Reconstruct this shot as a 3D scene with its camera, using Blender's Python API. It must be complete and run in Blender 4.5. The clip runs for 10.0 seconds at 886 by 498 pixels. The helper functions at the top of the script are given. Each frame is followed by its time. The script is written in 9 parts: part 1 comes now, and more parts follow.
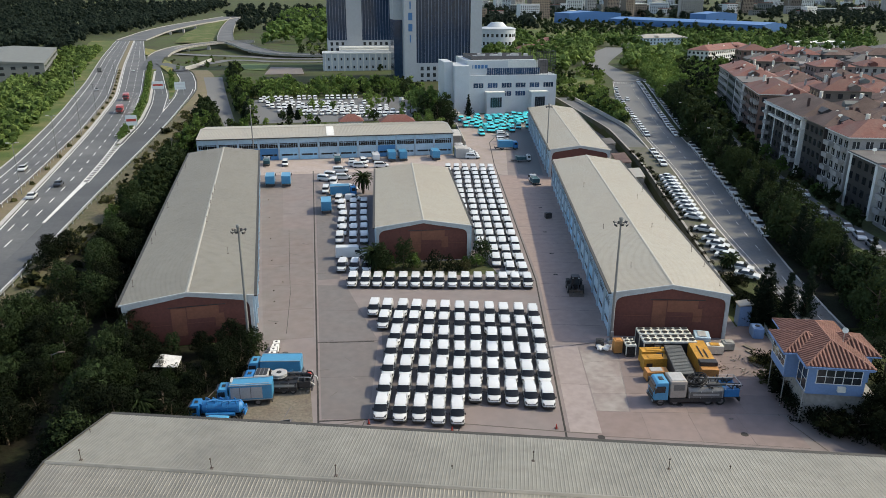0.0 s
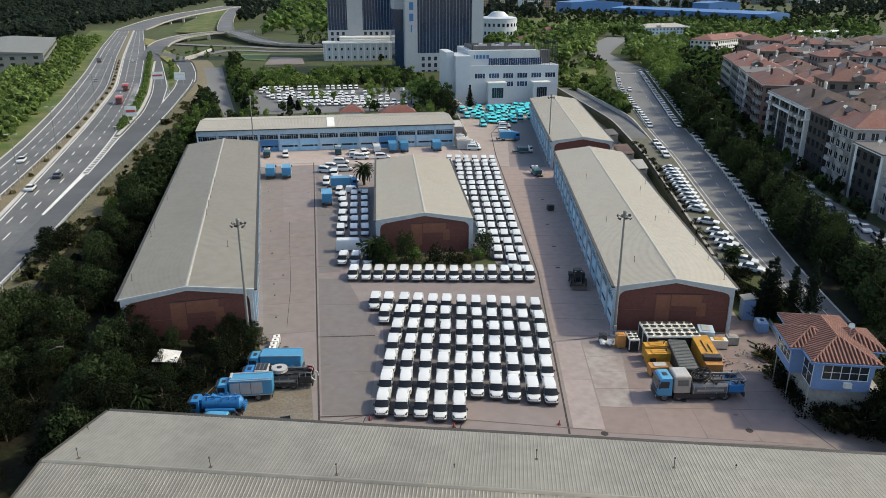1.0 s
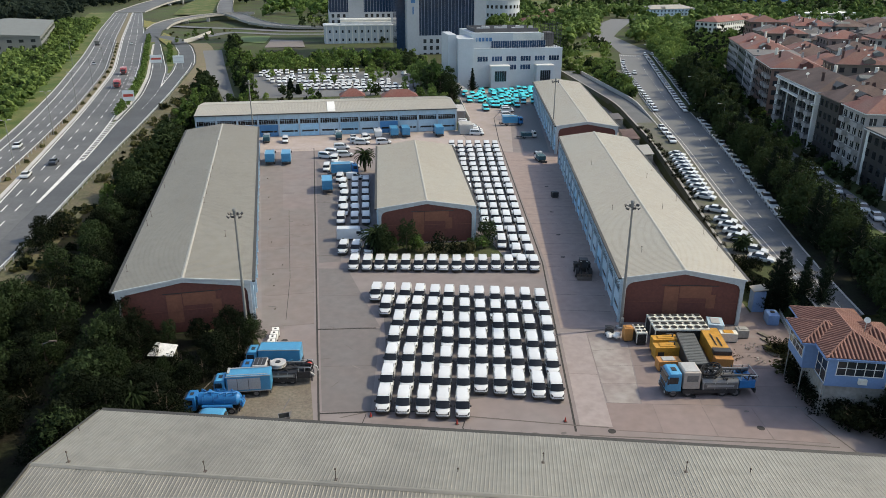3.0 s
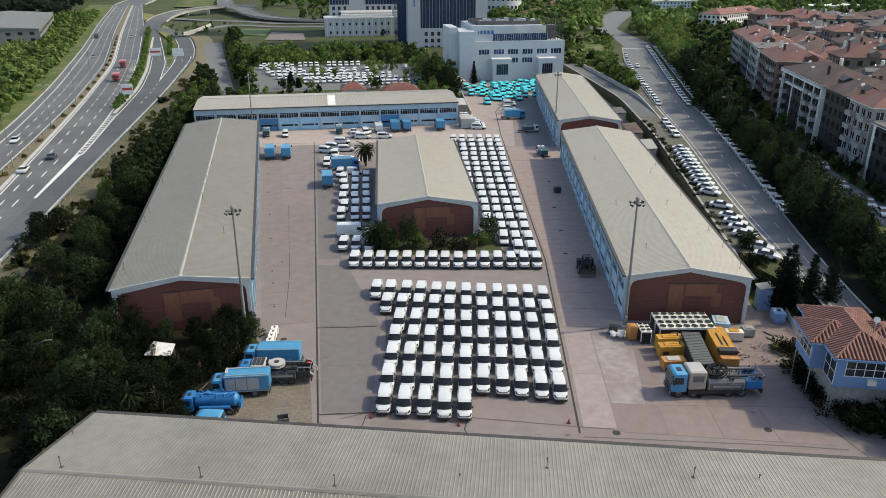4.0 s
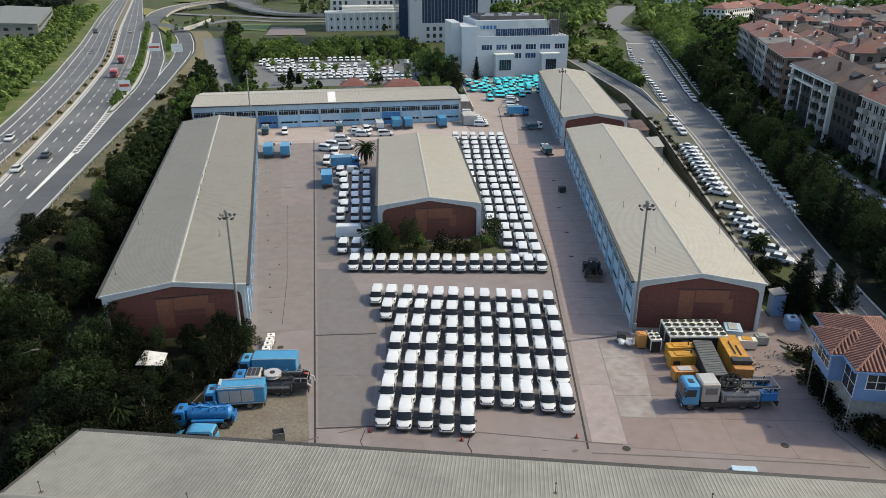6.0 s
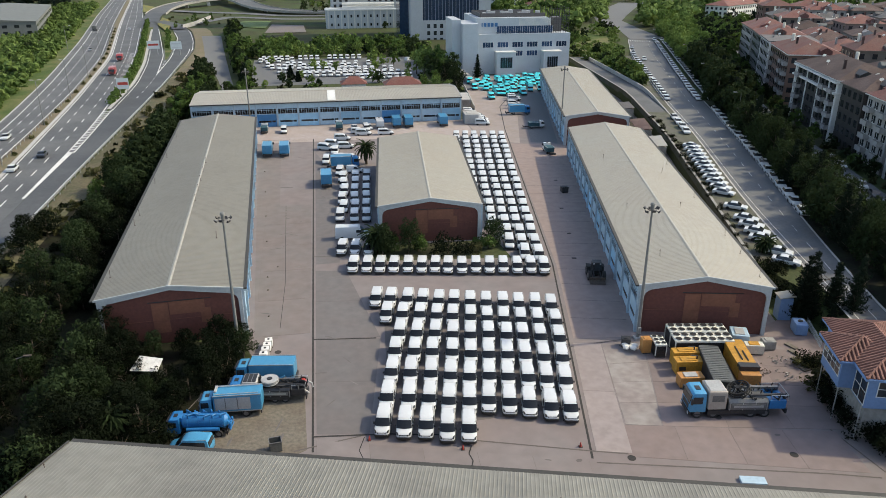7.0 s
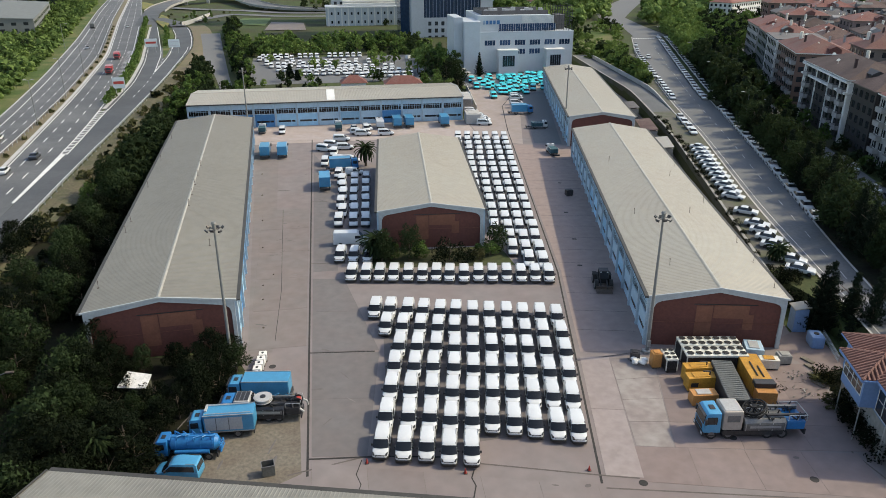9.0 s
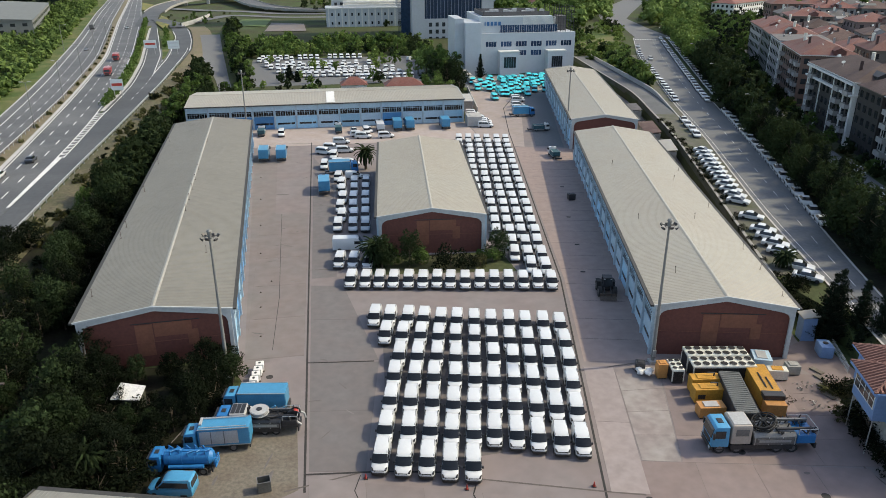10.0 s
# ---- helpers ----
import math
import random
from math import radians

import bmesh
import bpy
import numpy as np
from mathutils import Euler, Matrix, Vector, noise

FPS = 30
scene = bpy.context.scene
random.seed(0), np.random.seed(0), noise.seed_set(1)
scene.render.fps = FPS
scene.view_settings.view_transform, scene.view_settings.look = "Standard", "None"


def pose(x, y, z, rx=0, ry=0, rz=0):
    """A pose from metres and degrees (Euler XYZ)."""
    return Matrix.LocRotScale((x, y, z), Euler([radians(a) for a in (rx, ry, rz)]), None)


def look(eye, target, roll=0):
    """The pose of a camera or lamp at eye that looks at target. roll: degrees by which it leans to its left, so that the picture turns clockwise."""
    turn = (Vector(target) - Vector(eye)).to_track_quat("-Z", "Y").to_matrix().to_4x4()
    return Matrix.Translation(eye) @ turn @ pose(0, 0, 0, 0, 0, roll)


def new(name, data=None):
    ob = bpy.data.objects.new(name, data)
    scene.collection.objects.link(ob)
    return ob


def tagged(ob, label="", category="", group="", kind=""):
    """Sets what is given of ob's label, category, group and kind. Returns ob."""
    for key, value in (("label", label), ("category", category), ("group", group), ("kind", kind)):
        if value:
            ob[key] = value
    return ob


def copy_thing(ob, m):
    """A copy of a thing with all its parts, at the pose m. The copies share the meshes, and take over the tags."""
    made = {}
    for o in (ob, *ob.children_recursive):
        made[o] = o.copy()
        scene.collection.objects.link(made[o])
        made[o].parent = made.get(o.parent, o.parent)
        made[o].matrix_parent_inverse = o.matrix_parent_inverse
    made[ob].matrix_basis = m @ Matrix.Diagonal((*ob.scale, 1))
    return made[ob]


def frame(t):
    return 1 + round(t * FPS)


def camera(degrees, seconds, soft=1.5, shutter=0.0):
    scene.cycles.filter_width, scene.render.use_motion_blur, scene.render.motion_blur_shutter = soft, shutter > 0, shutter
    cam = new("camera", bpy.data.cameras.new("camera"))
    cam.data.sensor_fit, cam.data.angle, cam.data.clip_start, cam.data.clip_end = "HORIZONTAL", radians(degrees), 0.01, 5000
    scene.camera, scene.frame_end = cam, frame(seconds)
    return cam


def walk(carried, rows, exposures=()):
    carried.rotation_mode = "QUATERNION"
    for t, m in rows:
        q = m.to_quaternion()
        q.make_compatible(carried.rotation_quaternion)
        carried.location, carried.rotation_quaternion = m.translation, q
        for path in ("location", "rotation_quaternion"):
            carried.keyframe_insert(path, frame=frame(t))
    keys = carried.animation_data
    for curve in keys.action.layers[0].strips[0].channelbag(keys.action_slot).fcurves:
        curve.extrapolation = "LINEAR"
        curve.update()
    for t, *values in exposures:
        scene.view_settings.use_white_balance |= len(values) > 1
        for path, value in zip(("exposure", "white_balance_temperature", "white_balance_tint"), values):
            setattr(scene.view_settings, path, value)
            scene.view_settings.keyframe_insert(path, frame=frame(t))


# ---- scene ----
cam = camera(62.45, 10.0, 0.65)
PATH = [  # seconds, x, y, z, tilt, lean, heading
    (0, 1.767, -101.440, 49.839, 70.776, 0.139, -9.829),
    (0.5, 1.821, -100.874, 49.895, 70.386, 0.121, -9.785),
    (1, 1.889, -100.253, 49.936, 70.016, 0.104, -9.741),
    (1.5, 1.970, -99.581, 49.963, 69.674, 0.088, -9.717),
    (2, 2.063, -98.861, 49.980, 69.329, 0.071, -9.670),
    (2.5, 2.167, -98.096, 49.986, 69.024, 0.056, -9.631),
    (4, 2.540, -95.562, 49.963, 68.151, 0.012, -9.485),
    (4.5, 2.682, -94.648, 49.945, 68.024, -0.002, -9.443),
    (5, 2.830, -93.704, 49.926, 67.930, -0.015, -9.409),
    (5.5, 2.985, -92.732, 49.906, 67.844, -0.028, -9.361),
    (7, 3.476, -89.680, 49.861, 67.530, -0.064, -9.255),
    (7.5, 3.646, -88.625, 49.855, 67.428, -0.074, -9.220),
    (8, 3.818, -87.555, 49.857, 67.344, -0.085, -9.185),
    (8.5, 3.991, -86.473, 49.867, 67.261, -0.095, -9.160),
    (9, 4.164, -85.381, 49.889, 67.283, -0.104, -9.145),
    (9.5, 4.336, -84.281, 49.922, 67.283, -0.113, -9.107),
    (10, 4.507, -83.176, 49.969, 67.317, -0.121, -9.081),
]
walk(cam, [(t, pose(x, y, z, rx, 0, rz) @ pose(0, 0, 0, 0, 0, ry)) for t, x, y, z, rx, ry, rz in PATH])

# ---------------------------------------------------------------- light
world = bpy.data.worlds.new("sky")
scene.world = world
world.use_nodes = True
wn, wl = world.node_tree.nodes, world.node_tree.links
sky = wn.new("ShaderNodeTexSky")
sky.sky_type, sky.sun_disc = "NISHITA", False
SUN_EL, SUN_AZ = radians(42), radians(2)  # height over the horizon; turn from +x towards +y
sky.sun_elevation, sky.sun_rotation = SUN_EL, radians(90) - SUN_AZ
sky.air_density, sky.dust_density = 1.0, 1.5
wl.new(sky.outputs[0], wn["Background"].inputs[0])
wn["Background"].inputs[1].default_value = 0.155
sun = new("sun", bpy.data.lights.new("sun", "SUN"))
sun.data.energy, sun.data.angle, sun.data.color = 2.05, radians(1.6), (1.0, 0.935, 0.74)
sun_way = Vector((math.cos(SUN_EL) * math.cos(SUN_AZ), math.cos(SUN_EL) * math.sin(SUN_AZ), math.sin(SUN_EL)))
sun.matrix_world = look(sun_way * 300, (0, 0, 0))
scene.view_settings.exposure = 0.81
scene.view_settings.use_white_balance = True
scene.view_settings.white_balance_temperature, scene.view_settings.white_balance_tint = 7200, 9.0

rng = random.Random(7)


# ---------------------------------------------------------------- materials
def mat(name, color, rough=0.7, metal=0.0, var=0.2, scale=0.6, fine=6.0, bump=0.0, second=None, amount=0.5, per_object=0.0, per_island=0.0, coat=0.0, stretch=None):
    """A surface with broad stains, fine grain and, if asked for, a second colour in patches and relief."""
    m = bpy.data.materials.new(name)
    m.use_nodes = True
    n, l = m.node_tree.nodes, m.node_tree.links
    b = n["Principled BSDF"]
    b.inputs["Roughness"].default_value, b.inputs["Metallic"].default_value = rough, metal
    b.inputs["Coat Weight"].default_value = coat
    tc = n.new("ShaderNodeTexCoord")
    src = tc.outputs["Object"]
    if stretch:
        mp = n.new("ShaderNodeMapping")
        mp.inputs["Scale"].default_value = stretch
        l.new(src, mp.inputs[0])
        src = mp.outputs[0]
    broad = n.new("ShaderNodeTexNoise")
    broad.inputs["Scale"].default_value, broad.inputs["Detail"].default_value = scale, 5
    grain = n.new("ShaderNodeTexNoise")
    grain.inputs["Scale"].default_value, grain.inputs["Detail"].default_value = fine, 3
    l.new(src, broad.inputs["Vector"]), l.new(src, grain.inputs["Vector"])
    last = n.new("ShaderNodeRGB").outputs[0]
    last.default_value = (*color, 1)
    if second:
        ramp = n.new("ShaderNodeMapRange")
        ramp.inputs[1].default_value, ramp.inputs[2].default_value = 0.5 - 0.12 + (0.5 - amount) * 0.4, 0.5 + 0.12 + (0.5 - amount) * 0.4
        l.new(broad.outputs[0], ramp.inputs[0])
        mix = n.new("ShaderNodeMixRGB")
        mix.inputs[2].default_value = (*second, 1)
        l.new(ramp.outputs[0], mix.inputs[0]), l.new(last, mix.inputs[1])
        last = mix.outputs[0]
    add = n.new("ShaderNodeMath")
    add.operation = "ADD"
    l.new(broad.outputs[0], add.inputs[0]), l.new(grain.outputs[0], add.inputs[1])
    value = n.new("ShaderNodeMapRange")
    value.inputs[1].default_value, value.inputs[2].default_value = 0.65, 1.35
    value.inputs[3].default_value, value.inputs[4].default_value = 1 - var, 1 + var
    l.new(add.outputs[0], value.inputs[0])
    level = value.outputs[0]
    for spread, node, socket in ((per_object, "ShaderNodeObjectInfo", "Random"), (per_island, "ShaderNodeNewGeometry", "Random Per Island")):
        if spread:
            info = n.new(node)
            r = n.new("ShaderNodeMapRange")
            r.inputs[3].default_value, r.inputs[4].default_value = 1 - spread, 1 + spread
            l.new(info.outputs[socket], r.inputs[0])
            times = n.new("ShaderNodeMath")
            times.operation = "MULTIPLY"
            l.new(level, times.inputs[0]), l.new(r.outputs[0], times.inputs[1])
            level = times.outputs[0]
    hsv = n.new("ShaderNodeHueSaturation")
    l.new(level, hsv.inputs["Value"]), l.new(last, hsv.inputs["Color"])
    l.new(hsv.outputs[0], b.inputs["Base Color"])
    if bump:
        bp = n.new("ShaderNodeBump")
        bp.inputs["Strength"].default_value, bp.inputs["Distance"].default_value = bump, 0.1
        l.new(grain.outputs[0], bp.inputs["Height"]), l.new(bp.outputs[0], b.inputs["Normal"])
    return m


M_SOIL = mat("soil", (0.066, 0.066, 0.038), 0.95, var=0.35, scale=0.05, fine=1.2, bump=0.4, second=(0.052, 0.07, 0.026), amount=0.6)
M_GRASS = mat("grass", (0.072, 0.11, 0.032), 0.95, var=0.35, scale=0.09, fine=2.5, bump=0.5, second=(0.12, 0.115, 0.05), amount=0.45)
M_DRYGRASS = mat("dry_grass", (0.118, 0.1, 0.058), 0.95, var=0.45, scale=0.45, fine=2.0, bump=0.5, second=(0.058, 0.058, 0.028), amount=0.5)
M_DIRTBANK = mat("dry_earth_bank", (0.165, 0.132, 0.082), 0.95, var=0.3, scale=0.2, fine=1.5, bump=0.4, second=(0.11, 0.1, 0.05), amount=0.4)
M_ALLEY = mat("alley_paving", (0.27, 0.208, 0.189), 0.85, var=0.16, scale=0.15, fine=0.7, bump=0.1, second=(0.235, 0.185, 0.171), amount=0.45)
M_YARD = mat("yard_paving", (0.2, 0.175, 0.17), 0.85, var=0.15, scale=0.11, fine=0.5, bump=0.1, second=(0.178, 0.147, 0.141), amount=0.5, per_object=0.07)
M_YARD_RED = mat("red_paving", (0.184, 0.152, 0.142), 0.85, var=0.16, scale=0.12, fine=0.5, bump=0.1, second=(0.158, 0.139, 0.132), amount=0.5, per_object=0.04)
M_YARD_GREY = mat("mauve_grey_paving", (0.146, 0.135, 0.134), 0.85, var=0.14, scale=0.2, fine=0.8, bump=0.1, second=(0.132, 0.117, 0.114), amount=0.5, per_object=0.03)
M_JOINT = mat("slab_joint", (0.148, 0.13, 0.121), 0.9, var=0.2, scale=0.6, fine=4)
M_APRON = mat("pale_concrete_slabs", (0.335, 0.285, 0.266), 0.85, var=0.15, scale=0.2, fine=0.8, bump=0.1, second=(0.28, 0.232, 0.205), amount=0.45, per_object=0.1)
# track and litter are near black: the shade of trees and hangar is put in
M_TRACK = mat("shade_dark_dirt_track", (0.023, 0.018, 0.0155), 0.95, var=0.3, scale=0.25, fine=2, bump=0.4, second=(0.02, 0.0165, 0.013), amount=0.5)
M_SHADE_LITTER = mat("leaf_litter", (0.014, 0.0128, 0.009), 0.95, var=0.4, scale=0.4, fine=2.5, bump=0.5, second=(0.013, 0.016, 0.008), amount=0.5)
M_WORN_RED = mat("dark_red_paving", (0.21, 0.165, 0.157), 0.85, var=0.16, scale=0.15, fine=0.7, bump=0.1, second=(0.188, 0.144, 0.134), amount=0.45, per_object=0.1)
# for oil stains, and for the shade painted in below the van rows
M_STAIN_SHADE = mat("stain_and_shade_paving", (0.128, 0.112, 0.109), 0.85, var=0.2, scale=0.2, fine=0.8, bump=0.1, second=(0.105, 0.092, 0.088), amount=0.5)
M_WEAR = mat("worn_grey_patch", (0.122, 0.109, 0.104), 0.85, var=0.3, scale=0.3, fine=1.2, bump=0.1)
M_WEAR_PALE = mat("pale_worn_patch", (0.182, 0.164, 0.156), 0.85, var=0.3, scale=0.3, fine=1.2, bump=0.1)
M_TRUCKGREY = mat("dull_grey_truck_panel", (0.15, 0.15, 0.148), 0.45, metal=0.3, var=0.25, scale=0.9, fine=5)
M_SANDY = mat("sandy_dirt", (0.17, 0.15, 0.12), 0.95, var=0.35, scale=0.35, fine=2.4, bump=0.4, second=(0.115, 0.096, 0.075), amount=0.45)
M_ASPHALT = mat("asphalt", (0.086, 0.089, 0.092), 0.8, var=0.2, scale=0.06, fine=1.5, bump=0.1, second=(0.108, 0.109, 0.11), amount=0.45)
M_ASPHALT_OLD = mat("worn_asphalt", (0.134, 0.138, 0.141), 0.85, var=0.2, scale=0.08, fine=1.5, bump=0.1, second=(0.115, 0.118, 0.121), amount=0.5)
M_STRIP = mat("dusty_weedy_asphalt", (0.108, 0.1, 0.084), 0.9, var=0.25, scale=0.25, fine=1.6, bump=0.2, second=(0.062, 0.07, 0.036), amount=0.45)
M_MOSSWALL = mat("mossy_dark_concrete", (0.075, 0.076, 0.058), 0.9, var=0.35, scale=0.3, fine=2, bump=0.2, second=(0.035, 0.045, 0.022), amount=0.45)
M_ASPHALT_DARK = mat("dark_asphalt", (0.062, 0.066, 0.071), 0.8, var=0.18, scale=0.08, fine=1.5, bump=0.1, second=(0.075, 0.078, 0.082), amount=0.45)
M_PAINT = mat("road_paint", (0.62, 0.62, 0.6), 0.7, var=0.25, scale=0.6, fine=4)
M_DRAIN = mat("drain_channel", (0.028, 0.026, 0.025), 0.9, var=0.3, scale=1.0, fine=5)
M_TAR = mat("tar_joint", (0.095, 0.08, 0.072), 0.8, var=0.3, scale=0.7, fine=4)
M_CONCRETE = mat("concrete", (0.36, 0.355, 0.34), 0.85, var=0.2, scale=0.3, fine=3, bump=0.15)
M_KERB = mat("kerb_stone", (0.42, 0.41, 0.39), 0.85, var=0.2, scale=0.5, fine=3)
M_WALLGREY = mat("grey_render", (0.30, 0.295, 0.275), 0.9, var=0.3, scale=0.2, fine=2, bump=0.15, second=(0.2, 0.19, 0.17), amount=0.35)
M_FRAME = mat("pale_painted_concrete", (0.41, 0.43, 0.435), 0.7, var=0.15, scale=0.5, fine=3)
M_BRICK = mat("brick_red_panel", (0.135, 0.045, 0.033), 0.8, var=0.2, scale=0.35, fine=3, bump=0.1, second=(0.108, 0.037, 0.029), amount=0.4)
M_BRICK_PATCH = mat("faded_red_panel", (0.2, 0.078, 0.045), 0.8, var=0.2, scale=0.4, fine=3)
M_ROOF = mat("beige_roof_sheet", (0.315, 0.284, 0.226), 0.42, metal=0.0, var=0.1, scale=0.08, fine=0.7, second=(0.295, 0.272, 0.22), amount=0.4)
M_ROOF_FRONT = mat("grey_beige_ribbed_sheet", (0.285, 0.268, 0.226), 0.55, metal=0.5, var=0.14, scale=0.12, fine=0.9, second=(0.208, 0.195, 0.166), amount=0.4)
M_ROOF_WEST = mat("brownish_roof_sheet", (0.214, 0.198, 0.162), 0.5, metal=0.25, var=0.12, scale=0.07, fine=0.7, second=(0.208, 0.193, 0.158), amount=0.45)
# greyer, bluer leaf colour with the haze of distance put in
M_LEAF_FAR = mat("hazed_far_foliage", (0.022, 0.033, 0.025), 0.9, var=0.3, scale=0.05, fine=0.5, per_island=0.35)
M_RIDGE = mat("pale_ridge_cap", (0.3, 0.285, 0.245), 0.5, var=0.12, scale=0.6, fine=3)
M_GUTTER = mat("dark_gutter", (0.04, 0.038, 0.034), 0.7, var=0.3, scale=0.8, fine=4)
M_RUST = mat("rusty_steel", (0.11, 0.085, 0.07), 0.7, metal=0.3, var=0.3, scale=2, fine=8)
M_STEEL = mat("galvanised_steel", (0.40, 0.41, 0.41), 0.45, metal=0.6, var=0.15, scale=1, fine=6)
M_DARKSTEEL = mat("dark_steel", (0.045, 0.045, 0.048), 0.5, metal=0.4, var=0.3, scale=2, fine=8)
M_BLUE_L = mat("pale_blue_panel", (0.36, 0.49, 0.585), 0.6, var=0.12, scale=0.6, fine=3)
M_BLUE_M = mat("sky_blue_panel", (0.27, 0.48, 0.64), 0.6, var=0.12, scale=0.6, fine=3, per_object=0.25)
M_BLUE_D = mat("strong_blue_panel", (0.055, 0.215, 0.44), 0.55, var=0.15, scale=0.6, fine=3, per_object=0.2)
M_GLASS = mat("window_glass", (0.022, 0.026, 0.03), 0.08, var=0.3, scale=0.8, fine=3, per_object=0.4)
M_GLASS_BLUE = mat("blue_tinted_glass", (0.024, 0.052, 0.105), 0.12, var=0.3, scale=0.1, fine=0.8, per_object=0.4)
M_WHITE = mat("white_car_paint", (0.575, 0.59, 0.595), 0.35, var=0.03, scale=1.0, fine=4, coat=0.5, per_object=0.04)
M_TEAL = mat("turquoise_car_paint", (0.04, 0.62, 0.68), 0.3, var=0.05, scale=1.0, fine=4, coat=0.5, per_object=0.08)
M_TRUCKBLUE = mat("truck_blue_paint", (0.011, 0.145, 0.37), 0.4, var=0.15, scale=1.2, fine=5, coat=0.2)
M_LIGHTBLUE = mat("light_blue_paint", (0.045, 0.235, 0.41), 0.4, var=0.12, scale=1.0, fine=5, coat=0.2, per_object=0.12)
M_GLASS_BLACK = mat("black_windscreen_glass", (0.008, 0.009, 0.010), 0.22, var=0.3, scale=0.8, fine=3, per_object=0.4)
M_PILASTER = mat("blue_grey_pilaster", (0.33, 0.42, 0.49), 0.7, var=0.18, scale=0.5, fine=3)
M_MAST = mat("weathered_mast_steel", (0.17, 0.172, 0.165), 0.6, var=0.2, scale=0.8, fine=5)
M_PLASTIC = mat("black_plastic", (0.02, 0.02, 0.021), 0.5, var=0.2, scale=3, fine=9)
M_RUBBER = mat("tyre_rubber", (0.018, 0.018, 0.018), 0.85, var=0.2, scale=3, fine=9)
M_HUB = mat("wheel_rim", (0.15, 0.15, 0.155), 0.45, metal=0.5, var=0.15, scale=3, fine=9)
M_LAMP = mat("headlamp_glass", (0.55, 0.57, 0.58), 0.12, var=0.1, scale=4, fine=9)
M_REDCAR = mat("red_paint", (0.36, 0.022, 0.02), 0.35, var=0.08, scale=1, fine=4, coat=0.4)
M_DARKCAR = mat("dark_car_paint", (0.03, 0.034, 0.045), 0.3, var=0.08, scale=1, fine=4, coat=0.5)
M_GREYCAR = mat("silver_car_paint", (0.35, 0.36, 0.37), 0.35, metal=0.4, var=0.05, scale=1, fine=4, coat=0.5)
M_YELLOW = mat("yellow_machine_paint", (0.47, 0.235, 0.03), 0.55, var=0.28, scale=1.2, fine=6, per_object=0.08)
M_ORANGE = mat("orange_faded_paint", (0.46, 0.21, 0.06), 0.6, var=0.2, scale=1.2, fine=6)
M_GREYBOX = mat("grey_container_paint", (0.10, 0.105, 0.102), 0.6, var=0.25, scale=0.8, fine=5)
M_SILVER = mat("grey_truck_panel", (0.36, 0.36, 0.355), 0.5, var=0.15, scale=0.9, fine=5)
M_UNIT = mat("cream_machine_casing", (0.62, 0.61, 0.54), 0.55, var=0.15, scale=1.0, fine=5)
M_TARP = mat("white_sacks", (0.66, 0.65, 0.62), 0.8, var=0.2, scale=2, fine=6, bump=0.4)
M_TILE = mat("clay_roof_tile", (0.19, 0.088, 0.066), 0.8, var=0.25, scale=0.8, fine=5, per_object=0.15, per_island=0.2)
M_TILE_DARK = mat("weathered_tile_roof", (0.066, 0.036, 0.032), 0.85, var=0.3, scale=0.25, fine=2, bump=0.3, second=(0.08, 0.052, 0.046), amount=0.4, per_object=0.3)
M_TILE_MID = mat("red_tile_roof", (0.16, 0.058, 0.047), 0.85, var=0.3, scale=0.25, fine=2, bump=0.3, second=(0.125, 0.066, 0.056), amount=0.4, per_object=0.25)
M_GREYROOF = mat("bitumen_roof", (0.10, 0.095, 0.095), 0.85, var=0.3, scale=0.3, fine=3)
M_HOUSEBLUE = mat("house_blue_render", (0.14, 0.235, 0.41), 0.75, var=0.12, scale=0.6, fine=4)
M_WHITEWALL = mat("white_render", (0.62, 0.62, 0.60), 0.75, var=0.12, scale=0.3, fine=3)
M_OFFICE = mat("pale_grey_cladding", (0.43, 0.465, 0.50), 0.5, var=0.08, scale=0.3, fine=2)
M_APT = [mat("beige_render", (0.15, 0.125, 0.105), 0.85, var=0.15, scale=0.3, fine=3),
         mat("brown_render", (0.165, 0.1, 0.08), 0.85, var=0.15, scale=0.3, fine=3),
         mat("pale_render", (0.3, 0.29, 0.28), 0.85, var=0.15, scale=0.3, fine=3),
         mat("greenish_render", (0.135, 0.145, 0.14), 0.85, var=0.15, scale=0.3, fine=3),
         mat("dark_cladding", (0.026, 0.024, 0.024), 0.6, var=0.15, scale=0.3, fine=3),
         mat("pink_render", (0.22, 0.165, 0.15), 0.85, var=0.15, scale=0.3, fine=3)]
M_TOWERWHITE = mat("tower_white_panel", (0.37, 0.39, 0.41), 0.55, var=0.08, scale=0.15, fine=1)
M_MULLION = mat("blue_mullion", (0.13, 0.17, 0.24), 0.4, metal=0.3, var=0.1, scale=0.5, fine=3)
M_FARBLUE = mat("far_blue_sheeting", (0.03, 0.13, 0.33), 0.5, var=0.1, scale=0.05, fine=0.5)
M_TRUNK = mat("bark", (0.09, 0.07, 0.05), 0.9, var=0.3, scale=1.5, fine=8, bump=0.5)
# leaves darkened in the base colour to stand for shade lying on the trees
M_LEAF_DARK = mat("shade_dark_foliage", (0.0085, 0.0128, 0.0065), 0.9, var=0.3, scale=0.5, fine=3, per_object=0.25, per_island=0.2)
M_LEAF_MID = mat("green_foliage", (0.09, 0.145, 0.042), 0.75, var=0.3, scale=0.5, fine=3, per_object=0.25, per_island=0.4)
M_LEAF_LIGHT = mat("bright_foliage", (0.15, 0.215, 0.065), 0.75, var=0.3, scale=0.5, fine=3, per_object=0.2, per_island=0.4)
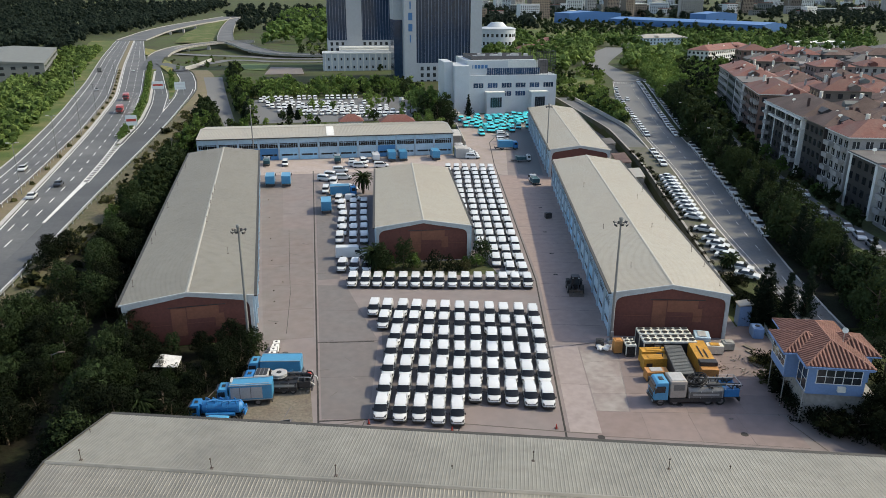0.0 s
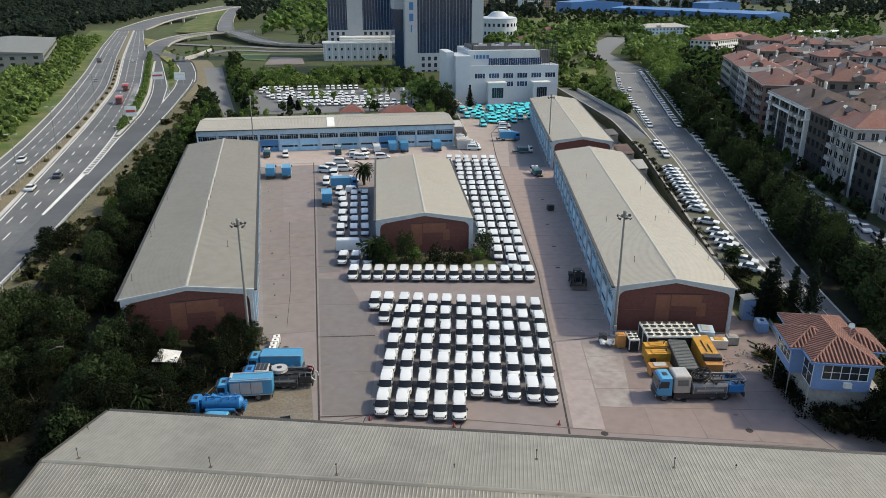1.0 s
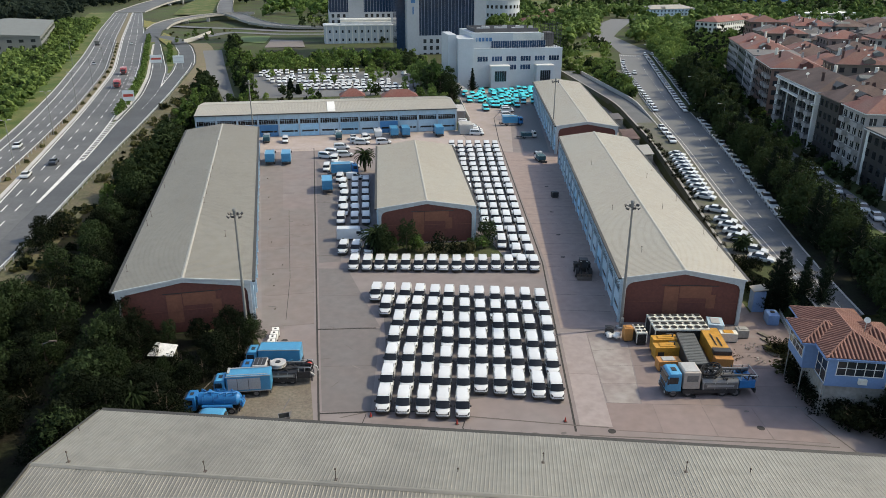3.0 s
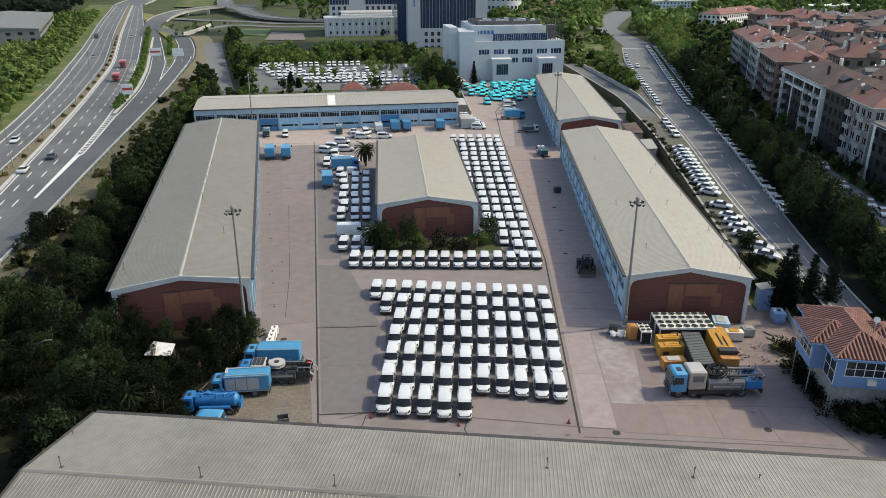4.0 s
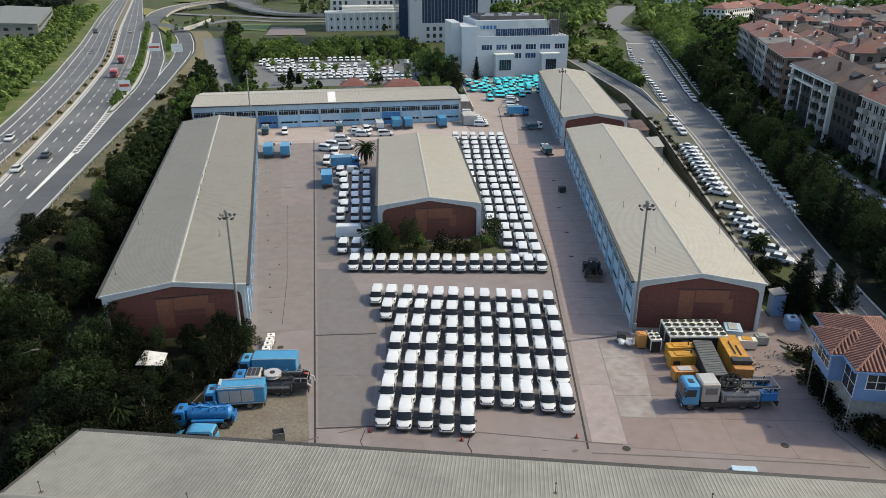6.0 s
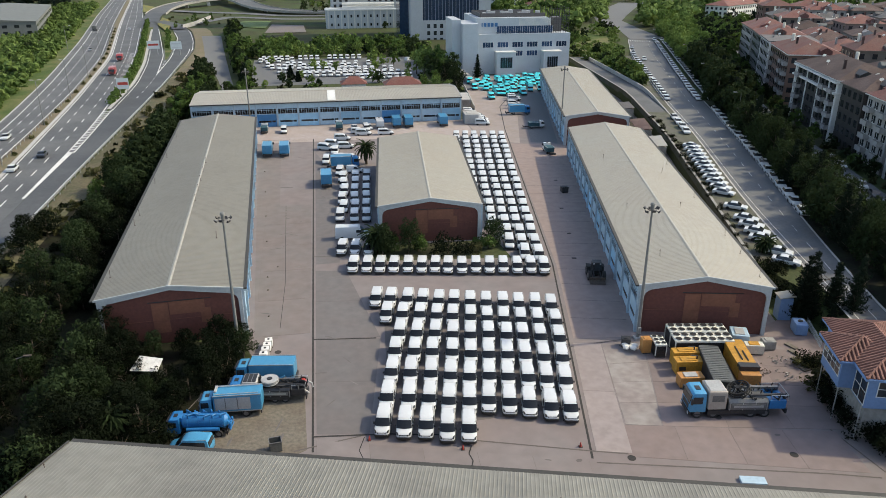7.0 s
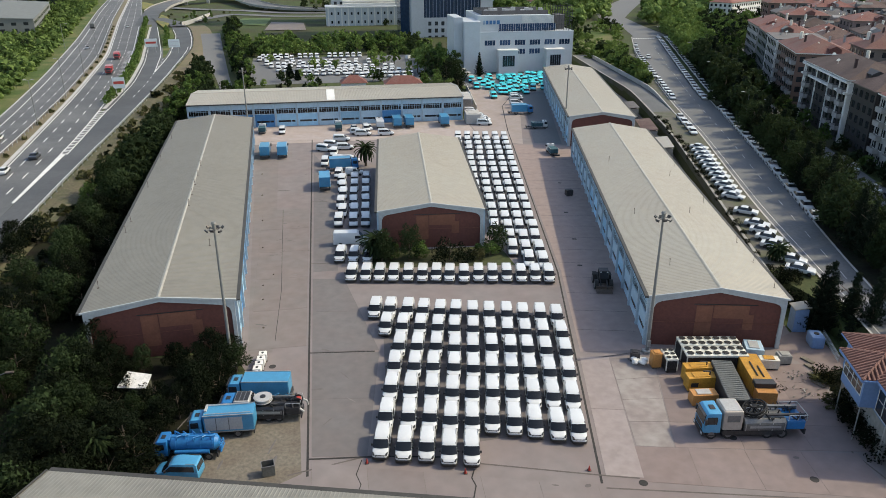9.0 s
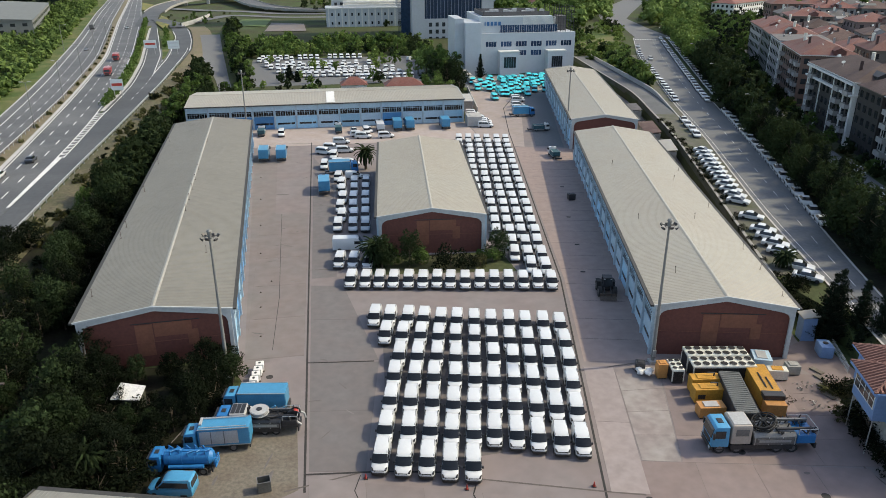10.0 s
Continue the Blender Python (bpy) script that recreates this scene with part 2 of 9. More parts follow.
# darker copy of the green foliage, with shade put into its colour
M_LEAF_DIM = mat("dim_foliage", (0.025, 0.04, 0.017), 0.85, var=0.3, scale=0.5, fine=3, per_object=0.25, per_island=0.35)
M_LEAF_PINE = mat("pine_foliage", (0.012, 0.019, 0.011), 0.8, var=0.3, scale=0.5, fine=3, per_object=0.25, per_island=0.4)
M_LEAF_OLIVE = mat("olive_foliage", (0.08, 0.08, 0.036), 0.8, var=0.3, scale=0.5, fine=3, per_object=0.25, per_island=0.4)
M_SIGNBLUE = mat("sign_blue", (0.03, 0.13, 0.30), 0.5, var=0.05, scale=1, fine=4)
M_SIGNPALE = mat("sign_pale", (0.50, 0.56, 0.58), 0.5, var=0.08, scale=1, fine=4)
M_SIGNRED = mat("sign_red", (0.36, 0.04, 0.03), 0.5, var=0.08, scale=1, fine=4)
M_CANVAS = mat("green_blue_canvas", (0.03, 0.085, 0.105), 0.85, var=0.2, scale=1, fine=4)
M_BEIGEBOX = mat("beige_machine_panel", (0.37, 0.325, 0.28), 0.5, var=0.12, scale=0.9, fine=5)
M_PALE = mat("pale_pink_slabs", (0.272, 0.23, 0.222), 0.85, var=0.18, scale=0.2, fine=0.8, bump=0.1, second=(0.245, 0.206, 0.197), amount=0.45, per_object=0.05)
M_PATCH = mat("mauve_concrete_slabs", (0.235, 0.197, 0.187), 0.85, var=0.2, scale=0.2, fine=0.8, bump=0.1, second=(0.25, 0.225, 0.21), amount=0.5, per_object=0.05)
for m in (M_LEAF_DARK, M_LEAF_MID, M_LEAF_LIGHT, M_LEAF_DIM, M_LEAF_PINE, M_LEAF_OLIVE, M_LEAF_FAR, M_SHADE_LITTER, M_TRACK, M_SOIL, M_GRASS):
    m.node_tree.nodes["Principled BSDF"].inputs["Specular IOR Level"].default_value = 0.15
M_PLANTER = mat("flower_yellow", (0.25, 0.2, 0.035), 0.9, var=0.4, scale=0.25, fine=2, second=(0.07, 0.1, 0.03), amount=0.5)
M_LAWN = mat("mown_lawn", (0.1, 0.15, 0.038), 0.9, var=0.2, scale=0.1, fine=1.5, bump=0.3, second=(0.075, 0.115, 0.032), amount=0.4)
for leaf in (M_LEAF_DIM, M_LEAF_DARK, M_LEAF_MID, M_LEAF_LIGHT, M_LEAF_PINE, M_LEAF_OLIVE, M_LEAF_FAR):
    leaf.node_tree.nodes["Principled BSDF"].inputs["Specular IOR Level"].default_value = 0.06
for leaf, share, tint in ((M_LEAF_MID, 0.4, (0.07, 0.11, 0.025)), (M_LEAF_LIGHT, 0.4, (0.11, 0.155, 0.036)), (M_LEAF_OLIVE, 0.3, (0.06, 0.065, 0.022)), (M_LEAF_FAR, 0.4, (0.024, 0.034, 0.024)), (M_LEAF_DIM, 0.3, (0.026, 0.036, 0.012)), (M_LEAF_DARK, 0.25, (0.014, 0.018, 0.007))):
    n, l = leaf.node_tree.nodes, leaf.node_tree.links
    thin, both = n.new("ShaderNodeBsdfTranslucent"), n.new("ShaderNodeMixShader")
    thin.inputs[0].default_value, both.inputs[0].default_value = (*tint, 1), share
    l.new(n["Principled BSDF"].outputs[0], both.inputs[1]), l.new(thin.outputs[0], both.inputs[2])
    l.new(both.outputs[0], n["Material Output"].inputs[0])
for glass in (M_GLASS, M_GLASS_BLUE):
    glass.node_tree.nodes["Principled BSDF"].inputs["Specular IOR Level"].default_value = 0.6


# ---------------------------------------------------------------- mesh helpers
class Shape:
    """Collects vertices and faces of one mesh."""

    def __init__(self):
        self.v, self.f = [], []

    def add(self, verts, faces):
        k = len(self.v)
        self.v += [tuple(p) for p in verts]
        self.f += [tuple(i + k for i in f) for f in faces]
        return self

    def box(self, x0, x1, y0, y1, z0, z1):
        return self.hexa([(x0, y0, z0), (x1, y0, z0), (x1, y1, z0), (x0, y1, z0), (x0, y0, z1), (x1, y0, z1), (x1, y1, z1), (x0, y1, z1)])

    def hexa(self, p):
        return self.add(p, [(3, 2, 1, 0), (4, 5, 6, 7), (0, 1, 5, 4), (1, 2, 6, 5), (2, 3, 7, 6), (3, 0, 4, 7)])

    def turned_box(self, m, sx, sy, sz):
        return self.hexa([m @ Vector((a * sx / 2, b * sy / 2, c * sz / 2)) for c in (-1, 1) for a, b in ((-1, -1), (1, -1), (1, 1), (-1, 1))])

    def prism(self, outline, low, high, axis="z"):
        """An outline (counter-clockwise seen from the axis' end) drawn out along an axis."""
        def at(p, h):
            return {"z": (p[0], p[1], h), "y": (p[0], h, p[1]), "x": (h, p[0], p[1])}[axis]
        n = len(outline)
        verts = [at(p, low) for p in outline] + [at(p, high) for p in outline]
        faces = [tuple(range(n))[::-1], tuple(range(n, 2 * n))] + [(i, (i + 1) % n, (i + 1) % n + n, i + n) for i in range(n)]
        if axis == "y":
            faces = [f[::-1] for f in faces]
        return self.add(verts, faces)

    def tube(self, a, b, r0, r1=None, n=10):
        a, b = Vector(a), Vector(b)
        r1 = r0 if r1 is None else r1
        q = (b - a).to_track_quat("Z", "Y")
        ring = [(math.cos(2 * math.pi * i / n), math.sin(2 * math.pi * i / n)) for i in range(n)]
        verts = [a + q @ Vector((c * r0, s * r0, 0)) for c, s in ring] + [b + q @ Vector((c * r1, s * r1, 0)) for c, s in ring]
        return self.add(verts, [tuple(range(n))[::-1], tuple(range(n, 2 * n))] + [(i, (i + 1) % n, (i + 1) % n + n, i + n) for i in range(n)])

    def sheet(self, quads):
        for q in quads:
            self.add(q, [(0, 1, 2, 3)])
        return self

    def mesh(self, name, material, bevel=0.0, smooth=False):
        me = bpy.data.meshes.new(name)
        me.from_pydata(self.v, [], self.f)
        if bevel:
            bm = bmesh.new()
            bm.from_mesh(me)
            bmesh.ops.recalc_face_normals(bm, faces=bm.faces)
            bmesh.ops.bevel(bm, geom=[e for e in bm.edges if e.is_manifold and e.calc_face_angle(0) > 0.3], offset=bevel, segments=2, affect="EDGES", profile=0.6)
            bm.to_mesh(me)
            bm.free()
        me.materials.append(material)
        if smooth:
            me.shade_smooth()
            me.set_sharp_from_angle(angle=radians(40))
        me.update()
        return me


def part(name, shape, material, parent, label="", bevel=0.0, smooth=False):
    """One mesh object under a thing or under a part; shape may be a finished mesh, to share it."""
    me = shape if isinstance(shape, bpy.types.Mesh) else shape.mesh(name, material, bevel, smooth)
    ob = new(name, me)
    ob.parent = parent
    return tagged(ob, label)


def placed(name, me, parent, m):
    ob = new(name, me)
    ob.parent = parent
    ob.matrix_basis = m
    return ob


def thing(name, m, label, category, group="", kind=""):
    ob = new(name)
    ob.empty_display_size = 0.5
    ob.matrix_basis = m
    return tagged(ob, label, category, group, kind)


def single(name, shape, material, label, category, group="", kind="", m=None, bevel=0.0, smooth=False):
    ob = new(name, shape.mesh(name, material, bevel, smooth))
    if m is not None:
        ob.matrix_basis = m
    return tagged(ob, label, category, group, kind)


def along(xs, ys):
    """A function of y that runs through the given stations."""
    return lambda y: float(np.interp(y, ys, xs)) if ys[0] <= y <= ys[-1] else (
        xs[0] + (y - ys[0]) * (xs[1] - xs[0]) / (ys[1] - ys[0]) if y < ys[0] else xs[-1] + (y - ys[-1]) * (xs[-1] - xs[-2]) / (ys[-1] - ys[-2]))


def smoothed(f, w=25):
    return lambda y: (f(y - w) + 2 * f(y - w / 2) + 2 * f(y) + 2 * f(y + w / 2) + f(y + w)) / 8

# ---------------------------------------------------------------- lines of the plan
Y_END = 745
hw_outer = smoothed(along([-80.5, -84.9, -90.2, -99.4, -121.3, -157.8, -197.2], [70, 121, 159, 218, 339, 520, 732]))
hw_median_l = smoothed(along([-71.0, -74.5, -77.8, -81.3, -95.3, -130.7, -175.9], [70, 112, 141, 176, 274, 447, 685]))
hw_median_r = smoothed(along([-67.0, -71.5, -74.8, -78.8, -92.2, -127.2, -172.2], [70, 112, 141, 176, 274, 447, 685]))
hw_right = smoothed(along([-56.6, -57.6, -59.9, -63.6, -69.0, -83.5, -117.5, -162.0], [20, 64, 109, 150, 199, 288, 470, 685]))
ramp_inner = smoothed(along([-55.6, -56.6, -59.0, -61.8, -64.8, -71.7, -92.0, -108], [20, 64, 109, 146, 199, 252, 370, 465]), 15)
ramp_outer = smoothed(along([-50.6, -51.2, -52.1, -53.1, -54.4, -58.3, -66.5, -82], [0, 50, 80, 146, 204, 288, 350, 465]), 15)
outer_r = smoothed(along([-54.6, -55.8, -58.0, -63.2, -71.5, -79.0, -85.8], [210, 250, 296, 334, 380, 408, 424]), 8)
wall_line = smoothed(along([57.0, 64.0, 70.4, 78.3, 93.5, 106.7, 114.3], [-32, -10, 11.6, 38.5, 91.7, 150.2, 236]), 10)
kerb_left = smoothed(along([66.0, 70.6, 76.8, 83.8, 101.2, 111.6, 142.5, 168], [-35, -17, 6.8, 33.9, 90.4, 128.9, 231, 297]), 10)
kerb_right = smoothed(along([72.0, 76.1, 82.4, 90.8, 105.5, 121.0, 131.5, 178, 195], [-35, -17, 4.6, 29.3, 71.2, 118.3, 150, 280, 330]), 10)
ROAD_Z, STREET_Z = 3.0, 3.4


def ramp(a, b, v):
    return min(max((v - a) / (b - a), 0.0), 1.0)


def back_rise(y):
    """How the ground behind the office blocks climbs to the level of the streets, and far off to the hills."""
    return 3.4 * ramp(285, 345, y) + 30 * ramp(1700, 3600, y)


# ground: one sheet, with the bank of the motorway and the terrace of the street
ys = list(np.arange(-160, -30, 10.0)) + list(np.arange(-30, 20, 2.5)) + list(np.arange(20, 420, 10.0)) + list(np.arange(420, 760, 20.0)) + [800, 900, 1050, 1250, 1500, 1900, 2400, 3000, 3700, 4500]
cols = []
for y in ys:
    yy = min(y, 900)
    hl, hr, w = hw_outer(yy), max(ramp_outer(yy), hw_right(yy) + 1), wall_line(min(y, 300))
    w += 6.5 * (1 - ramp(-6, 8, y)) if y < 8 else 0
    c = max(w + 3, kerb_left(min(y, 300)) - 1.5)
    base, far = back_rise(y), 30 * ramp(1700, 3600, y)
    side = far + 10 * ramp(700, 1500, y)
    row = [(-4500, 60 + far), (-1800, 26 + far), (-900, 8 + side), (-420, 2 + far), (hl - 60, 1.0 + far), (hl - 14, 2.2 + far), (hl - 4, ROAD_Z - 0.08 + far), (hr + 3, ROAD_Z - 0.08 + far),
           (hr + 9, 1.9 * (1 - ramp(285, 345, y)) + base), (hr + 15, 0.7 * (1 - ramp(285, 345, y)) + base), (hr + 19, base), (hr + 24, base - 0.05), (-20 if hr < -46 else hr + 27, base - 0.05), (15, base - 0.05), (45, base - 0.05),
           (w - 0.15, base - 0.05), (w + 0.1, max((STREET_Z - 0.06) * ramp(-12, -6, y), base - 0.05)), (c, max((STREET_Z - 0.01) * ramp(-22, -12, y) - 0.05, base - 0.05)), (max(w + 27, c + 5), max(STREET_Z - 0.06, base)), (max(w + 60, c + 10), max(STREET_Z - 0.06, base)), (w + 130, STREET_Z + far), (w + 260, STREET_Z + far), (700, 6 + far), (1500, 10 + far), (4500, 40 + far)]
    cols.append([(x, y, z) for x, z in row])
n = len(cols[0])
g = Shape()
g.v = [p for c in cols for p in c]
g.f = [(j * n + i, j * n + i + 1, (j + 1) * n + i + 1, (j + 1) * n + i) for j in range(len(cols) - 1) for i in range(n - 1)]
single("ground", g, M_SOIL, "brown soil and rough grass reaching to the horizon", "ground", kind="structure")


def band(name, left, right, y0, y1, z, material, label, category, step=6.0, kind="structure"):
    s = Shape()
    k = max(2, int((y1 - y0) / step))
    yy = [y0 + (y1 - y0) * i / k for i in range(k + 1)]
    zf = z if callable(z) else (lambda y: z)
    s.v = [p for y in yy for p in ((left(y), y, zf(y)), (right(y), y, zf(y)))]
    s.f = [(2 * i, 2 * i + 1, 2 * i + 3, 2 * i + 2) for i in range(k)]
    return single(name, s, material, label, category, kind=kind)


def flat(name, outline, z, material, label, category, kind="structure"):
    s = Shape()
    s.add([(x, y, z) for x, y in outline], [tuple(range(len(outline)))])
    return single(name, s, material, label, category, kind=kind)


def shift(f, d):
    return lambda y: f(y) + d


# motorway
band("verge_grass", shift(hw_outer, -26), shift(hw_outer, -1.5), 40, Y_END, ROAD_Z - 0.02, M_GRASS, "green grass verge beside the motorway", "grass", kind="structure")
band("road", shift(hw_outer, -1.8), hw_median_l, -60, Y_END, ROAD_Z, M_ASPHALT, "three-lane grey asphalt motorway carriageway", "road")
band("road", hw_median_r, shift(hw_right, 0.6), -60, Y_END, ROAD_Z, M_ASPHALT, "three-lane grey asphalt motorway carriageway", "road")
band("median", hw_median_l, hw_median_r, -60, Y_END, ROAD_Z + 0.1, M_DIRTBANK, "dry earth strip between the carriageways", "median")
band("road", lambda y: ramp_inner(y) - 0.4, ramp_outer, -60, 300, ROAD_Z + 0.012, M_ASPHALT_DARK, "dark asphalt slip road", "road")
band("grass_strip", shift(hw_right, 0.8), shift(ramp_inner, -0.3), 152, 470, ROAD_Z + 0.12, M_GRASS, "green strip between motorway and slip road", "grass")


def bank_level(y, d):
    """Height of the bank, d metres to the right of the slip road."""
    return float(np.interp(d, [3, 9, 15, 19, 24], [ROAD_Z - 0.08, 1.9, 0.7, 0.0, -0.05])) * (1 - ramp(285, 345, y)) + back_rise(y)


def on_bank(name, edge, steps, y0, y1, up, material, label, category):
    s, k = Shape(), int((y1 - y0) / 5)
    for i in range(k + 1):
        y = y0 + (y1 - y0) * i / k
        s.v += [(edge(y) + d, y, max(bank_level(y, d), back_rise(y)) + up) for d in steps]
    m = len(steps)
    s.f = [(i * m + j, i * m + j + 1, (i + 1) * m + j + 1, (i + 1) * m + j) for i in range(k) for j in range(m - 1)]
    return single(name, s, material, label, category, kind="structure")


on_bank("verge_grass", ramp_outer, (0.3, 3, 9, 12), -30, 210, 0.06, M_DRYGRASS, "dry grass bank below the slip road", "grass")
on_bank("verge_grass", lambda y: outer_r(y), (0.3, 3, 9, 11), 210, 400, 0.06, M_DIRTBANK, "dry brown bank between slip road and lane", "grass")


def line(name, f, y0, y1, width, z, label="white painted road line"):
    return band(name, shift(f, -width / 2), shift(f, width / 2), y0, y1, z, M_PAINT, label, "road marking")


def dashes(f, y0, y1, dash, gap, width, z, category="road marking"):
    s = Shape()
    y = y0
    while y < y1:
        a, b = f(y), f(y + dash)
        s.add([(a - width / 2, y, z), (a + width / 2, y, z), (b + width / 2, y + dash, z), (b - width / 2, y + dash, z)], [(0, 1, 2, 3)])
        y += dash + gap
    return single("lane_dashes", s, M_PAINT, "dashed white lane line on asphalt", category, kind="stuff")


def blend(f, g2, k):
    return lambda y: f(y) * (1 - k) + g2(y) * k


PZ = ROAD_Z + 0.02
line("edge_line", shift(hw_outer, 1.0), -40, Y_END, 0.3, PZ)
line("edge_line", shift(hw_median_l, -0.8), -40, Y_END, 0.25, PZ)
line("edge_line", shift(hw_median_r, 0.9), -40, Y_END, 0.3, PZ)
line("edge_line", shift(hw_right, -0.3), 152, Y_END, 0.3, PZ)
line("edge_line", shift(ramp_outer, -0.7), -40, 300, 0.28, PZ + 0.012)
line("edge_line", shift(ramp_inner, 0.6), 150, 300, 0.25, PZ + 0.012)
band("kerb", shift(hw_outer, -2.3), shift(hw_outer, -1.7), 40, Y_END, ROAD_Z + 0.06, M_KERB, "pale concrete kerb of the motorway", "kerb")
band("kerb", shift(hw_median_r, -0.5), shift(hw_median_r, 0.5), 40, Y_END, ROAD_Z + 0.13, M_KERB, "pale concrete kerb of the central strip", "kerb")
band("kerb", shift(ramp_inner, -1.4), shift(ramp_inner, -0.2), 152, 400, ROAD_Z + 0.14, M_KERB, "pale concrete kerb of the slip road", "kerb")
for k in (0.36, 0.68):
    dashes(blend(hw_outer, hw_median_l, k), -20, Y_END - 20, 4.5, 6.5, 0.28, PZ)
for k in (0.34, 0.67):
    dashes(blend(hw_median_r, hw_right, k), -20, Y_END - 20, 4.5, 6.5, 0.28, PZ)
dashes(blend(ramp_inner, ramp_outer, 0.5), 170, 300, 3.5, 6, 0.22, PZ + 0.012)
# gore between carriageway and slip road: a solid wedge, then chevron bars
gore_l, gore_r = shift(hw_right, -0.2), shift(ramp_inner, 0.4)
s = Shape()
s.add([(hw_right(62) - 0.1, 62, PZ + 0.012), (hw_right(62) + 0.5, 62, PZ + 0.012), (hw_right(98) + 1.0, 98, PZ + 0.012), (hw_right(98) - 0.3, 98, PZ + 0.012)], [(0, 1, 2, 3)])
for k in range(17):
    y = 98.5 + 3.1 * k
    a, b = gore_l(y), gore_r(y)
    arc = [(a + (b - a) * u, y + 4.2 * (u - 0.42) ** 2 - 0.6) for u in (0, 0.14, 0.28, 0.42, 0.57, 0.72, 0.86, 1)]
    for (xa, ya), (xb, yb) in zip(arc, arc[1:]):
        s.add([(xa, ya, PZ + 0.012), (xb, yb, PZ + 0.012), (xb, yb + 1.1, PZ + 0.012), (xa, ya + 1.1, PZ + 0.012)], [(0, 1, 2, 3)])
single("gore_marking", s, M_PAINT, "white chevron hatching where the slip road leaves", "road marking", kind="stuff")
line("edge_line", gore_l, 98, 152, 0.3, PZ + 0.014)
line("edge_line", gore_r, 98, 152, 0.3, PZ + 0.014)

# pale bars drawn in place of the hedge's comb of shadows on the lane
bars = Shape()
for i in range(34):
    y = 168 + 3.6 * i
    x = hw_right(y)
    bars.add([(x - 2.6, y, PZ), (x - 0.5, y, PZ), (x - 0.5, y + 0.5, PZ), (x - 2.6, y + 0.5, PZ)], [(0, 1, 2, 3)])
single("edge_bars", bars, M_PAINT, "white bars for the hedge's comb of shadows on the lane", "road marking", kind="stuff")

# fork of the slip road with its island
fork_l = smoothed(along([-61.4, -68.5, -81.1, -97.8, -105.4, -109.5], [221, 274, 337, 419, 456, 490]), 10)
fork_r = smoothed(along([-61.4, -64.2, -67.6, -74.5, -84.0], [221, 268, 298, 350, 392]), 10)
band("road", shift(ramp_inner, -0.4), fork_l, 285, 470, ROAD_Z + 0.016, M_ASPHALT_DARK, "dark asphalt slip road branch", "road")
band("road", fork_r, outer_r, 255, 412, ROAD_Z + 0.02, M_ASPHALT_DARK, "dark asphalt slip road branch", "road")
band("road", fork_l, fork_r, 222, 300, ROAD_Z + 0.024, M_ASPHALT, "grey hatched island tip of the fork", "road")
band("traffic_island", shift(fork_l, 1.0), shift(fork_r, -1.0), 262, 380, ROAD_Z + 0.15, M_GRASS, "grassy traffic island between the branches", "island")
line("edge_line", fork_l, 222, 400, 0.35, PZ + 0.03)
line("edge_line", fork_r, 222, 380, 0.35, PZ + 0.03)
line("edge_line", shift(outer_r, -0.7), 290, 390, 0.3, PZ + 0.03)
lane_l = smoothed(along([-31.0, -38.6, -48.7, -54.6, -64.7], [180, 223, 265, 306, 370]), 12)
lane_r = smoothed(along([-26.4, -32.4, -39.3, -45.2, -53.8], [180, 217, 266, 307, 371]), 12)
s, m = Shape(), 6
for i in range(36):
    y = 178 + 5 * i
    for j in range(m):
        x = lane_l(y) + (lane_r(y) - lane_l(y)) * j / (m - 1)
        s.v.append((x, y, max(bank_level(y, x - ramp_outer(y)), bank_level(y, x - outer_r(y)) if y > 210 else 0, back_rise(y)) + 0.1))
s.f = [(i * m + j, i * m + j + 1, (i + 1) * m + j + 1, (i + 1) * m + j) for i in range(35) for j in range(m - 1)]
single("path", s, M_ASPHALT_OLD, "pale disused asphalt lane among trees", "lane", kind="structure")


# yard: paving, strips, drains and joints
yard = [(-24, -34), (-16.5, -22), (-7.6, -4), (-10.3, 3), (-17.3, 108), (-36, 110), (-36, 133.2), (46, 133.2), (53, 165), (60, 190), (66, 215), (112, 215), (107.5, 158), (93, 91), (78, 38.5), (70, 11.6), (64.5, -10), (64, -16), (63, -22), (72, -32), (78, -60), (-24, -60)]
flat("yard", yard, 0.0, M_YARD, "worn mauve concrete paving of the depot yard", "yard")
flat("pavement", [(-8.0, 1), (-4.8, 1), (-8.6, 107), (-14.6, 107)], 0.006, M_YARD_RED, "reddish paved strip along the hangar wall", "pavement")
flat("pavement", [(0.5, 26), (4.5, 26), (5, 80), (0.5, 100)], 0.006, M_YARD_GREY, "grey concrete slabs beside the drain", "pavement")
flat("pavement", [(-36, 112), (46, 112), (46, 132.6), (-36, 132.6)], 0.008, M_APRON, "reddish paving before the workshop doors", "pavement")
flat("pavement", [(46.4, 106), (56, 101), (64, 134), (72, 170), (84, 176), (88, 206), (64, 206), (53, 165), (46.4, 133)], 0.005, M_APRON, "pale pinkish concrete behind the hangars", "pavement")
# hangar's cast shadow laid on the pale concrete as a darker patch
flat("pavement", [(59.2, 101.3), (66.2, 99), (83, 172), (74.3, 172)], 0.009, M_ASPHALT_OLD, "dark patch for the hangar's cast shadow on the paving", "pavement")
flat("pavement", [(-17, -22), (-7.8, -5), (-3.0, -4), (-1.0, -12), (-0.6, -24), (-10, -29)], 0.007, M_SANDY, "sandy oil-stained dirt where the trucks stand", "dirt")
flat("pavement", [(53.5, -13), (57.5, -13.5), (56.0, -21), (51, -20)], 0.03, M_WORN_RED, "dark littered ground behind the machines", "dirt")


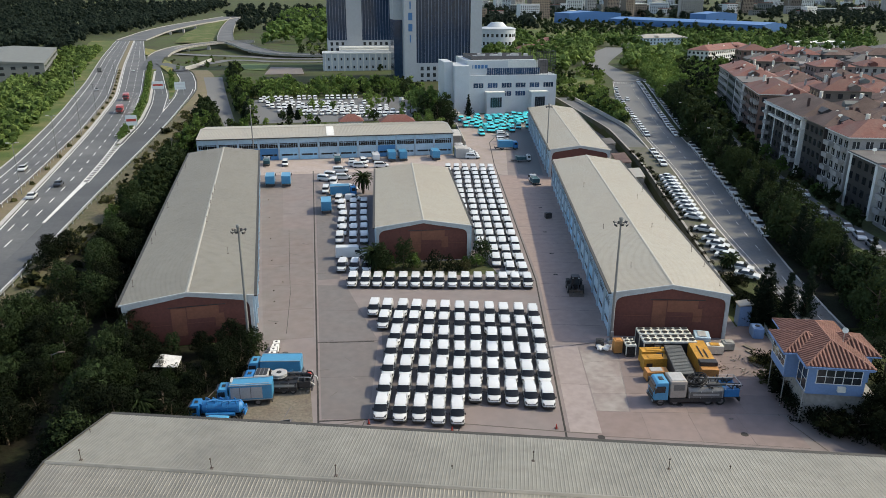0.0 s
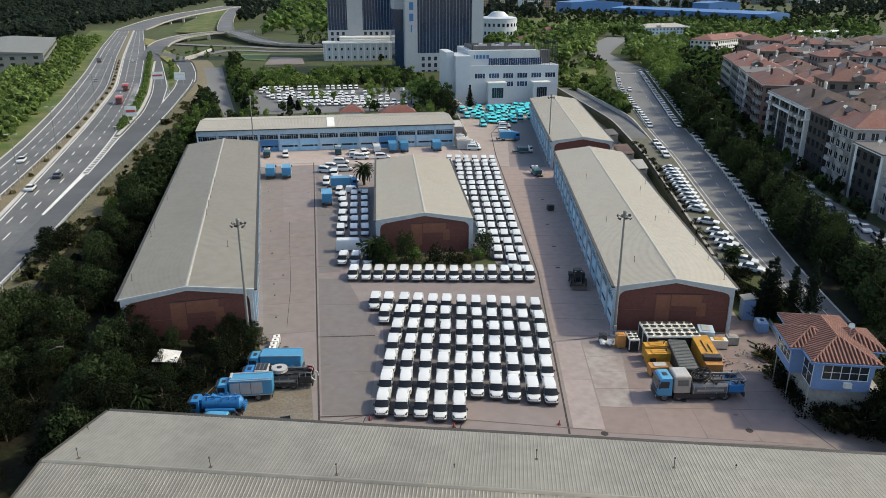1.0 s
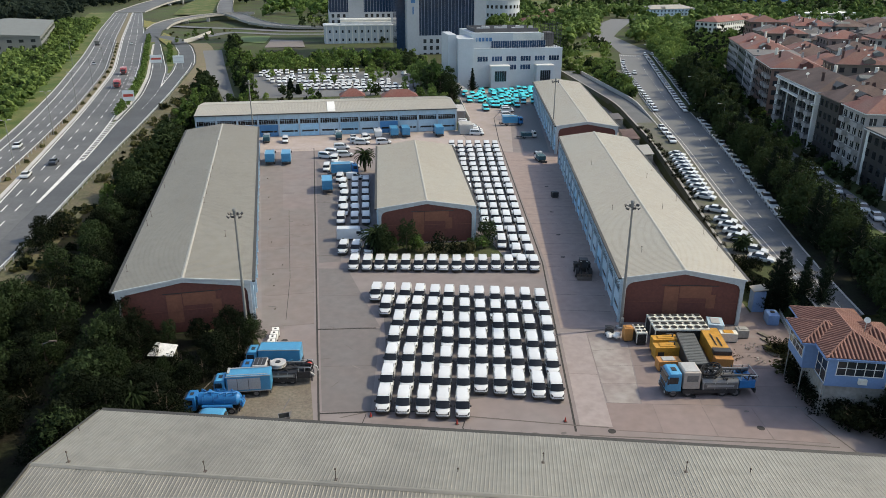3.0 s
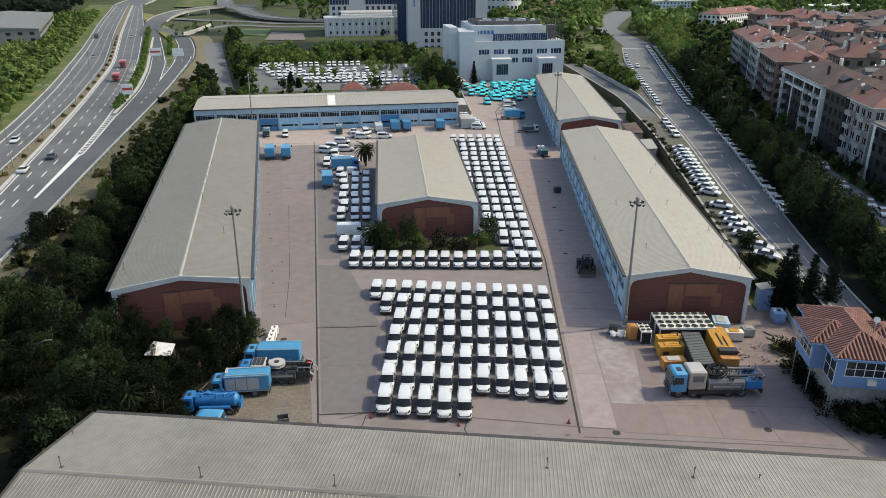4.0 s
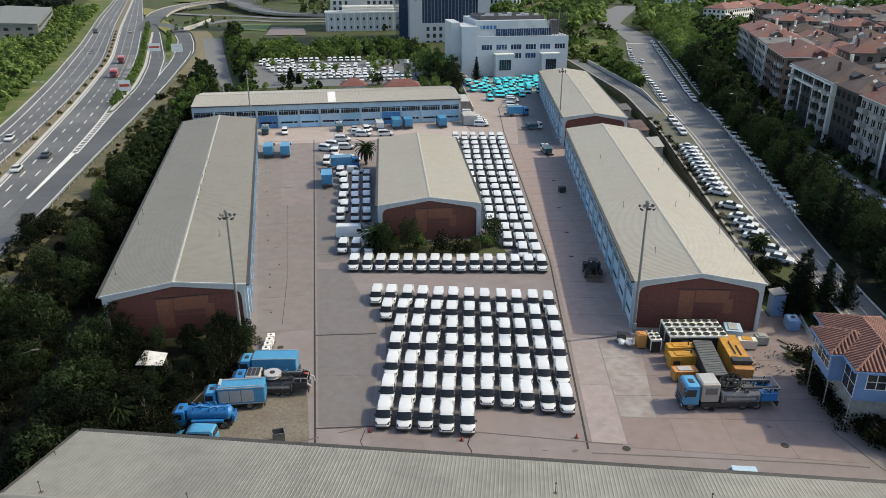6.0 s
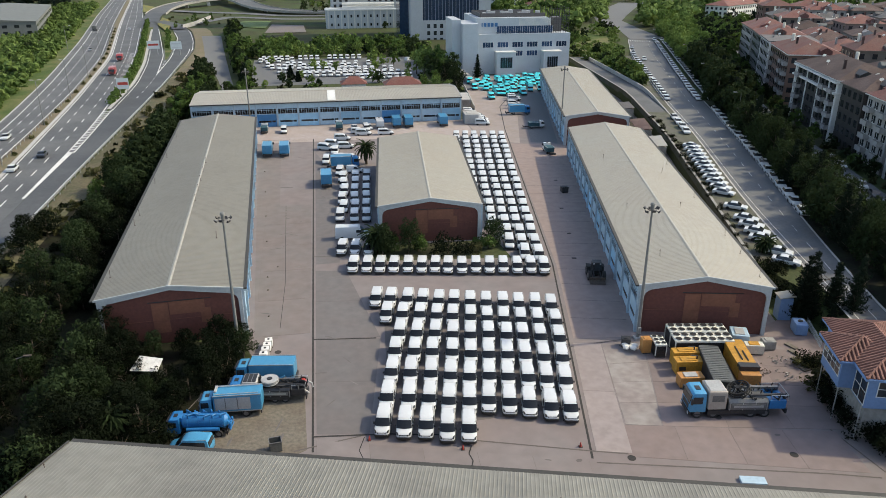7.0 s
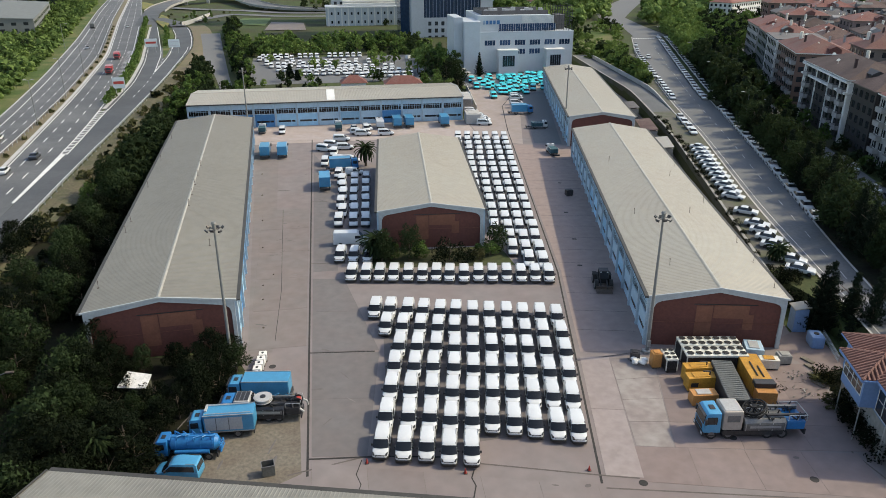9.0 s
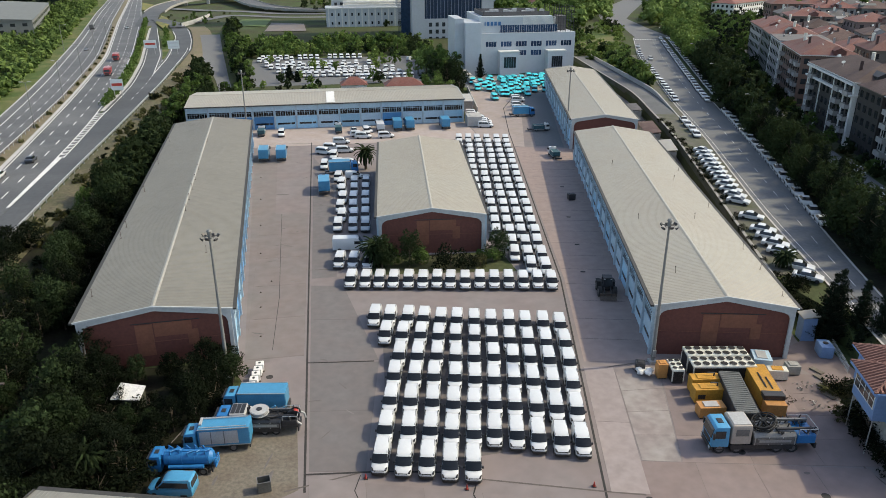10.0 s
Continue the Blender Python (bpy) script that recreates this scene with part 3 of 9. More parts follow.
def drain(name, pts, width, label, z=0.012):
    s = Shape()
    for (x0, y0), (x1, y1) in zip(pts, pts[1:]):
        d = Vector((x1 - x0, y1 - y0, 0)).normalized()
        o = Vector((-d.y, d.x, 0)) * width / 2
        a, b = Vector((x0, y0, z)), Vector((x1, y1, z))
        s.add([a - o, b - o, b + o, a + o], [(0, 1, 2, 3)])
    return single(name, s, M_DRAIN if width > 0.22 else M_TAR, label, "drain", kind="structure")


def slab_field(a, b, c, d, nu, nv, z, material, label, lift=0.012):
    """A field of cast slabs with open joints, between four corners."""
    base = flat("pavement", [a, b, c, d], z, M_JOINT, label, "pavement")
    def at(u, v):
        p = [(a[k] * (1 - u) + b[k] * u) * (1 - v) + (d[k] * (1 - u) + c[k] * u) * v for k in (0, 1)]
        return p[0], p[1]
    lu, lv = math.dist(a, b) / nu, math.dist(a, d) / nv
    gu, gv = 0.022 / lu, 0.022 / lv
    for i in range(nu):
        for j in range(nv):
            q = [at((i + e) / nu, (j + f) / nv) for e, f in ((gu, gv), (1 - gu, gv), (1 - gu, 1 - gv), (gu, 1 - gv))]
            up = lift + rng.uniform(0, 0.006)
            part("slab", Shape().prism(q, z + 0.001, z + up), material, base)


def crack(pts, width=0.07):
    s = Shape()
    for (x0, y0), (x1, y1) in zip(pts, pts[1:]):
        o = Vector((y0 - y1, x1 - x0, 0)).normalized() * width / 2
        p, q = Vector((x0, y0, 0.03)), Vector((x1, y1, 0.03))
        s.add([p - o, q - o, q + o, p + o], [(0, 1, 2, 3)])
    single("paving_crack", s, M_DRAIN, "thin dark crack across the paving slabs", "crack", kind="structure")


slab_field((0.4, -21.4), (6.2, -22.3), (9.2, -1.1), (0.4, -0.2), 1, 2, 0.004, M_YARD_GREY, "grey concrete slabs beside the drain")
slab_field((0.4, 0.2), (9.2, -0.7), (5.4, 22.6), (0.4, 23.4), 1, 2, 0.004, M_YARD_GREY, "grey concrete slabs beside the drain")
slab_field((34.85, -25.2), (38.8, -26.2), (44.2, -8.4), (38.45, -8.4), 1, 4, 0.004, M_PATCH, "mauve concrete slabs before the hangar gable")
slab_field((38.9, -26.2), (60.4, -30.5), (62.4, -13.0), (44.3, -8.6), 3, 4, 0.004, M_WORN_RED, "dark red concrete slabs under the machines")
slab_field((29.9, -29.2), (33.6, -30.2), (38.6, -7.4), (34.9, -6.6), 1, 2, 0.008, M_PALE, "pale slab strip along the drain")
slab_field((0.4, -34.0), (28.0, -36.0), (28.6, -30.6), (0.4, -22.4), 5, 1, 0.004, M_YARD, "mauve concrete slabs of the front yard")
slab_field((33.0, -30.6), (56.5, -37.2), (57.4, -30.2), (34.4, -25.2), 4, 1, 0.004, M_WORN_RED, "reddish concrete slabs of the front yard")
slab_field((-8.0, 2.0), (-0.4, 2.0), (-0.4, 58), (-9.6, 58), 1, 5, 0.009, M_YARD_RED, "reddish concrete slabs along the hangar")
crack([(5.6, -22.8), (4.9, -25.0), (5.3, -26.6), (4.4, -29.2), (1.8, -28.6)], 0.1)
crack([(16.9, -26.2), (16.4, -27.4), (16.6, -28.6), (16.0, -30.4), (16.3, -33.0)], 0.14)
crack([(-4.6, 4.0), (-4.4, 20), (-5.0, 38), (-5.6, 58)], 0.07)
flat("pavement", [(60.8, -7.6), (68.4, -4.0), (68.6, -14.0), (64.6, -22.0), (62.2, -24), (62.6, -13.5)], 0.007, M_WORN_RED, "reddish paving of the lane beside the hangar", "pavement")
# two darker sheets deepen the shade in the gaps between the vans
flat("pavement", [(10.6, 11.2), (35.6, 4.4), (28.4, -21.0), (8.4, -22.6)], 0.006, M_STAIN_SHADE, "paving under the parked vans, their shade in its colour", "pavement")
flat("pavement", [(38.4, 20.0), (24.0, 21.5), (34.6, 24), (46.5, 106), (52.0, 106)], 0.006, M_STAIN_SHADE, "paving under the parked vans, their shade in its colour", "pavement")
flat("pavement", [(35.4, -5.4), (44.4, -6.4), (67.6, 98), (53.4, 101), (40.7, 19.4)], 0.005, M_ALLEY, "dark reddish paving of the alley beside the hangar", "pavement")
for i in range(17):
    y = 0.5 + 5.7 * i
    drain("paving_joint", [(float(np.interp(y, [-5.4, 19.4, 101], [35.6, 40.9, 53.6])), y), (float(np.interp(y, [-6.4, 98], [44.4, 67.6])) - 1.2, y - 1.9)], 0.09, "thin tarred joint across the alley", 0.014)
for x, y in ((47.5, 33), (50.5, 47), (44.6, 21.5), (55.2, 66)):
    single("gully_cover", Shape().box(-0.4, 0.4, -0.25, 0.25, 0, 0.02), M_DRAIN, "small iron gully cover in the alley", "gully cover", m=pose(x, y, 0.008, 0, 0, -12), bevel=0.005)
# dark sheets carry the shade below the trees in their colour
flat("leaf_litter", [(61.4, -22.6), (63.4, -15.4), (71, -14), (72, -33.5), (60.4, -33.5)], 0.016, M_SHADE_LITTER, "leaf litter round the house, tree shade in its colour", "undergrowth")
flat("leaf_litter", [(-36.5, -62), (-28, -62), (-17, -34), (-9.2, -12), (-8.8, 1.8), (-28.2, 2.2), (-33, 60), (-36.5, 60)], 0.014, M_SHADE_LITTER, "leaf litter under the trees, their shade in its colour", "undergrowth")
on_bank("leaf_litter", ramp_outer, (8.0, 9, 12, 15, 19, 24), 58, 128, 0.07, M_SHADE_LITTER, "leaf litter under the trees, their shade in its colour", "undergrowth")
on_bank("leaf_litter", ramp_outer, (5.0, 9, 12, 15, 19, 24), -62, 58, 0.075, M_SHADE_LITTER, "leaf litter under the trees, their shade in its colour", "undergrowth")
flat("dirt_track", [(-32.8, -26), (-28.8, -26), (-28.6, -8), (-29.8, 1), (-31.6, 9), (-33.2, 9), (-32.6, -2), (-32.8, -14)], 0.09, M_TRACK, "dirt track between the trees, their shade in its brown", "track")
single("kerb", Shape().box(-0.1, 0.1, -15, 8, 0, 0.4), M_TRACK, "low dark brown kerb beside the dirt track", "kerb", kind="structure", m=pose(-33.0, 0, 0, 0, 0, 1))


drain("drain_channel", [(0, -24.5), (0, 40), (0, 115)], 0.25, "long dark grated drain channel in the paving")
drain("drain_channel", [(29.1, -30.3), (40.1, 19.4), (55.7, 117), (62, 150), (71.4, 172)], 0.25, "long dark grated drain channel in the paving")
for pts in ([(17.5, -25.3), (29.1, -29), (46, -34)], [(-6.5, 36), (0, 35.5)], [(0, 29.5), (4, 29.2)], [(0, 62), (3.5, 61.6)], [(0, 114), (-14, 115.5)],
            [(33.5, -7.6), (44, -6.6)], [(5.6, -22.4), (-2, -24)], [(41, -8), (39.5, -14)], [(47, -28.5), (35, -27)], [(29.3, -31), (52, -36.5), (57, -38)], [(60.5, -17), (57, -30), (58.5, -41)]):
    drain("paving_joint", pts, 0.2, "dark tarred joint across the paving", 0.014)
drain("paving_joint", [(0, 0), (8.6, -0.9)], 0.24, "dark tarred joint across the paving", 0.03)
drain("paving_joint", [(0, -21.8), (8, -22.6), (15.5, -24.0)], 0.24, "dark tarred joint across the paving", 0.03)
for x, y in ((50.4, -33.2), (33.2, -30.9), (45.8, -25.6), (-4.6, -2.6)):
    s = Shape().tube((0, 0, 0), (0, 0, 0.02), 0.45, 0.45, 18)
    single("manhole_cover", s, M_DRAIN, "round dark iron manhole cover in the paving", "manhole cover", m=pose(x, y, 0.008))

def stain(x, y, rx, ry, rz, seed, material=None, label="dark oily stain on the paving"):
    r = random.Random(seed)
    rim = [r.uniform(0.6, 1.15) for _ in range(14)]
    rim = [(a + b + c) / 3 for a, b, c in zip(rim, rim[1:] + rim[:1], rim[2:] + rim[:2])]
    s = Shape().add([(rx * k * math.cos(2 * math.pi * i / 14), ry * k * math.sin(2 * math.pi * i / 14), 0) for i, k in enumerate(rim)], [tuple(range(14))])
    single("paving_stain", s, material or M_STAIN_SHADE, label, "stain", kind="structure", m=pose(x, y, 0.036 + 0.0004 * (seed % 9), 0, 0, rz))


wear = random.Random(21)
for i in range(16):
    x, y = wear.uniform(0.8, 8.0), wear.uniform(-20, 100)
    if i % 2:
        x, y = wear.uniform(-7.6, -0.6), wear.uniform(2, 108)
    stain(min(x, 4.2) if y > 24 else x, y, wear.uniform(0.3, 1.2), wear.uniform(0.06, 0.2), wear.uniform(-90, 90), 40 + i, (M_WEAR, M_WEAR, M_WEAR_PALE)[i % 3], "faint worn patch on the paving")
for i in range(9):
    stain(wear.uniform(-14, -2), wear.uniform(-24, -8), wear.uniform(0.8, 2.2), wear.uniform(0.1, 0.3), wear.uniform(50, 80), 150 + i, M_WEAR, "tyre-worn streak in the dirt")
for i, (x, y, rx, ry, rz) in enumerate(((-6.0, 70.5, 1.6, 0.35, -8), (-5.2, 41.5, 1.5, 0.12, 20), (-3.6, 40.6, 1.2, 0.1, -30), (-6.6, 34.2, 1.3, 0.12, 10), (-4.8, 35.6, 0.9, 0.1, 50), (-2.4, 47.5, 0.3, 0.2, 0), (50.6, -29.8, 0.35, 0.25, 0), (24.4, -29.8, 0.5, 0.12, -15), (27.6, -30.4, 0.4, 0.3, 20))):
    stain(x, y, rx, ry, rz, i)

# street on its terrace
band("road", shift(kerb_left, 0.0), kerb_right, -15, 300, STREET_Z, M_ASPHALT_OLD, "grey asphalt street with parked cars", "road")
band("pavement", shift(wall_line, 0.4), shift(kerb_left, -0.1), 8, 236, STREET_Z + 0.08, M_STRIP, "dusty brown strip with weeds between wall and street", "pavement")
band("kerb", shift(kerb_left, -0.25), shift(kerb_left, 0.1), -15, 296, STREET_Z + 0.14, M_KERB, "pale stone kerb of the street", "kerb")
band("kerb", shift(kerb_right, -0.1), shift(kerb_right, 0.3), -15, 296, STREET_Z + 0.14, M_KERB, "pale stone kerb of the street", "kerb")
line("edge_line", shift(kerb_left, 1.1), -14, 200, 0.1, STREET_Z + 0.012)
dashes(blend(kerb_left, kerb_right, 0.62), -13, 280, 3, 5, 0.1, STREET_Z + 0.012)
flat("road", [(169, 296), (189, 296), (196, 345), (206, 400), (226, 440), (268, 520), (292, 560), (270, 565), (248, 528), (204, 452), (188, 400), (181, 342)], STREET_Z + 0.12, M_ASPHALT_OLD, "grey asphalt street bending between trees", "road")
flat("road", [(96, -30), (103, -30), (115, 36), (133.5, 102), (149.5, 144), (168, 190), (181, 220), (200, 238), (206, 262), (186, 262), (181, 244), (160, 190), (142.5, 144), (127, 102), (108, 36)], STREET_Z + 0.03, M_ASPHALT_OLD, "grey side street before the apartment blocks", "road")
flat("car_park", [(-24, 204), (46, 204), (48, 276), (-28, 276)], 0.03, M_ASPHALT_OLD, "grey asphalt car park between trees", "car park")
flat("square", [(-27.8, 362), (-4, 361), (-6, 402), (-26.4, 412)], 3.75, M_YARD_RED, "pink paved square with a lawn", "square")
flat("lawn", [(-52.6, 404), (-46.6, 438), (-27.8, 436), (-28.9, 388)], 3.76, M_LAWN, "small green lawn on the square", "lawn")
flat("lawn", [(116, 240), (142, 244), (160, 300), (166, 340), (122, 340)], 3.75, M_GRASS, "green lawn behind the office block", "lawn")
band("road", shift(wall_line, 0.6), shift(wall_line, 6.5), 118, 236, STREET_Z + 0.1, M_ASPHALT, "dark asphalt lane running down beside the wall", "road")
band("verge_grass", shift(wall_line, 7.6), lambda y: max(kerb_left(y) - 3.2, wall_line(y) + 7.8), 150, 236, STREET_Z + 0.12, M_GRASS, "green planted bank beside the street", "grass")
flat("lawn", [(130, 640), (330, 640), (400, 940), (140, 940)], 4.0, M_GRASS, "wide green meadow far behind the towers", "lawn")

for cx, cy, n_bars in ((171.5, 288.2, 9), (209, 342, 9)):
    s = Shape()
    for i in range(n_bars):
        s.turned_box(pose(cx + (i - n_bars / 2) * 1.15, cy - (i - n_bars / 2) * 0.45, STREET_Z + 0.15, 0, 0, -20), 0.55, 3.2, 0.01)
    single("zebra_crossing", s, M_PAINT, "white bars of a zebra crossing", "road marking", kind="stuff")

# retaining wall of the terrace, with its coping
s, c = Shape(), Shape()
st = list(np.arange(6, 240, 8.0))
for a, b in zip(st, st[1:]):
    xa, xb = wall_line(a), wall_line(b)
    top = STREET_Z + 0.25
    s.hexa([(xa, a, -0.3), (xa + 0.35, a, -0.3), (xb + 0.35, b, -0.3), (xb, b, -0.3), (xa, a, top), (xa + 0.35, a, top), (xb + 0.35, b, top), (xb, b, top)])
    c.hexa([(xa - 0.08, a, top), (xa + 0.43, a, top), (xb + 0.43, b, top), (xb - 0.08, b, top), (xa - 0.08, a, top + 0.12), (xa + 0.43, a, top + 0.12), (xb + 0.43, b, top + 0.12), (xb - 0.08, b, top + 0.12)])
wall_east = single("wall_east", s, M_MOSSWALL, "dark mossy concrete retaining wall below the street", "wall", kind="structure")
part("coping", c, M_WALLGREY, wall_east)
s = Shape()
st = list(np.arange(112, 240, 8.0))
for a, b in zip(st, st[1:]):
    xa, xb, h = wall_line(a) + 6.8, wall_line(b) + 6.8, STREET_Z + 1.5 * ramp(112, 150, a)
    hb = STREET_Z + 1.5 * ramp(112, 150, b)
    s.hexa([(xa, a, 3), (xa + 0.4, a, 3), (xb + 0.4, b, 3), (xb, b, 3), (xa, a, h), (xa + 0.4, a, h), (xb + 0.4, b, hb), (xb, b, hb)])
single("wall_lane", s, M_CONCRETE, "pale concrete wall beside the lane", "wall", kind="structure")
# same darkened sheet for the shade below the street trees
band("leaf_litter", shift(kerb_right, 0.4), shift(kerb_right, 15), -15, 125, STREET_Z - 0.03, M_SHADE_LITTER, "leaf litter under the street trees, shade in its colour", "undergrowth")

# ---------------------------------------------------------------- hangars and workshops
def corrugated(w_from, w_to, z_from, z_to, y0, y1, pitch=0.45, rise=0.06):
    """One roof slope of trapezoid sheet, from the eave to the ridge, with its underside."""
    s = Shape()
    k = max(2, int((y1 - y0) / pitch))
    p = (y1 - y0) / k
    for i in range(k):
        for t, h in ((0, 0), (0.6, 0), (0.7, rise), (0.88, rise)):
            y = y0 + (i + t) * p
            s.v += [(w_from, y, z_from + h), (w_to, y, z_to + h)]
    s.v += [(w_from, y1, z_from), (w_to, y1, z_to)]
    n2 = len(s.v) // 2
    s.f = [(2 * i, 2 * i + 1, 2 * i + 3, 2 * i + 2) if w_from > w_to else (2 * i, 2 * i + 2, 2 * i + 3, 2 * i + 1) for i in range(n2 - 1)]
    lo = 0.12
    s.add([(w_from, y0, z_from - lo), (w_to, y0, z_to - lo), (w_to, y1, z_to - lo), (w_from, y1, z_from - lo)], [(0, 1, 2, 3)])
    return s


def gable_beam(w, eave, ridge, y0, y1):
    h = w / 2
    out = [(-h, eave), (-h, eave - 2.2), (-h + 0.5, eave - 2.2), (-h + 0.53, eave - 1.6), (-h + 0.7, eave - 1.15), (-h + 1.0, eave - 0.85), (-h + 1.5, eave - 0.62), (0, ridge - 0.62)]
    out += [(-x, z) for x, z in out[-2::-1]] + [(0, ridge)]
    return Shape().prism(out, y0, y1, "y")


POST = Shape().box(-0.14, 0.14, -0.14, 0.14, 0, 0.05).tube((0, 0, 0.05), (0, 0, 1.0), 0.035, 0.03, 6).tube((0, 0, 1.0), (0, 0, 1.14), 0.09, 0.05, 6).mesh("roof_post", M_RUST)


def hangar(name, m, w, l, eave, ridge, label, bays, side, posts, patches=True, skylight=False, lower="ddm", roof=None, pitch=0.45):
    """A long shed: gable to -y, ridge along y. side: which long walls show their bays (-1, 1)."""
    t = thing(name, m, label, "hangar", "hangars of the depot")
    h = w / 2
    for sgn in (-1, 1):
        part("roof_slope", corrugated(sgn * (h + 0.25), 0, eave + 0.02, ridge + 0.03, -0.15, l + 0.15, pitch, 0.026 if roof is not M_ROOF_FRONT else 0.02), roof or M_ROOF, t)
        part("gutter", Shape().box(*sorted((sgn * (h + 0.26), sgn * (h + 0.72))), -0.1, l + 0.1, eave - 0.22, eave + 0.02), M_GUTTER, t)
        part("wall", Shape().box(*sorted((sgn * (h - 0.3), sgn * (h - 0.02))), 0.5, l - 0.4, 0, eave - 0.1), M_BLUE_L if sgn in side else M_WALLGREY, t)
        part("column", Shape().box(*sorted((sgn * h, sgn * (h - 0.5))), -0.12, 0.5, 0, eave - 2.2), M_FRAME, t, bevel=0.03)
        part("barge_board", Shape().hexa([(sgn * (h + 0.28), -0.3, eave - 0.12), (0, -0.3, ridge - 0.1), (0, -0.12, ridge - 0.1), (sgn * (h + 0.28), -0.12, eave - 0.12),
                                          (sgn * (h + 0.28), -0.3, eave + 0.12), (0, -0.3, ridge + 0.14), (0, -0.12, ridge + 0.14), (sgn * (h + 0.28), -0.12, eave + 0.12)]), M_FRAME if roof is not M_ROOF_FRONT else M_GUTTER, t)
    part("ridge_cap", Shape().prism([(-0.26, ridge + 0.03), (0.26, ridge + 0.03), (0.05, ridge + 0.12), (-0.05, ridge + 0.12)], -0.2, l + 0.2, "y"), M_RIDGE if roof is not M_ROOF_FRONT else M_ROOF_FRONT, t)
    part("gable_frame", gable_beam(w, eave, ridge, -0.12, 0.5), M_FRAME, t)
    infill = [(-h + 0.45, 0), (h - 0.45, 0), (h - 0.45, eave - 0.7), (0, ridge - 0.3), (-h + 0.45, eave - 0.7)]
    gw = part("gable_wall", Shape().prism(infill, 0.2, 0.45, "y"), M_BRICK, t, "brick-red gable wall")
    part("gable_wall", Shape().prism([(-h, 0), (h, 0), (h, eave), (0, ridge), (-h, eave)], l - 0.35, l, "y"), M_BRICK, t)
    if patches:
        part("panel", Shape().box(-2.6, -0.5, 0.16, 0.21, 1.6, 6.0), M_BRICK_PATCH, gw, "faded sliding door panel")
        part("panel", Shape().box(-0.35, 4.2, 0.16, 0.21, 4.2, 6.1), M_BRICK_PATCH, gw, "faded sliding door panel")
        part("panel", Shape().box(3.6, 4.9, 0.15, 0.2, 2.6, 4.8), M_BRICK_PATCH, gw, "faded sliding door panel")
        part("door_rail", Shape().box(-3.0, 5.2, 0.13, 0.2, 6.15, 6.25), M_DARKSTEEL, gw)
    part("cable", Shape().box(-h + 0.7, h - 0.7, 0.1, 0.13, 3.5, 3.53), M_BRICK_PATCH, gw)
    bl = l / bays
    pil = Shape().box(-0.06, 0.36, -0.22, 0.22, 0, eave - 0.15).mesh("pilaster", M_PILASTER, 0.02)
    glass = Shape().box(0, 0.05, -bl / 2 + 0.3, bl / 2 - 0.3, eave - 3.3, eave - 1.75).mesh("window", M_GLASS_BLACK)
    mull = Shape()
    for i in range(9):
        y = -bl / 2 + 0.3 + (bl - 0.6) * i / 8
        mull.box(0.05, 0.08, y - 0.035, y + 0.035, eave - 3.3, eave - 1.75)
    mull.box(0.05, 0.16, -bl / 2 + 0.25, bl / 2 - 0.25, eave - 3.42, eave - 3.28).box(0.05, 0.12, -bl / 2 + 0.25, bl / 2 - 0.25, eave - 1.8, eave - 1.68).box(0.05, 0.09, -bl / 2 + 0.3, bl / 2 - 0.3, eave - 2.2, eave - 2.14)
    mull = mull.mesh("window_frame", M_BLUE_L)
    doors = {}
    for key, material in (("d", M_BLUE_D), ("m", M_BLUE_M), ("l", M_BLUE_L)):
        doors[key] = Shape().box(0, 0.06, -bl / 2 + 0.3, bl / 2 - 0.3, 0.05, eave - 3.45).mesh("door_panel", material, 0.015)
    slot = Shape().box(0.055, 0.07, -bl * 0.38, bl * 0.2, 1.3, 1.85).box(0.055, 0.07, bl * 0.24, bl * 0.4, 1.3, 1.85)
    slot = slot.mesh("vision_panel", M_GLASS)
    pick = random.Random(len(name) + bays)
    for sgn in side:
        turn = pose(0, 0, 0, 0, 0, 0 if sgn > 0 else 180)
        for i in range(bays + 1):
            placed("pilaster", pil, t, pose(sgn * (h - 0.02), min(max(i * bl, 0.25), l - 0.25), 0) @ turn)
        for i in range(bays):
            at = pose(sgn * (h - 0.02), (i + 0.5) * bl, 0) @ turn
            win = placed("window", glass, t, at)
            placed("window_frame", mull, win, Matrix())
            d = placed("door_panel", doors[pick.choice(lower)], t, at)
            placed("vision_panel", slot, d, Matrix())
    for x, y, z in posts:
        placed("roof_post", POST, t, pose(x, y, z, 0, rng.uniform(-6, 6)))
    if skylight:
        k0 = l * 0.475
        part("skylight", Shape().hexa([(-h + 0.3, k0, eave + 0.12), (-0.5, k0, ridge + 0.08), (-0.5, k0 + 2.4, ridge + 0.08), (-h + 0.3, k0 + 2.4, eave + 0.12),
                                       (-h + 0.3, k0, eave + 0.18), (-0.5, k0, ridge + 0.14), (-0.5, k0 + 2.4, ridge + 0.14), (-h + 0.3, k0 + 2.4, eave + 0.18)]), M_WHITEWALL, t, "white translucent roof strip")
    return t


def roof_z(x, h, eave, ridge):
    return ridge - (ridge - eave) * abs(x) / h + 0.04


def edge_posts(h, l, eave, ridge, spots):
    return [(x, y, roof_z(x, h, eave, ridge)) for x, y in spots]


EAVE, RIDGE = 7.3, 8.55
west = [(-8.6, y) for y in (7, 28, 33, 52, 71, 90)] + [(0.4, y) for y in (36, 42, 48, 54, 61, 84)] + [(5.0, 18)]
hangar("hangar", pose(-18.3, 2.35, 0, 0, 0, 3.3), 18.4, 110, EAVE, RIDGE, "long hangar with brownish sheet roof and brick-red gable", 18, (1,), edge_posts(9.2, 110, EAVE, RIDGE, west), roof=M_ROOF_WEST)
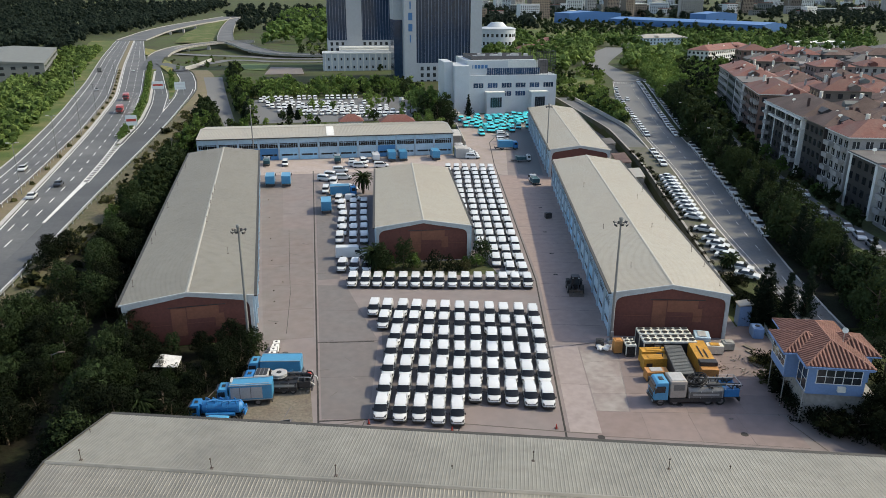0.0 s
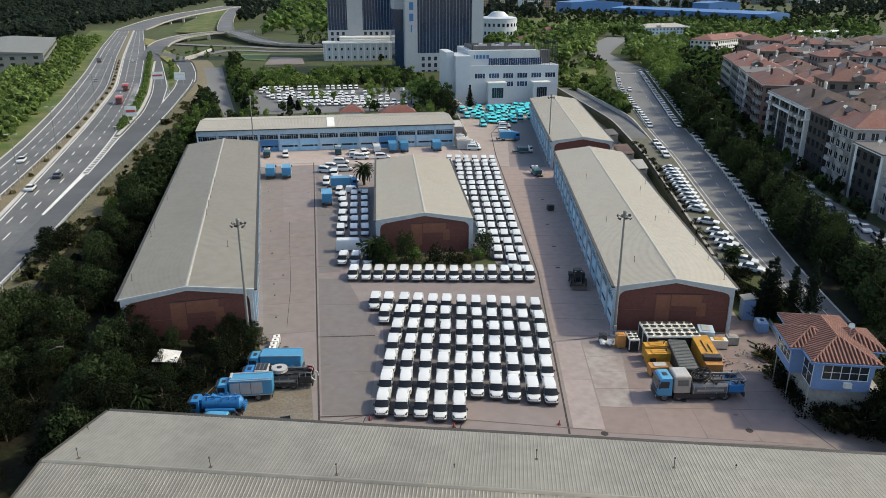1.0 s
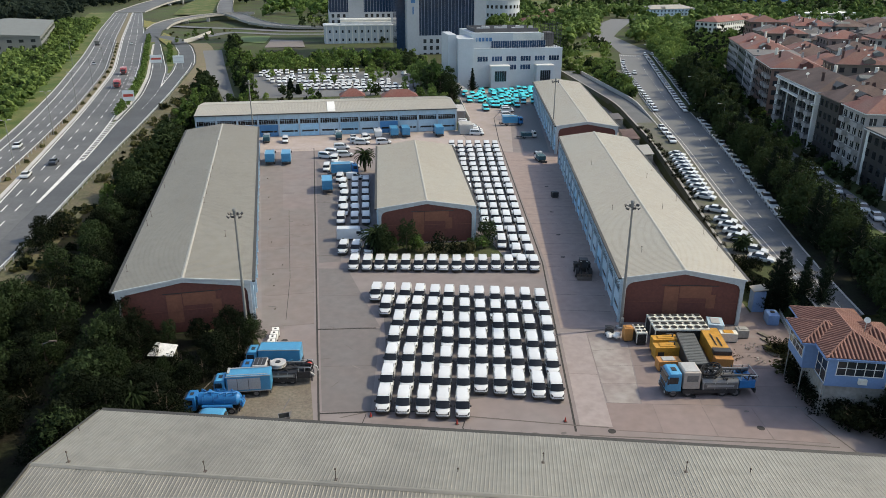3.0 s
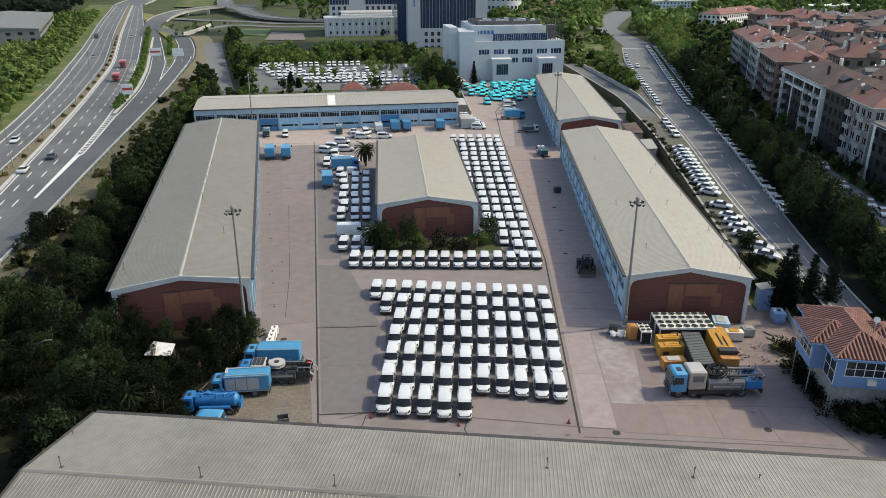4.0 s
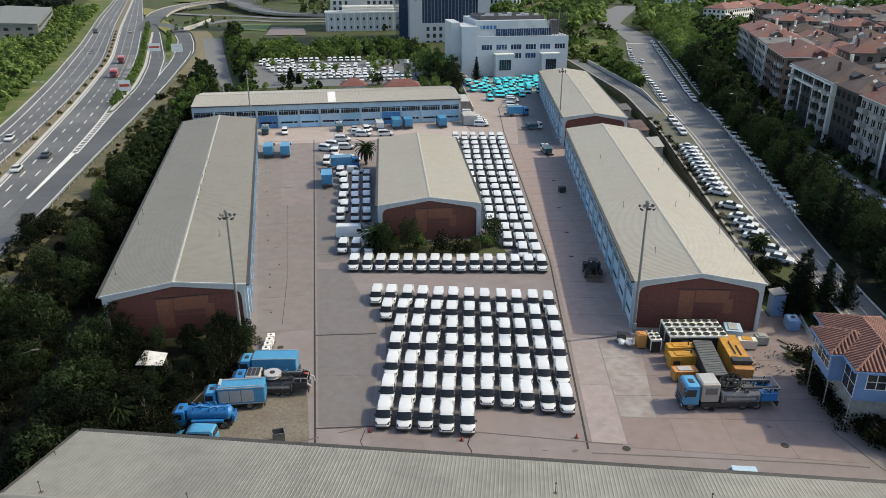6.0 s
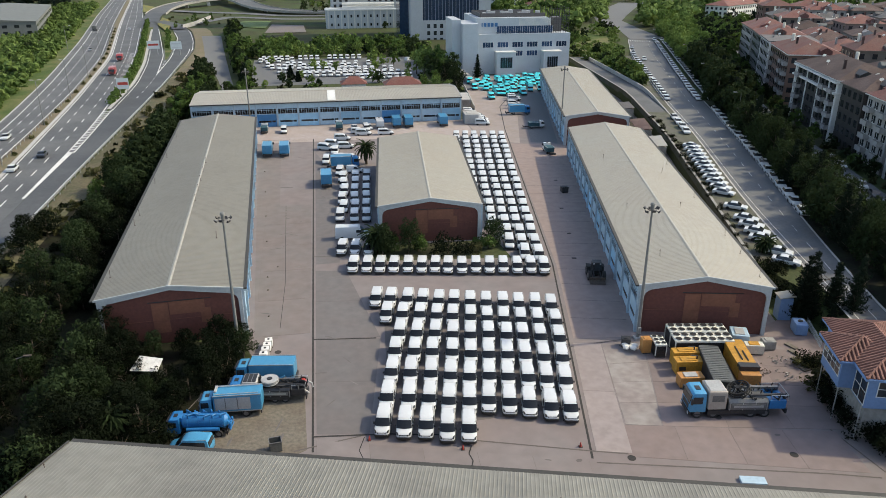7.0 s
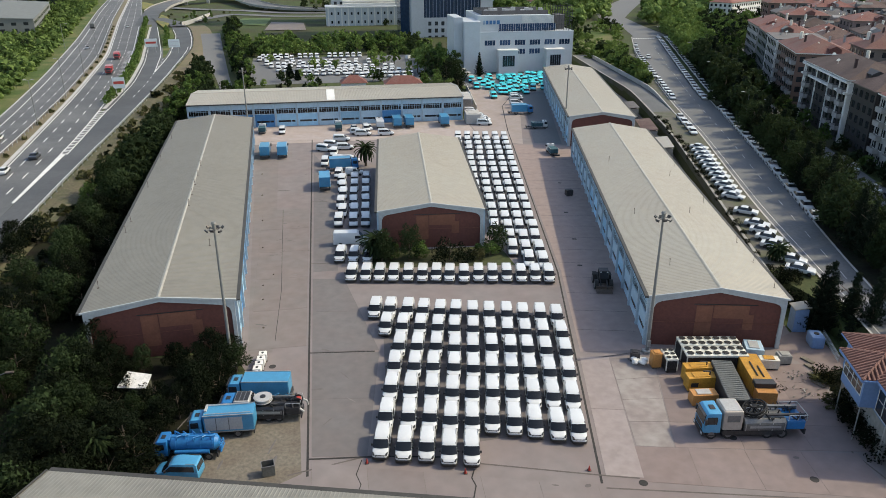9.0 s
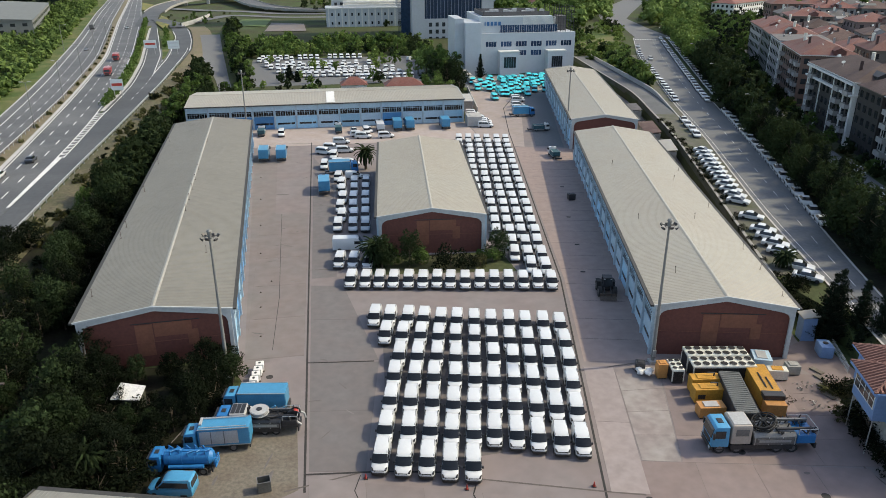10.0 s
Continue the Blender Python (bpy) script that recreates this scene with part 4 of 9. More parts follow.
hangar("hangar", pose(21.2, 33.3, 0, 0, 0, -4.9), 18.3, 51, 7.0, 8.35, "shorter hangar with beige sheet roof and red gable", 9, (-1, 1), [])
east = [(8.0, y) for y in (3.0, 11.5, 19, 38, 60)] + [(-4.5, 8.5), (3.5, 30), (-5.5, 30), (5.2, 52), (-5, 62)]
hangar("hangar", pose(53.15, -7.0, 0, 0, 0, -12.5), 17.5, 94, EAVE, RIDGE + 0.15, "long hangar with beige sheet roof, red gable, blue side", 16, (-1,), edge_posts(8.75, 94, EAVE, RIDGE, east), lower="llm")
hangar("hangar", pose(75.4, 94.8, 0, 0, 0, -11.8), 16.8, 82, 8.0, 9.2, "farther hangar with beige roof and red upper gable", 14, (-1,), [], patches=False, lower="llm")
hangar("workshop", pose(45.4, 144.0, 0, 0, 0, 90), 23.0, 80.6, 7.15, 8.35, "long workshop row with blue doors and beige roof", 13, (-1,), [], patches=False, skylight=True, lower="dmdl")
front = [(-0.69, 2.8), (-0.64, 14.9), (-0.7, 26.0), (-5.6, 43.1), (-5.6, 55.2)]
stubs = [(-3.2, 35.9), (-6.2, 60.7), (-6.2, 0.4)]
near = hangar("hangar", pose(-23.5, -41.2, 0, 0, 0, -105.24), 20.4, 96, 8.9, 10.5, "front hangar with ribbed beige sheet roof and dark gutter", 16, (), edge_posts(10.2, 96, 8.9, 10.5, front) + [(x, y, z - 0.7) for x, y, z in edge_posts(10.2, 96, 8.9, 10.5, stubs)], patches=False, roof=M_ROOF_FRONT, pitch=0.34)

# walls of the alley behind the long hangar: lean-to sheds and a red canopy
for x, y, rz, w, d, hgt, material, label in ((92.0, 104, -14, 4.2, 14, 3.0, M_TILE_DARK, "dark red canopy roof between hangar and wall"), (87.6, 84, -16, 4.0, 11, 3.2, M_ROOF, "grey sheet canopy beside the retaining wall"),
                                             (97.5, 130, -12, 5, 10, 3.0, M_GREYROOF, "dark shed roof in the alley"), (67.2, -4.4, -12, 2.2, 2.2, 3.4, M_ROOF, "small blue shed with a grey roof")):
    t = thing("shed", pose(x, y, 0, 0, 0, rz), label, "shed")
    part("wall", Shape().box(-w / 2 + 0.2, w / 2 - 0.2, -d / 2 + 0.2, d / 2 - 0.2, 0, hgt), M_HOUSEBLUE if w < 2.5 else M_WALLGREY, t)
    part("roof", Shape().hexa([(-w / 2, -d / 2, hgt), (w / 2, -d / 2, hgt + 0.4), (w / 2, d / 2, hgt + 0.4), (-w / 2, d / 2, hgt), (-w / 2, -d / 2, hgt + 0.12), (w / 2, -d / 2, hgt + 0.52), (w / 2, d / 2, hgt + 0.52), (-w / 2, d / 2, hgt + 0.12)]), material, t)

# ---------------------------------------------------------------- light masts
def mast(x, y, height):
    t = thing("light_mast", pose(x, y, 0), "tall grey steel mast with a ring of floodlights", "light mast", "floodlight masts of the yard")
    part("pole", Shape().tube((0, 0, 0), (0, 0, height - 0.6), 0.24, 0.13, 12), M_MAST, t, smooth=True)
    part("base_plate", Shape().box(-0.5, 0.5, -0.5, 0.5, 0, 0.35), M_CONCRETE, t, bevel=0.03)
    part("control_box", Shape().box(-0.2, 0.2, -0.42, -0.22, 1.0, 1.9), M_STEEL, t)
    ring = Shape()
    for i in range(12):
        a, b = 2 * math.pi * i / 12, 2 * math.pi * (i + 1) / 12
        ring.tube((0.6 * math.cos(a), 0.6 * math.sin(a), height - 0.75), (0.6 * math.cos(b), 0.6 * math.sin(b), height - 0.75), 0.03, 0.03, 6)
    for i in range(4):
        a = math.pi * i / 2
        ring.tube((0, 0, height - 0.7), (0.6 * math.cos(a), 0.6 * math.sin(a), height - 0.75), 0.035, 0.035, 6)
    part("crown_ring", ring, M_DARKSTEEL, t)
    lampm = Shape().turned_box(pose(0.3, 0, 0, 0, 40), 0.16, 0.46, 0.36).tube((-0.15, 0, 0), (0.28, 0, 0), 0.04, 0.04, 6).mesh("floodlight", M_DARKSTEEL, 0.02)
    for i in range(6):
        placed("floodlight", lampm, t, pose(0, 0, 0, 0, 0, 60 * i + 20) @ pose(0.66, 0, height - 0.72 - 0.2 * (i % 2)))
    part("winch_head", Shape().tube((0, 0, height - 0.9), (0, 0, height - 0.1), 0.2, 0.26, 10).tube((0, 0, height - 0.1), (0, 0, height + 0.14), 0.34, 0.2, 10), M_MAST, t)


for x, y in ((-9.7, -1.6), (44.05, -6.95), (-16.8, 116), (69.1, 105.8)):
    mast(x, y, 19.6)

# ---------------------------------------------------------------- vehicles
def lofted(profile, width_at, bevel_name=None):
    """A body from a side outline (y, z) with a half width that depends on the height."""
    s = Shape()
    n = len(profile)
    s.v = [(-width_at(z), y, z) for y, z in profile] + [(width_at(z), y, z) for y, z in profile]
    s.f = [tuple(range(n)), tuple(range(n, 2 * n))[::-1]] + [(i, i + n, (i + 1) % n + n, (i + 1) % n) for i in range(n)]
    return s


def hull(stations):
    """A rounded body from stations (y, half width, low z, high z) along its length."""
    s = Shape()
    half = [(0.94, 0.0), (1.0, 0.22), (1.0, 0.62), (0.95, 0.86), (0.78, 0.96), (0.4, 1.0)]
    ring = half + [(-x, z) for x, z in half[::-1]]
    n = len(ring)
    for y, w, lo, hi in stations:
        s.v += [(x * w, y, lo + z * (hi - lo)) for x, z in ring]
    k = len(stations)
    s.f = [(j * n + i, (j + 1) * n + i, (j + 1) * n + (i + 1) % n, j * n + (i + 1) % n) for j in range(k - 1) for i in range(n)]
    s.f += [tuple(range(n)), tuple(range((k - 1) * n, k * n))[::-1]]
    return s


def wheel_mesh(r, w):
    s = Shape().tube((-w / 2, 0, 0), (w / 2, 0, 0), r, r, 16)
    return s.mesh("wheel", M_RUBBER)


def rim_mesh(r, w):
    return Shape().tube((-w / 2 - 0.01, 0, 0), (w / 2 + 0.01, 0, 0), r * 0.6, r * 0.6, 12).mesh("rim", M_HUB)


def axles(t, xs, ys, r, w=0.2):
    """Far vehicles: one running gear with its wheels."""
    s = Shape().box(-0.2, 0.2, ys[0], ys[-1], -0.05, 0.05)
    for y in ys:
        s.tube((-xs - w / 2, y, 0), (-xs + w / 2, y, 0), r, r, 10).tube((xs - w / 2, y, 0), (xs + w / 2, y, 0), r, r, 10).tube((-xs, y, 0), (xs, y, 0), 0.06, 0.06, 5)
    placed("running_gear", s.mesh("running_gear", M_RUBBER), t, pose(0, 0, r))


def wheels(t, xs, ys, r, w=0.2, rims=True):
    wm, rm = wheel_mesh(r, w), rim_mesh(r, w)
    for y in ys:
        for x in (-xs, xs):
            ob = placed("wheel", wm, t, pose(x, y, r))
            if rims:
                placed("rim", rm, ob, Matrix())


def van(label, paint, glazed=False, name="van", group="white delivery vans in rows", fine=True):
    """A compact panel van, nose to -y."""
    t = thing(name, Matrix(), label, "van", group)
    low = hull([(-2.10, 0.40, 0.44, 0.64), (-2.07, 0.60, 0.38, 0.74), (-1.98, 0.72, 0.33, 0.83), (-1.80, 0.80, 0.30, 0.92), (-1.5, 0.84, 0.29, 1.0), (-1.1, 0.86, 0.28, 1.09), (0.4, 0.87, 0.28, 1.12), (1.9, 0.86, 0.28, 1.12), (2.08, 0.83, 0.30, 1.08), (2.13, 0.76, 0.36, 0.98)])
    cab = lofted([(-1.14, 1.06), (-0.70, 1.50), (-0.42, 1.68), (-0.1, 1.78), (0.3, 1.81), (1.85, 1.79), (2.0, 1.72), (2.1, 1.06)], lambda z: 0.84 - 0.14 * max(0, z - 1.06) / 0.74)
    part("body", low, paint, t, smooth=True)
    roof = part("roof", cab, paint, t, bevel=0.05, smooth=True)
    if fine:
        part("roof_seam", Shape().hexa([(-0.68, -0.42, 1.6), (-0.63, -0.42, 1.6), (-0.63, 1.86, 1.7), (-0.68, 1.86, 1.7), (-0.68, -0.42, 1.74), (-0.63, -0.42, 1.74), (-0.63, 1.86, 1.835), (-0.68, 1.86, 1.835)]).hexa([(0.63, -0.42, 1.6), (0.68, -0.42, 1.6), (0.68, 1.86, 1.7), (0.63, 1.86, 1.7), (0.63, -0.42, 1.74), (0.68, -0.42, 1.74), (0.68, 1.86, 1.835), (0.63, 1.86, 1.835)]), M_TRUCKGREY, roof)
    glass = Shape()
    bow = [(i / 4, 1 - (i / 4) ** 2) for i in range(-4, 5)]
    y1, z1 = (-0.54, 1.62) if fine else (-0.7, 1.5)
    for lift in (0.0, 0.03):
        glass.v += [(0.83 * u, -1.13 - 0.17 * w - lift, 1.04 + lift) for u, w in bow] + [(0.74 * u, y1 - 0.06 * w - lift, z1 + lift + 0.02 * w) for u, w in bow]
    n = len(bow)
    glass.f = [(2 * n + i, 2 * n + i + 1, 3 * n + i + 1, 3 * n + i) for i in range(n - 1)] + [(i, i + 1, 2 * n + i + 1, 2 * n + i) for i in range(n - 1)] + [(n + i + 1, n + i, 3 * n + i, 3 * n + i + 1) for i in range(n - 1)] + [(0, 2 * n, 3 * n, n), (n - 1, 2 * n - 1, 4 * n - 1, 3 * n - 1)]
    part("windscreen", glass, M_GLASS_BLACK, t)
    for sgn in (-1, 1):
        y1 = 1.8 if glazed else 0.35
        part("side_window", Shape().hexa([(sgn * 0.80, -0.95, 1.14), (sgn * 0.86, -0.95, 1.14), (sgn * 0.86, y1, 1.14), (sgn * 0.80, y1, 1.14),
                                          (sgn * 0.7, -0.42, 1.6), (sgn * 0.775, -0.42, 1.6), (sgn * 0.775, y1 - 0.06, 1.6), (sgn * 0.7, y1 - 0.06, 1.6)]), M_GLASS, t)
        if not fine:
            continue
        part("headlamp", Shape().hexa([(sgn * 0.54, -2.04, 0.72), (sgn * 0.73, -1.98, 0.72), (sgn * 0.80, -1.7, 0.86), (sgn * 0.62, -1.84, 0.86), (sgn * 0.52, -2.03, 0.82), (sgn * 0.74, -1.96, 0.86), (sgn * 0.82, -1.64, 0.965), (sgn * 0.64, -1.80, 0.95)]), M_PLASTIC, t, "dark headlamp")
        part("mirror", Shape().box(*sorted((sgn * 0.84, sgn * 1.02)), -0.95, -0.8, 1.08, 1.32), M_PLASTIC, t, bevel=0.02)
    bumper = hull([(-2.16, 0.46, 0.34, 0.54), (-2.12, 0.66, 0.28, 0.58), (-2.0, 0.78, 0.26, 0.59), (-1.8, 0.84, 0.25, 0.58), (-1.62, 0.87, 0.25, 0.5)])
    part("bumper", bumper, M_PLASTIC, t, smooth=True)
    if fine:
        part("grille", Shape().hexa([(-0.42, -2.09, 0.66), (0.42, -2.09, 0.66), (0.42, -1.95, 0.66), (-0.42, -1.95, 0.66), (-0.5, -2.05, 0.80), (0.5, -2.05, 0.80), (0.5, -1.93, 0.80), (-0.5, -1.93, 0.80)]), M_PLASTIC, t)
    if glazed:
        part("rear_window", Shape().hexa([(-0.66, 2.06, 1.12), (0.66, 2.06, 1.12), (0.66, 2.13, 1.12), (-0.66, 2.13, 1.12), (-0.6, 1.98, 1.6), (0.6, 1.98, 1.6), (0.6, 2.06, 1.6), (-0.6, 2.06, 1.6)]), M_GLASS, t)
    if fine:
        wheels(t, 0.76, (-1.3, 1.32), 0.31, 0.2, False)
    else:
        axles(t, 0.76, (-1.3, 1.32), 0.31)
    return t


def car(label, paint, name="car", group="", estate=False, fine=True):
    t = thing(name, Matrix(), label, "car", group)
    low = lofted([(-2.18, 0.55), (-2.12, 0.72), (-1.95, 0.80), (-0.98, 0.92), (1.45, 0.96), (2.1, 0.93), (2.18, 0.7), (2.15, 0.3), (-2.1, 0.28)], lambda z: 0.87 if z > 0.35 else 0.82)
    end = 2.05 if estate else 1.55
    top = 1.85 if estate else 0.85
    cabin = [(-1.0, 0.9), (-0.28, 1.38), (0.15, 1.45), (top, 1.42), (end, 0.94)]
    part("body", low, paint, t, bevel=0.06, smooth=True)
    part("cabin", lofted(cabin, lambda z: 0.83 - 0.2 * max(0, z - 0.9) / 0.5), M_GLASS, t, "dark glazed cabin")
    part("roof", lofted([(-0.30, 1.385), (0.15, 1.47), (top, 1.44), (top + 0.1, 1.37), (0.15, 1.39)], lambda z: 0.66), paint, t, bevel=0.02, smooth=True)
    if fine:
        wheels(t, 0.79, (-1.35, 1.3), 0.31, 0.2, False)
    else:
        axles(t, 0.79, (-1.35, 1.3), 0.31)
    return t


def rig(label, cab_paint, body, category="truck", name="truck", long=False, wheelbase=(-1.9, 1.6)):
    """A lorry, cab to -y; body is called to add what it carries."""
    t = thing(name, Matrix(), label, category)
    part("cab", lofted([(-3.1, 0.7), (-3.12, 1.6), (-2.92, 2.6), (-2.7, 2.78), (-1.55, 2.8), (-1.5, 0.7)], lambda z: 1.15 - 0.05 * max(0, z - 1.6)), cab_paint, t, bevel=0.06, smooth=True)
    part("windscreen", Shape().hexa([(-1.0, -3.16, 1.62), (1.0, -3.16, 1.62), (1.0, -3.08, 1.62), (-1.0, -3.08, 1.62), (-0.95, -2.99, 2.5), (0.95, -2.99, 2.5), (0.95, -2.9, 2.5), (-0.95, -2.9, 2.5)]), M_GLASS, t)
    for sgn in (-1, 1):
        part("side_window", Shape().box(*sorted((sgn * 1.05, sgn * 1.17)), -2.85, -1.9, 1.65, 2.4), M_GLASS, t)
        part("mirror", Shape().box(*sorted((sgn * 1.18, sgn * 1.42)), -3.1, -2.95, 1.7, 2.3), M_PLASTIC, t, bevel=0.02)
    part("bumper", Shape().box(-1.15, 1.15, -3.2, -2.9, 0.35, 0.8), M_PLASTIC, t, bevel=0.04)
    part("grille", Shape().box(-0.75, 0.75, -3.15, -3.05, 0.95, 1.45), M_PLASTIC, t)
    part("roof_hatch", Shape().box(-0.35, 0.35, -2.4, -1.9, 2.78, 2.85), M_PLASTIC, t, bevel=0.02)
    part("sun_visor", Shape().box(-1.0, 1.0, -3.18, -2.9, 2.5, 2.56), M_PLASTIC, t)
    for sgn in (-1, 1):
        part("headlamp", Shape().box(*sorted((sgn * 0.8, sgn * 1.1)), -3.22, -3.1, 0.5, 0.75), M_LAMP, t)
        part("step", Shape().box(*sorted((sgn * 0.95, sgn * 1.17)), -2.7, -2.0, 0.4, 0.5), M_DARKSTEEL, t)
    end = 4.6 if not long else 6.6
    part("chassis", Shape().box(-0.45, 0.45, -2.9, end, 0.55, 0.85).box(-1.1, 1.1, end - 0.15, end, 0.4, 0.95), M_DARKSTEEL, t)
    wheels(t, 0.98, wheelbase, 0.5, 0.32)
    body(t)
    return t


def box_body(paint, y0=-1.3, y1=4.6, z0=1.0, z1=3.3, shutter=False):
    def build(t):
        b = part("cargo_box", Shape().box(-1.2, 1.2, y0, y1, z0, z1), paint, t, bevel=0.04)
        trim = Shape()
        for x in (-1.2, 1.2):
            trim.box(x - 0.05, x + 0.05, y0 - 0.02, y1 + 0.02, z1 - 0.05, z1 + 0.05).box(x - 0.05, x + 0.05, y0, y1, z0 - 0.06, z0 + 0.06)
        part("edge_trim", trim, M_STEEL, b)
        if shutter:
            for x in (-1.23, 1.2):
                part("shutter", Shape().box(x, x + 0.03, y0 + 0.2, y1 - 1.3, z0 + 0.25, z1 - 0.3), M_SILVER, b, "grey roller shutter")
                part("shutter_rib", Shape().box(x - 0.01, x + 0.04, y0 + 1.45, y0 + 1.55, z0 + 0.25, z1 - 0.3).box(x - 0.01, x + 0.04, y0 + 2.95, y0 + 3.05, z0 + 0.25, z1 - 0.3), M_TRUCKGREY, b)
            part("roof_rail", Shape().tube((-0.9, y0 + 0.2, z1 + 0.12), (-0.9, y1 - 0.3, z1 + 0.12), 0.05, 0.05, 6).tube((0.9, y0 + 0.2, z1 + 0.12), (0.9, y1 - 0.3, z1 + 0.12), 0.05, 0.05, 6), M_SILVER, b)
            part("roof_box", Shape().box(-1.1, 0.3, y0 + 0.05, y0 + 0.35, z1, z1 + 0.2), M_SILVER, b, bevel=0.03)
        part("rear_door", Shape().box(-1.1, 1.1, y1, y1 + 0.05, z0 + 0.1, z1 - 0.1), paint, b)
    return build


def tank_body(t):
    part("tank", Shape().tube((0, -1.1, 1.95), (0, 4.2, 1.95), 1.0, 1.0, 20).tube((0, 4.2, 1.95), (0, 4.6, 1.95), 1.0, 0.6, 20).tube((0, -1.35, 1.95), (0, -1.1, 1.95), 0.7, 1.0, 20), M_TRUCKBLUE, t, smooth=True)
    for y in (-0.6, 0.9, 2.4, 3.9):
        part("tank_band", Shape().tube((0, y, 1.95), (0, y + 0.12, 1.95), 1.04, 1.04, 20), M_TRUCKBLUE, t)
    part("side_pipe", Shape().tube((1.15, -0.6, 1.35), (1.15, 3.6, 1.35), 0.26, 0.26, 10).tube((-1.15, -0.6, 1.35), (-1.15, 3.6, 1.35), 0.26, 0.26, 10), M_TRUCKBLUE, t, smooth=True)
    part("manhole", Shape().tube((0, 0.4, 2.9), (0, 0.4, 3.15), 0.3, 0.3, 12), M_TRUCKBLUE, t)
    part("ladder", Shape().box(-0.32, -0.26, -0.9, 4.0, 2.93, 3.0).box(0.26, 0.32, -0.9, 4.0, 2.93, 3.0), M_TRUCKBLUE, t)
    r2 = random.Random(11)
    for i in range(10):
        y, sgn, up = -0.9 + 0.52 * i, (-1, 1)[i % 2], r2.uniform(0.2, 0.45)
        x = sgn * r2.uniform(0.45, 0.75)
        part("pipe", Shape().tube((x, y, 2.6), (x, y, 2.85 + up), 0.09, 0.09, 7).tube((x, y, 2.85 + up), (x * 0.3, y + r2.uniform(0.3, 0.7), 2.8 + up), 0.09, 0.09, 7), M_TRUCKBLUE, t, smooth=True)
    part("pump", Shape().tube((-0.6, -1.45, 2.5), (0.6, -1.45, 2.5), 0.3, 0.3, 12).box(-0.4, 0.4, -1.5, -1.2, 1.2, 2.4), M_TRUCKBLUE, t, smooth=True)
    gear = Shape()
    for i in range(20):
        a = i * 1.3
        gear.tube((math.cos(a) * 0.7, 4.6 + 0.2 * (i % 3), 1.2 + 0.8 * (i % 4) / 3), (math.cos(a + 1) * 0.8, 4.9, 1.4 + 0.5 * math.sin(a)), 0.07, 0.07, 6)
    gear.tube((-0.9, 4.95, 1.0), (0.9, 4.95, 1.0), 0.08, 0.08, 6)
    part("valve_gear", gear, M_TRUCKBLUE, t)


def jetting_body(dark=True):
    """Sewer jetting gear: machine house, tank with lockers, hose reel, pipes and a folded arm."""
    def build(t):
        tank = part("water_tank", Shape().prism([(-1.22, 0.95), (1.22, 0.95), (1.22, 1.75), (0.95, 2.05), (-0.95, 2.05), (-1.22, 1.75)], 0.7, 4.6, "y"), M_DARKSTEEL if dark else M_TRUCKGREY, t, bevel=0.04)
        for y in (0.8, 2.05, 3.3, 4.45):
            part("tank_band", Shape().box(-1.25, 1.25, y, y + 0.07, 0.95, 1.76), M_STEEL, tank)
        part("skirt", Shape().box(-1.18, 1.18, -1.3, 4.4, 0.45, 0.9), M_DARKSTEEL, t)
        house = part("machine_house", Shape().box(-1.15, 1.15, -1.35, 0.5, 0.95, 3.0), M_SILVER if dark else M_BEIGEBOX, t, bevel=0.16)
        for x in (-1.18, 1.15):
            part("louvre", Shape().box(x, x + 0.03, -1.0, 0.2, 1.9, 2.6), M_TRUCKGREY, house)
        part("lid", Shape().box(-0.95, 0.95, -1.2, 0.35, 3.0, 3.05), M_PLASTIC if dark else M_SILVER, house, bevel=0.02)
        if dark:
            r3 = random.Random(8)
            part("lid_rib", Shape().box(-0.95, 0.95, -0.72, -0.62, 3.04, 3.08).box(-0.95, 0.95, -0.2, -0.1, 3.04, 3.08), M_TRUCKGREY, house)
            for i in range(7):
                x, y = r3.uniform(-0.8, 0.8), r3.uniform(0.55, 0.95)
                part("engine_part", Shape().tube((x, y, 1.9), (x + r3.uniform(-0.2, 0.2), y, r3.uniform(2.4, 2.95)), 0.16, 0.12, 8), M_SILVER if i % 3 == 0 else M_PLASTIC, t)
            for i in range(14):
                x, y, z = r3.uniform(-1.05, 1.05), r3.uniform(3.0, 6.2), r3.uniform(2.0, 2.5)
                part("pipe", Shape().tube((x, y, z - 0.4), (x, y, z), 0.1, 0.1, 7).tube((x, y, z), (x + r3.uniform(-0.4, 0.4), y + r3.uniform(0.4, 1.0), z + r3.uniform(-0.2, 0.3)), 0.1, 0.1, 7), (M_PLASTIC, M_LIGHTBLUE, M_DARKSTEEL, M_PLASTIC, M_TRUCKGREY)[i % 5], t, smooth=True)
            drum = part("hose_drum", Shape().tube((-0.35, 6.1, 2.2), (0.35, 6.1, 2.2), 0.42, 0.42, 16), M_SIGNRED, t, "small red hose drum")
            part("flange", Shape().tube((-0.42, 6.1, 2.2), (-0.35, 6.1, 2.2), 0.6, 0.6, 18).tube((0.35, 6.1, 2.2), (0.42, 6.1, 2.2), 0.6, 0.6, 18), M_PLASTIC, drum)
            part("tail_pipe", Shape().tube((-0.9, 6.3, 1.9), (-0.95, 7.0, 1.5), 0.12, 0.12, 8).tube((-0.95, 7.0, 1.5), (-0.95, 7.1, 0.9), 0.12, 0.12, 8).tube((0.8, 6.3, 1.7), (0.9, 6.9, 1.2), 0.12, 0.12, 8), M_SILVER, t, smooth=True)
        reel = Shape()
        ring = [(math.cos(0.2618 * i), math.sin(0.2618 * i)) for i in range(25)]
        tilt = Matrix.Translation((0, 1.95, 2.6)) @ Matrix.Rotation(radians(0 if dark else 22), 4, "X")
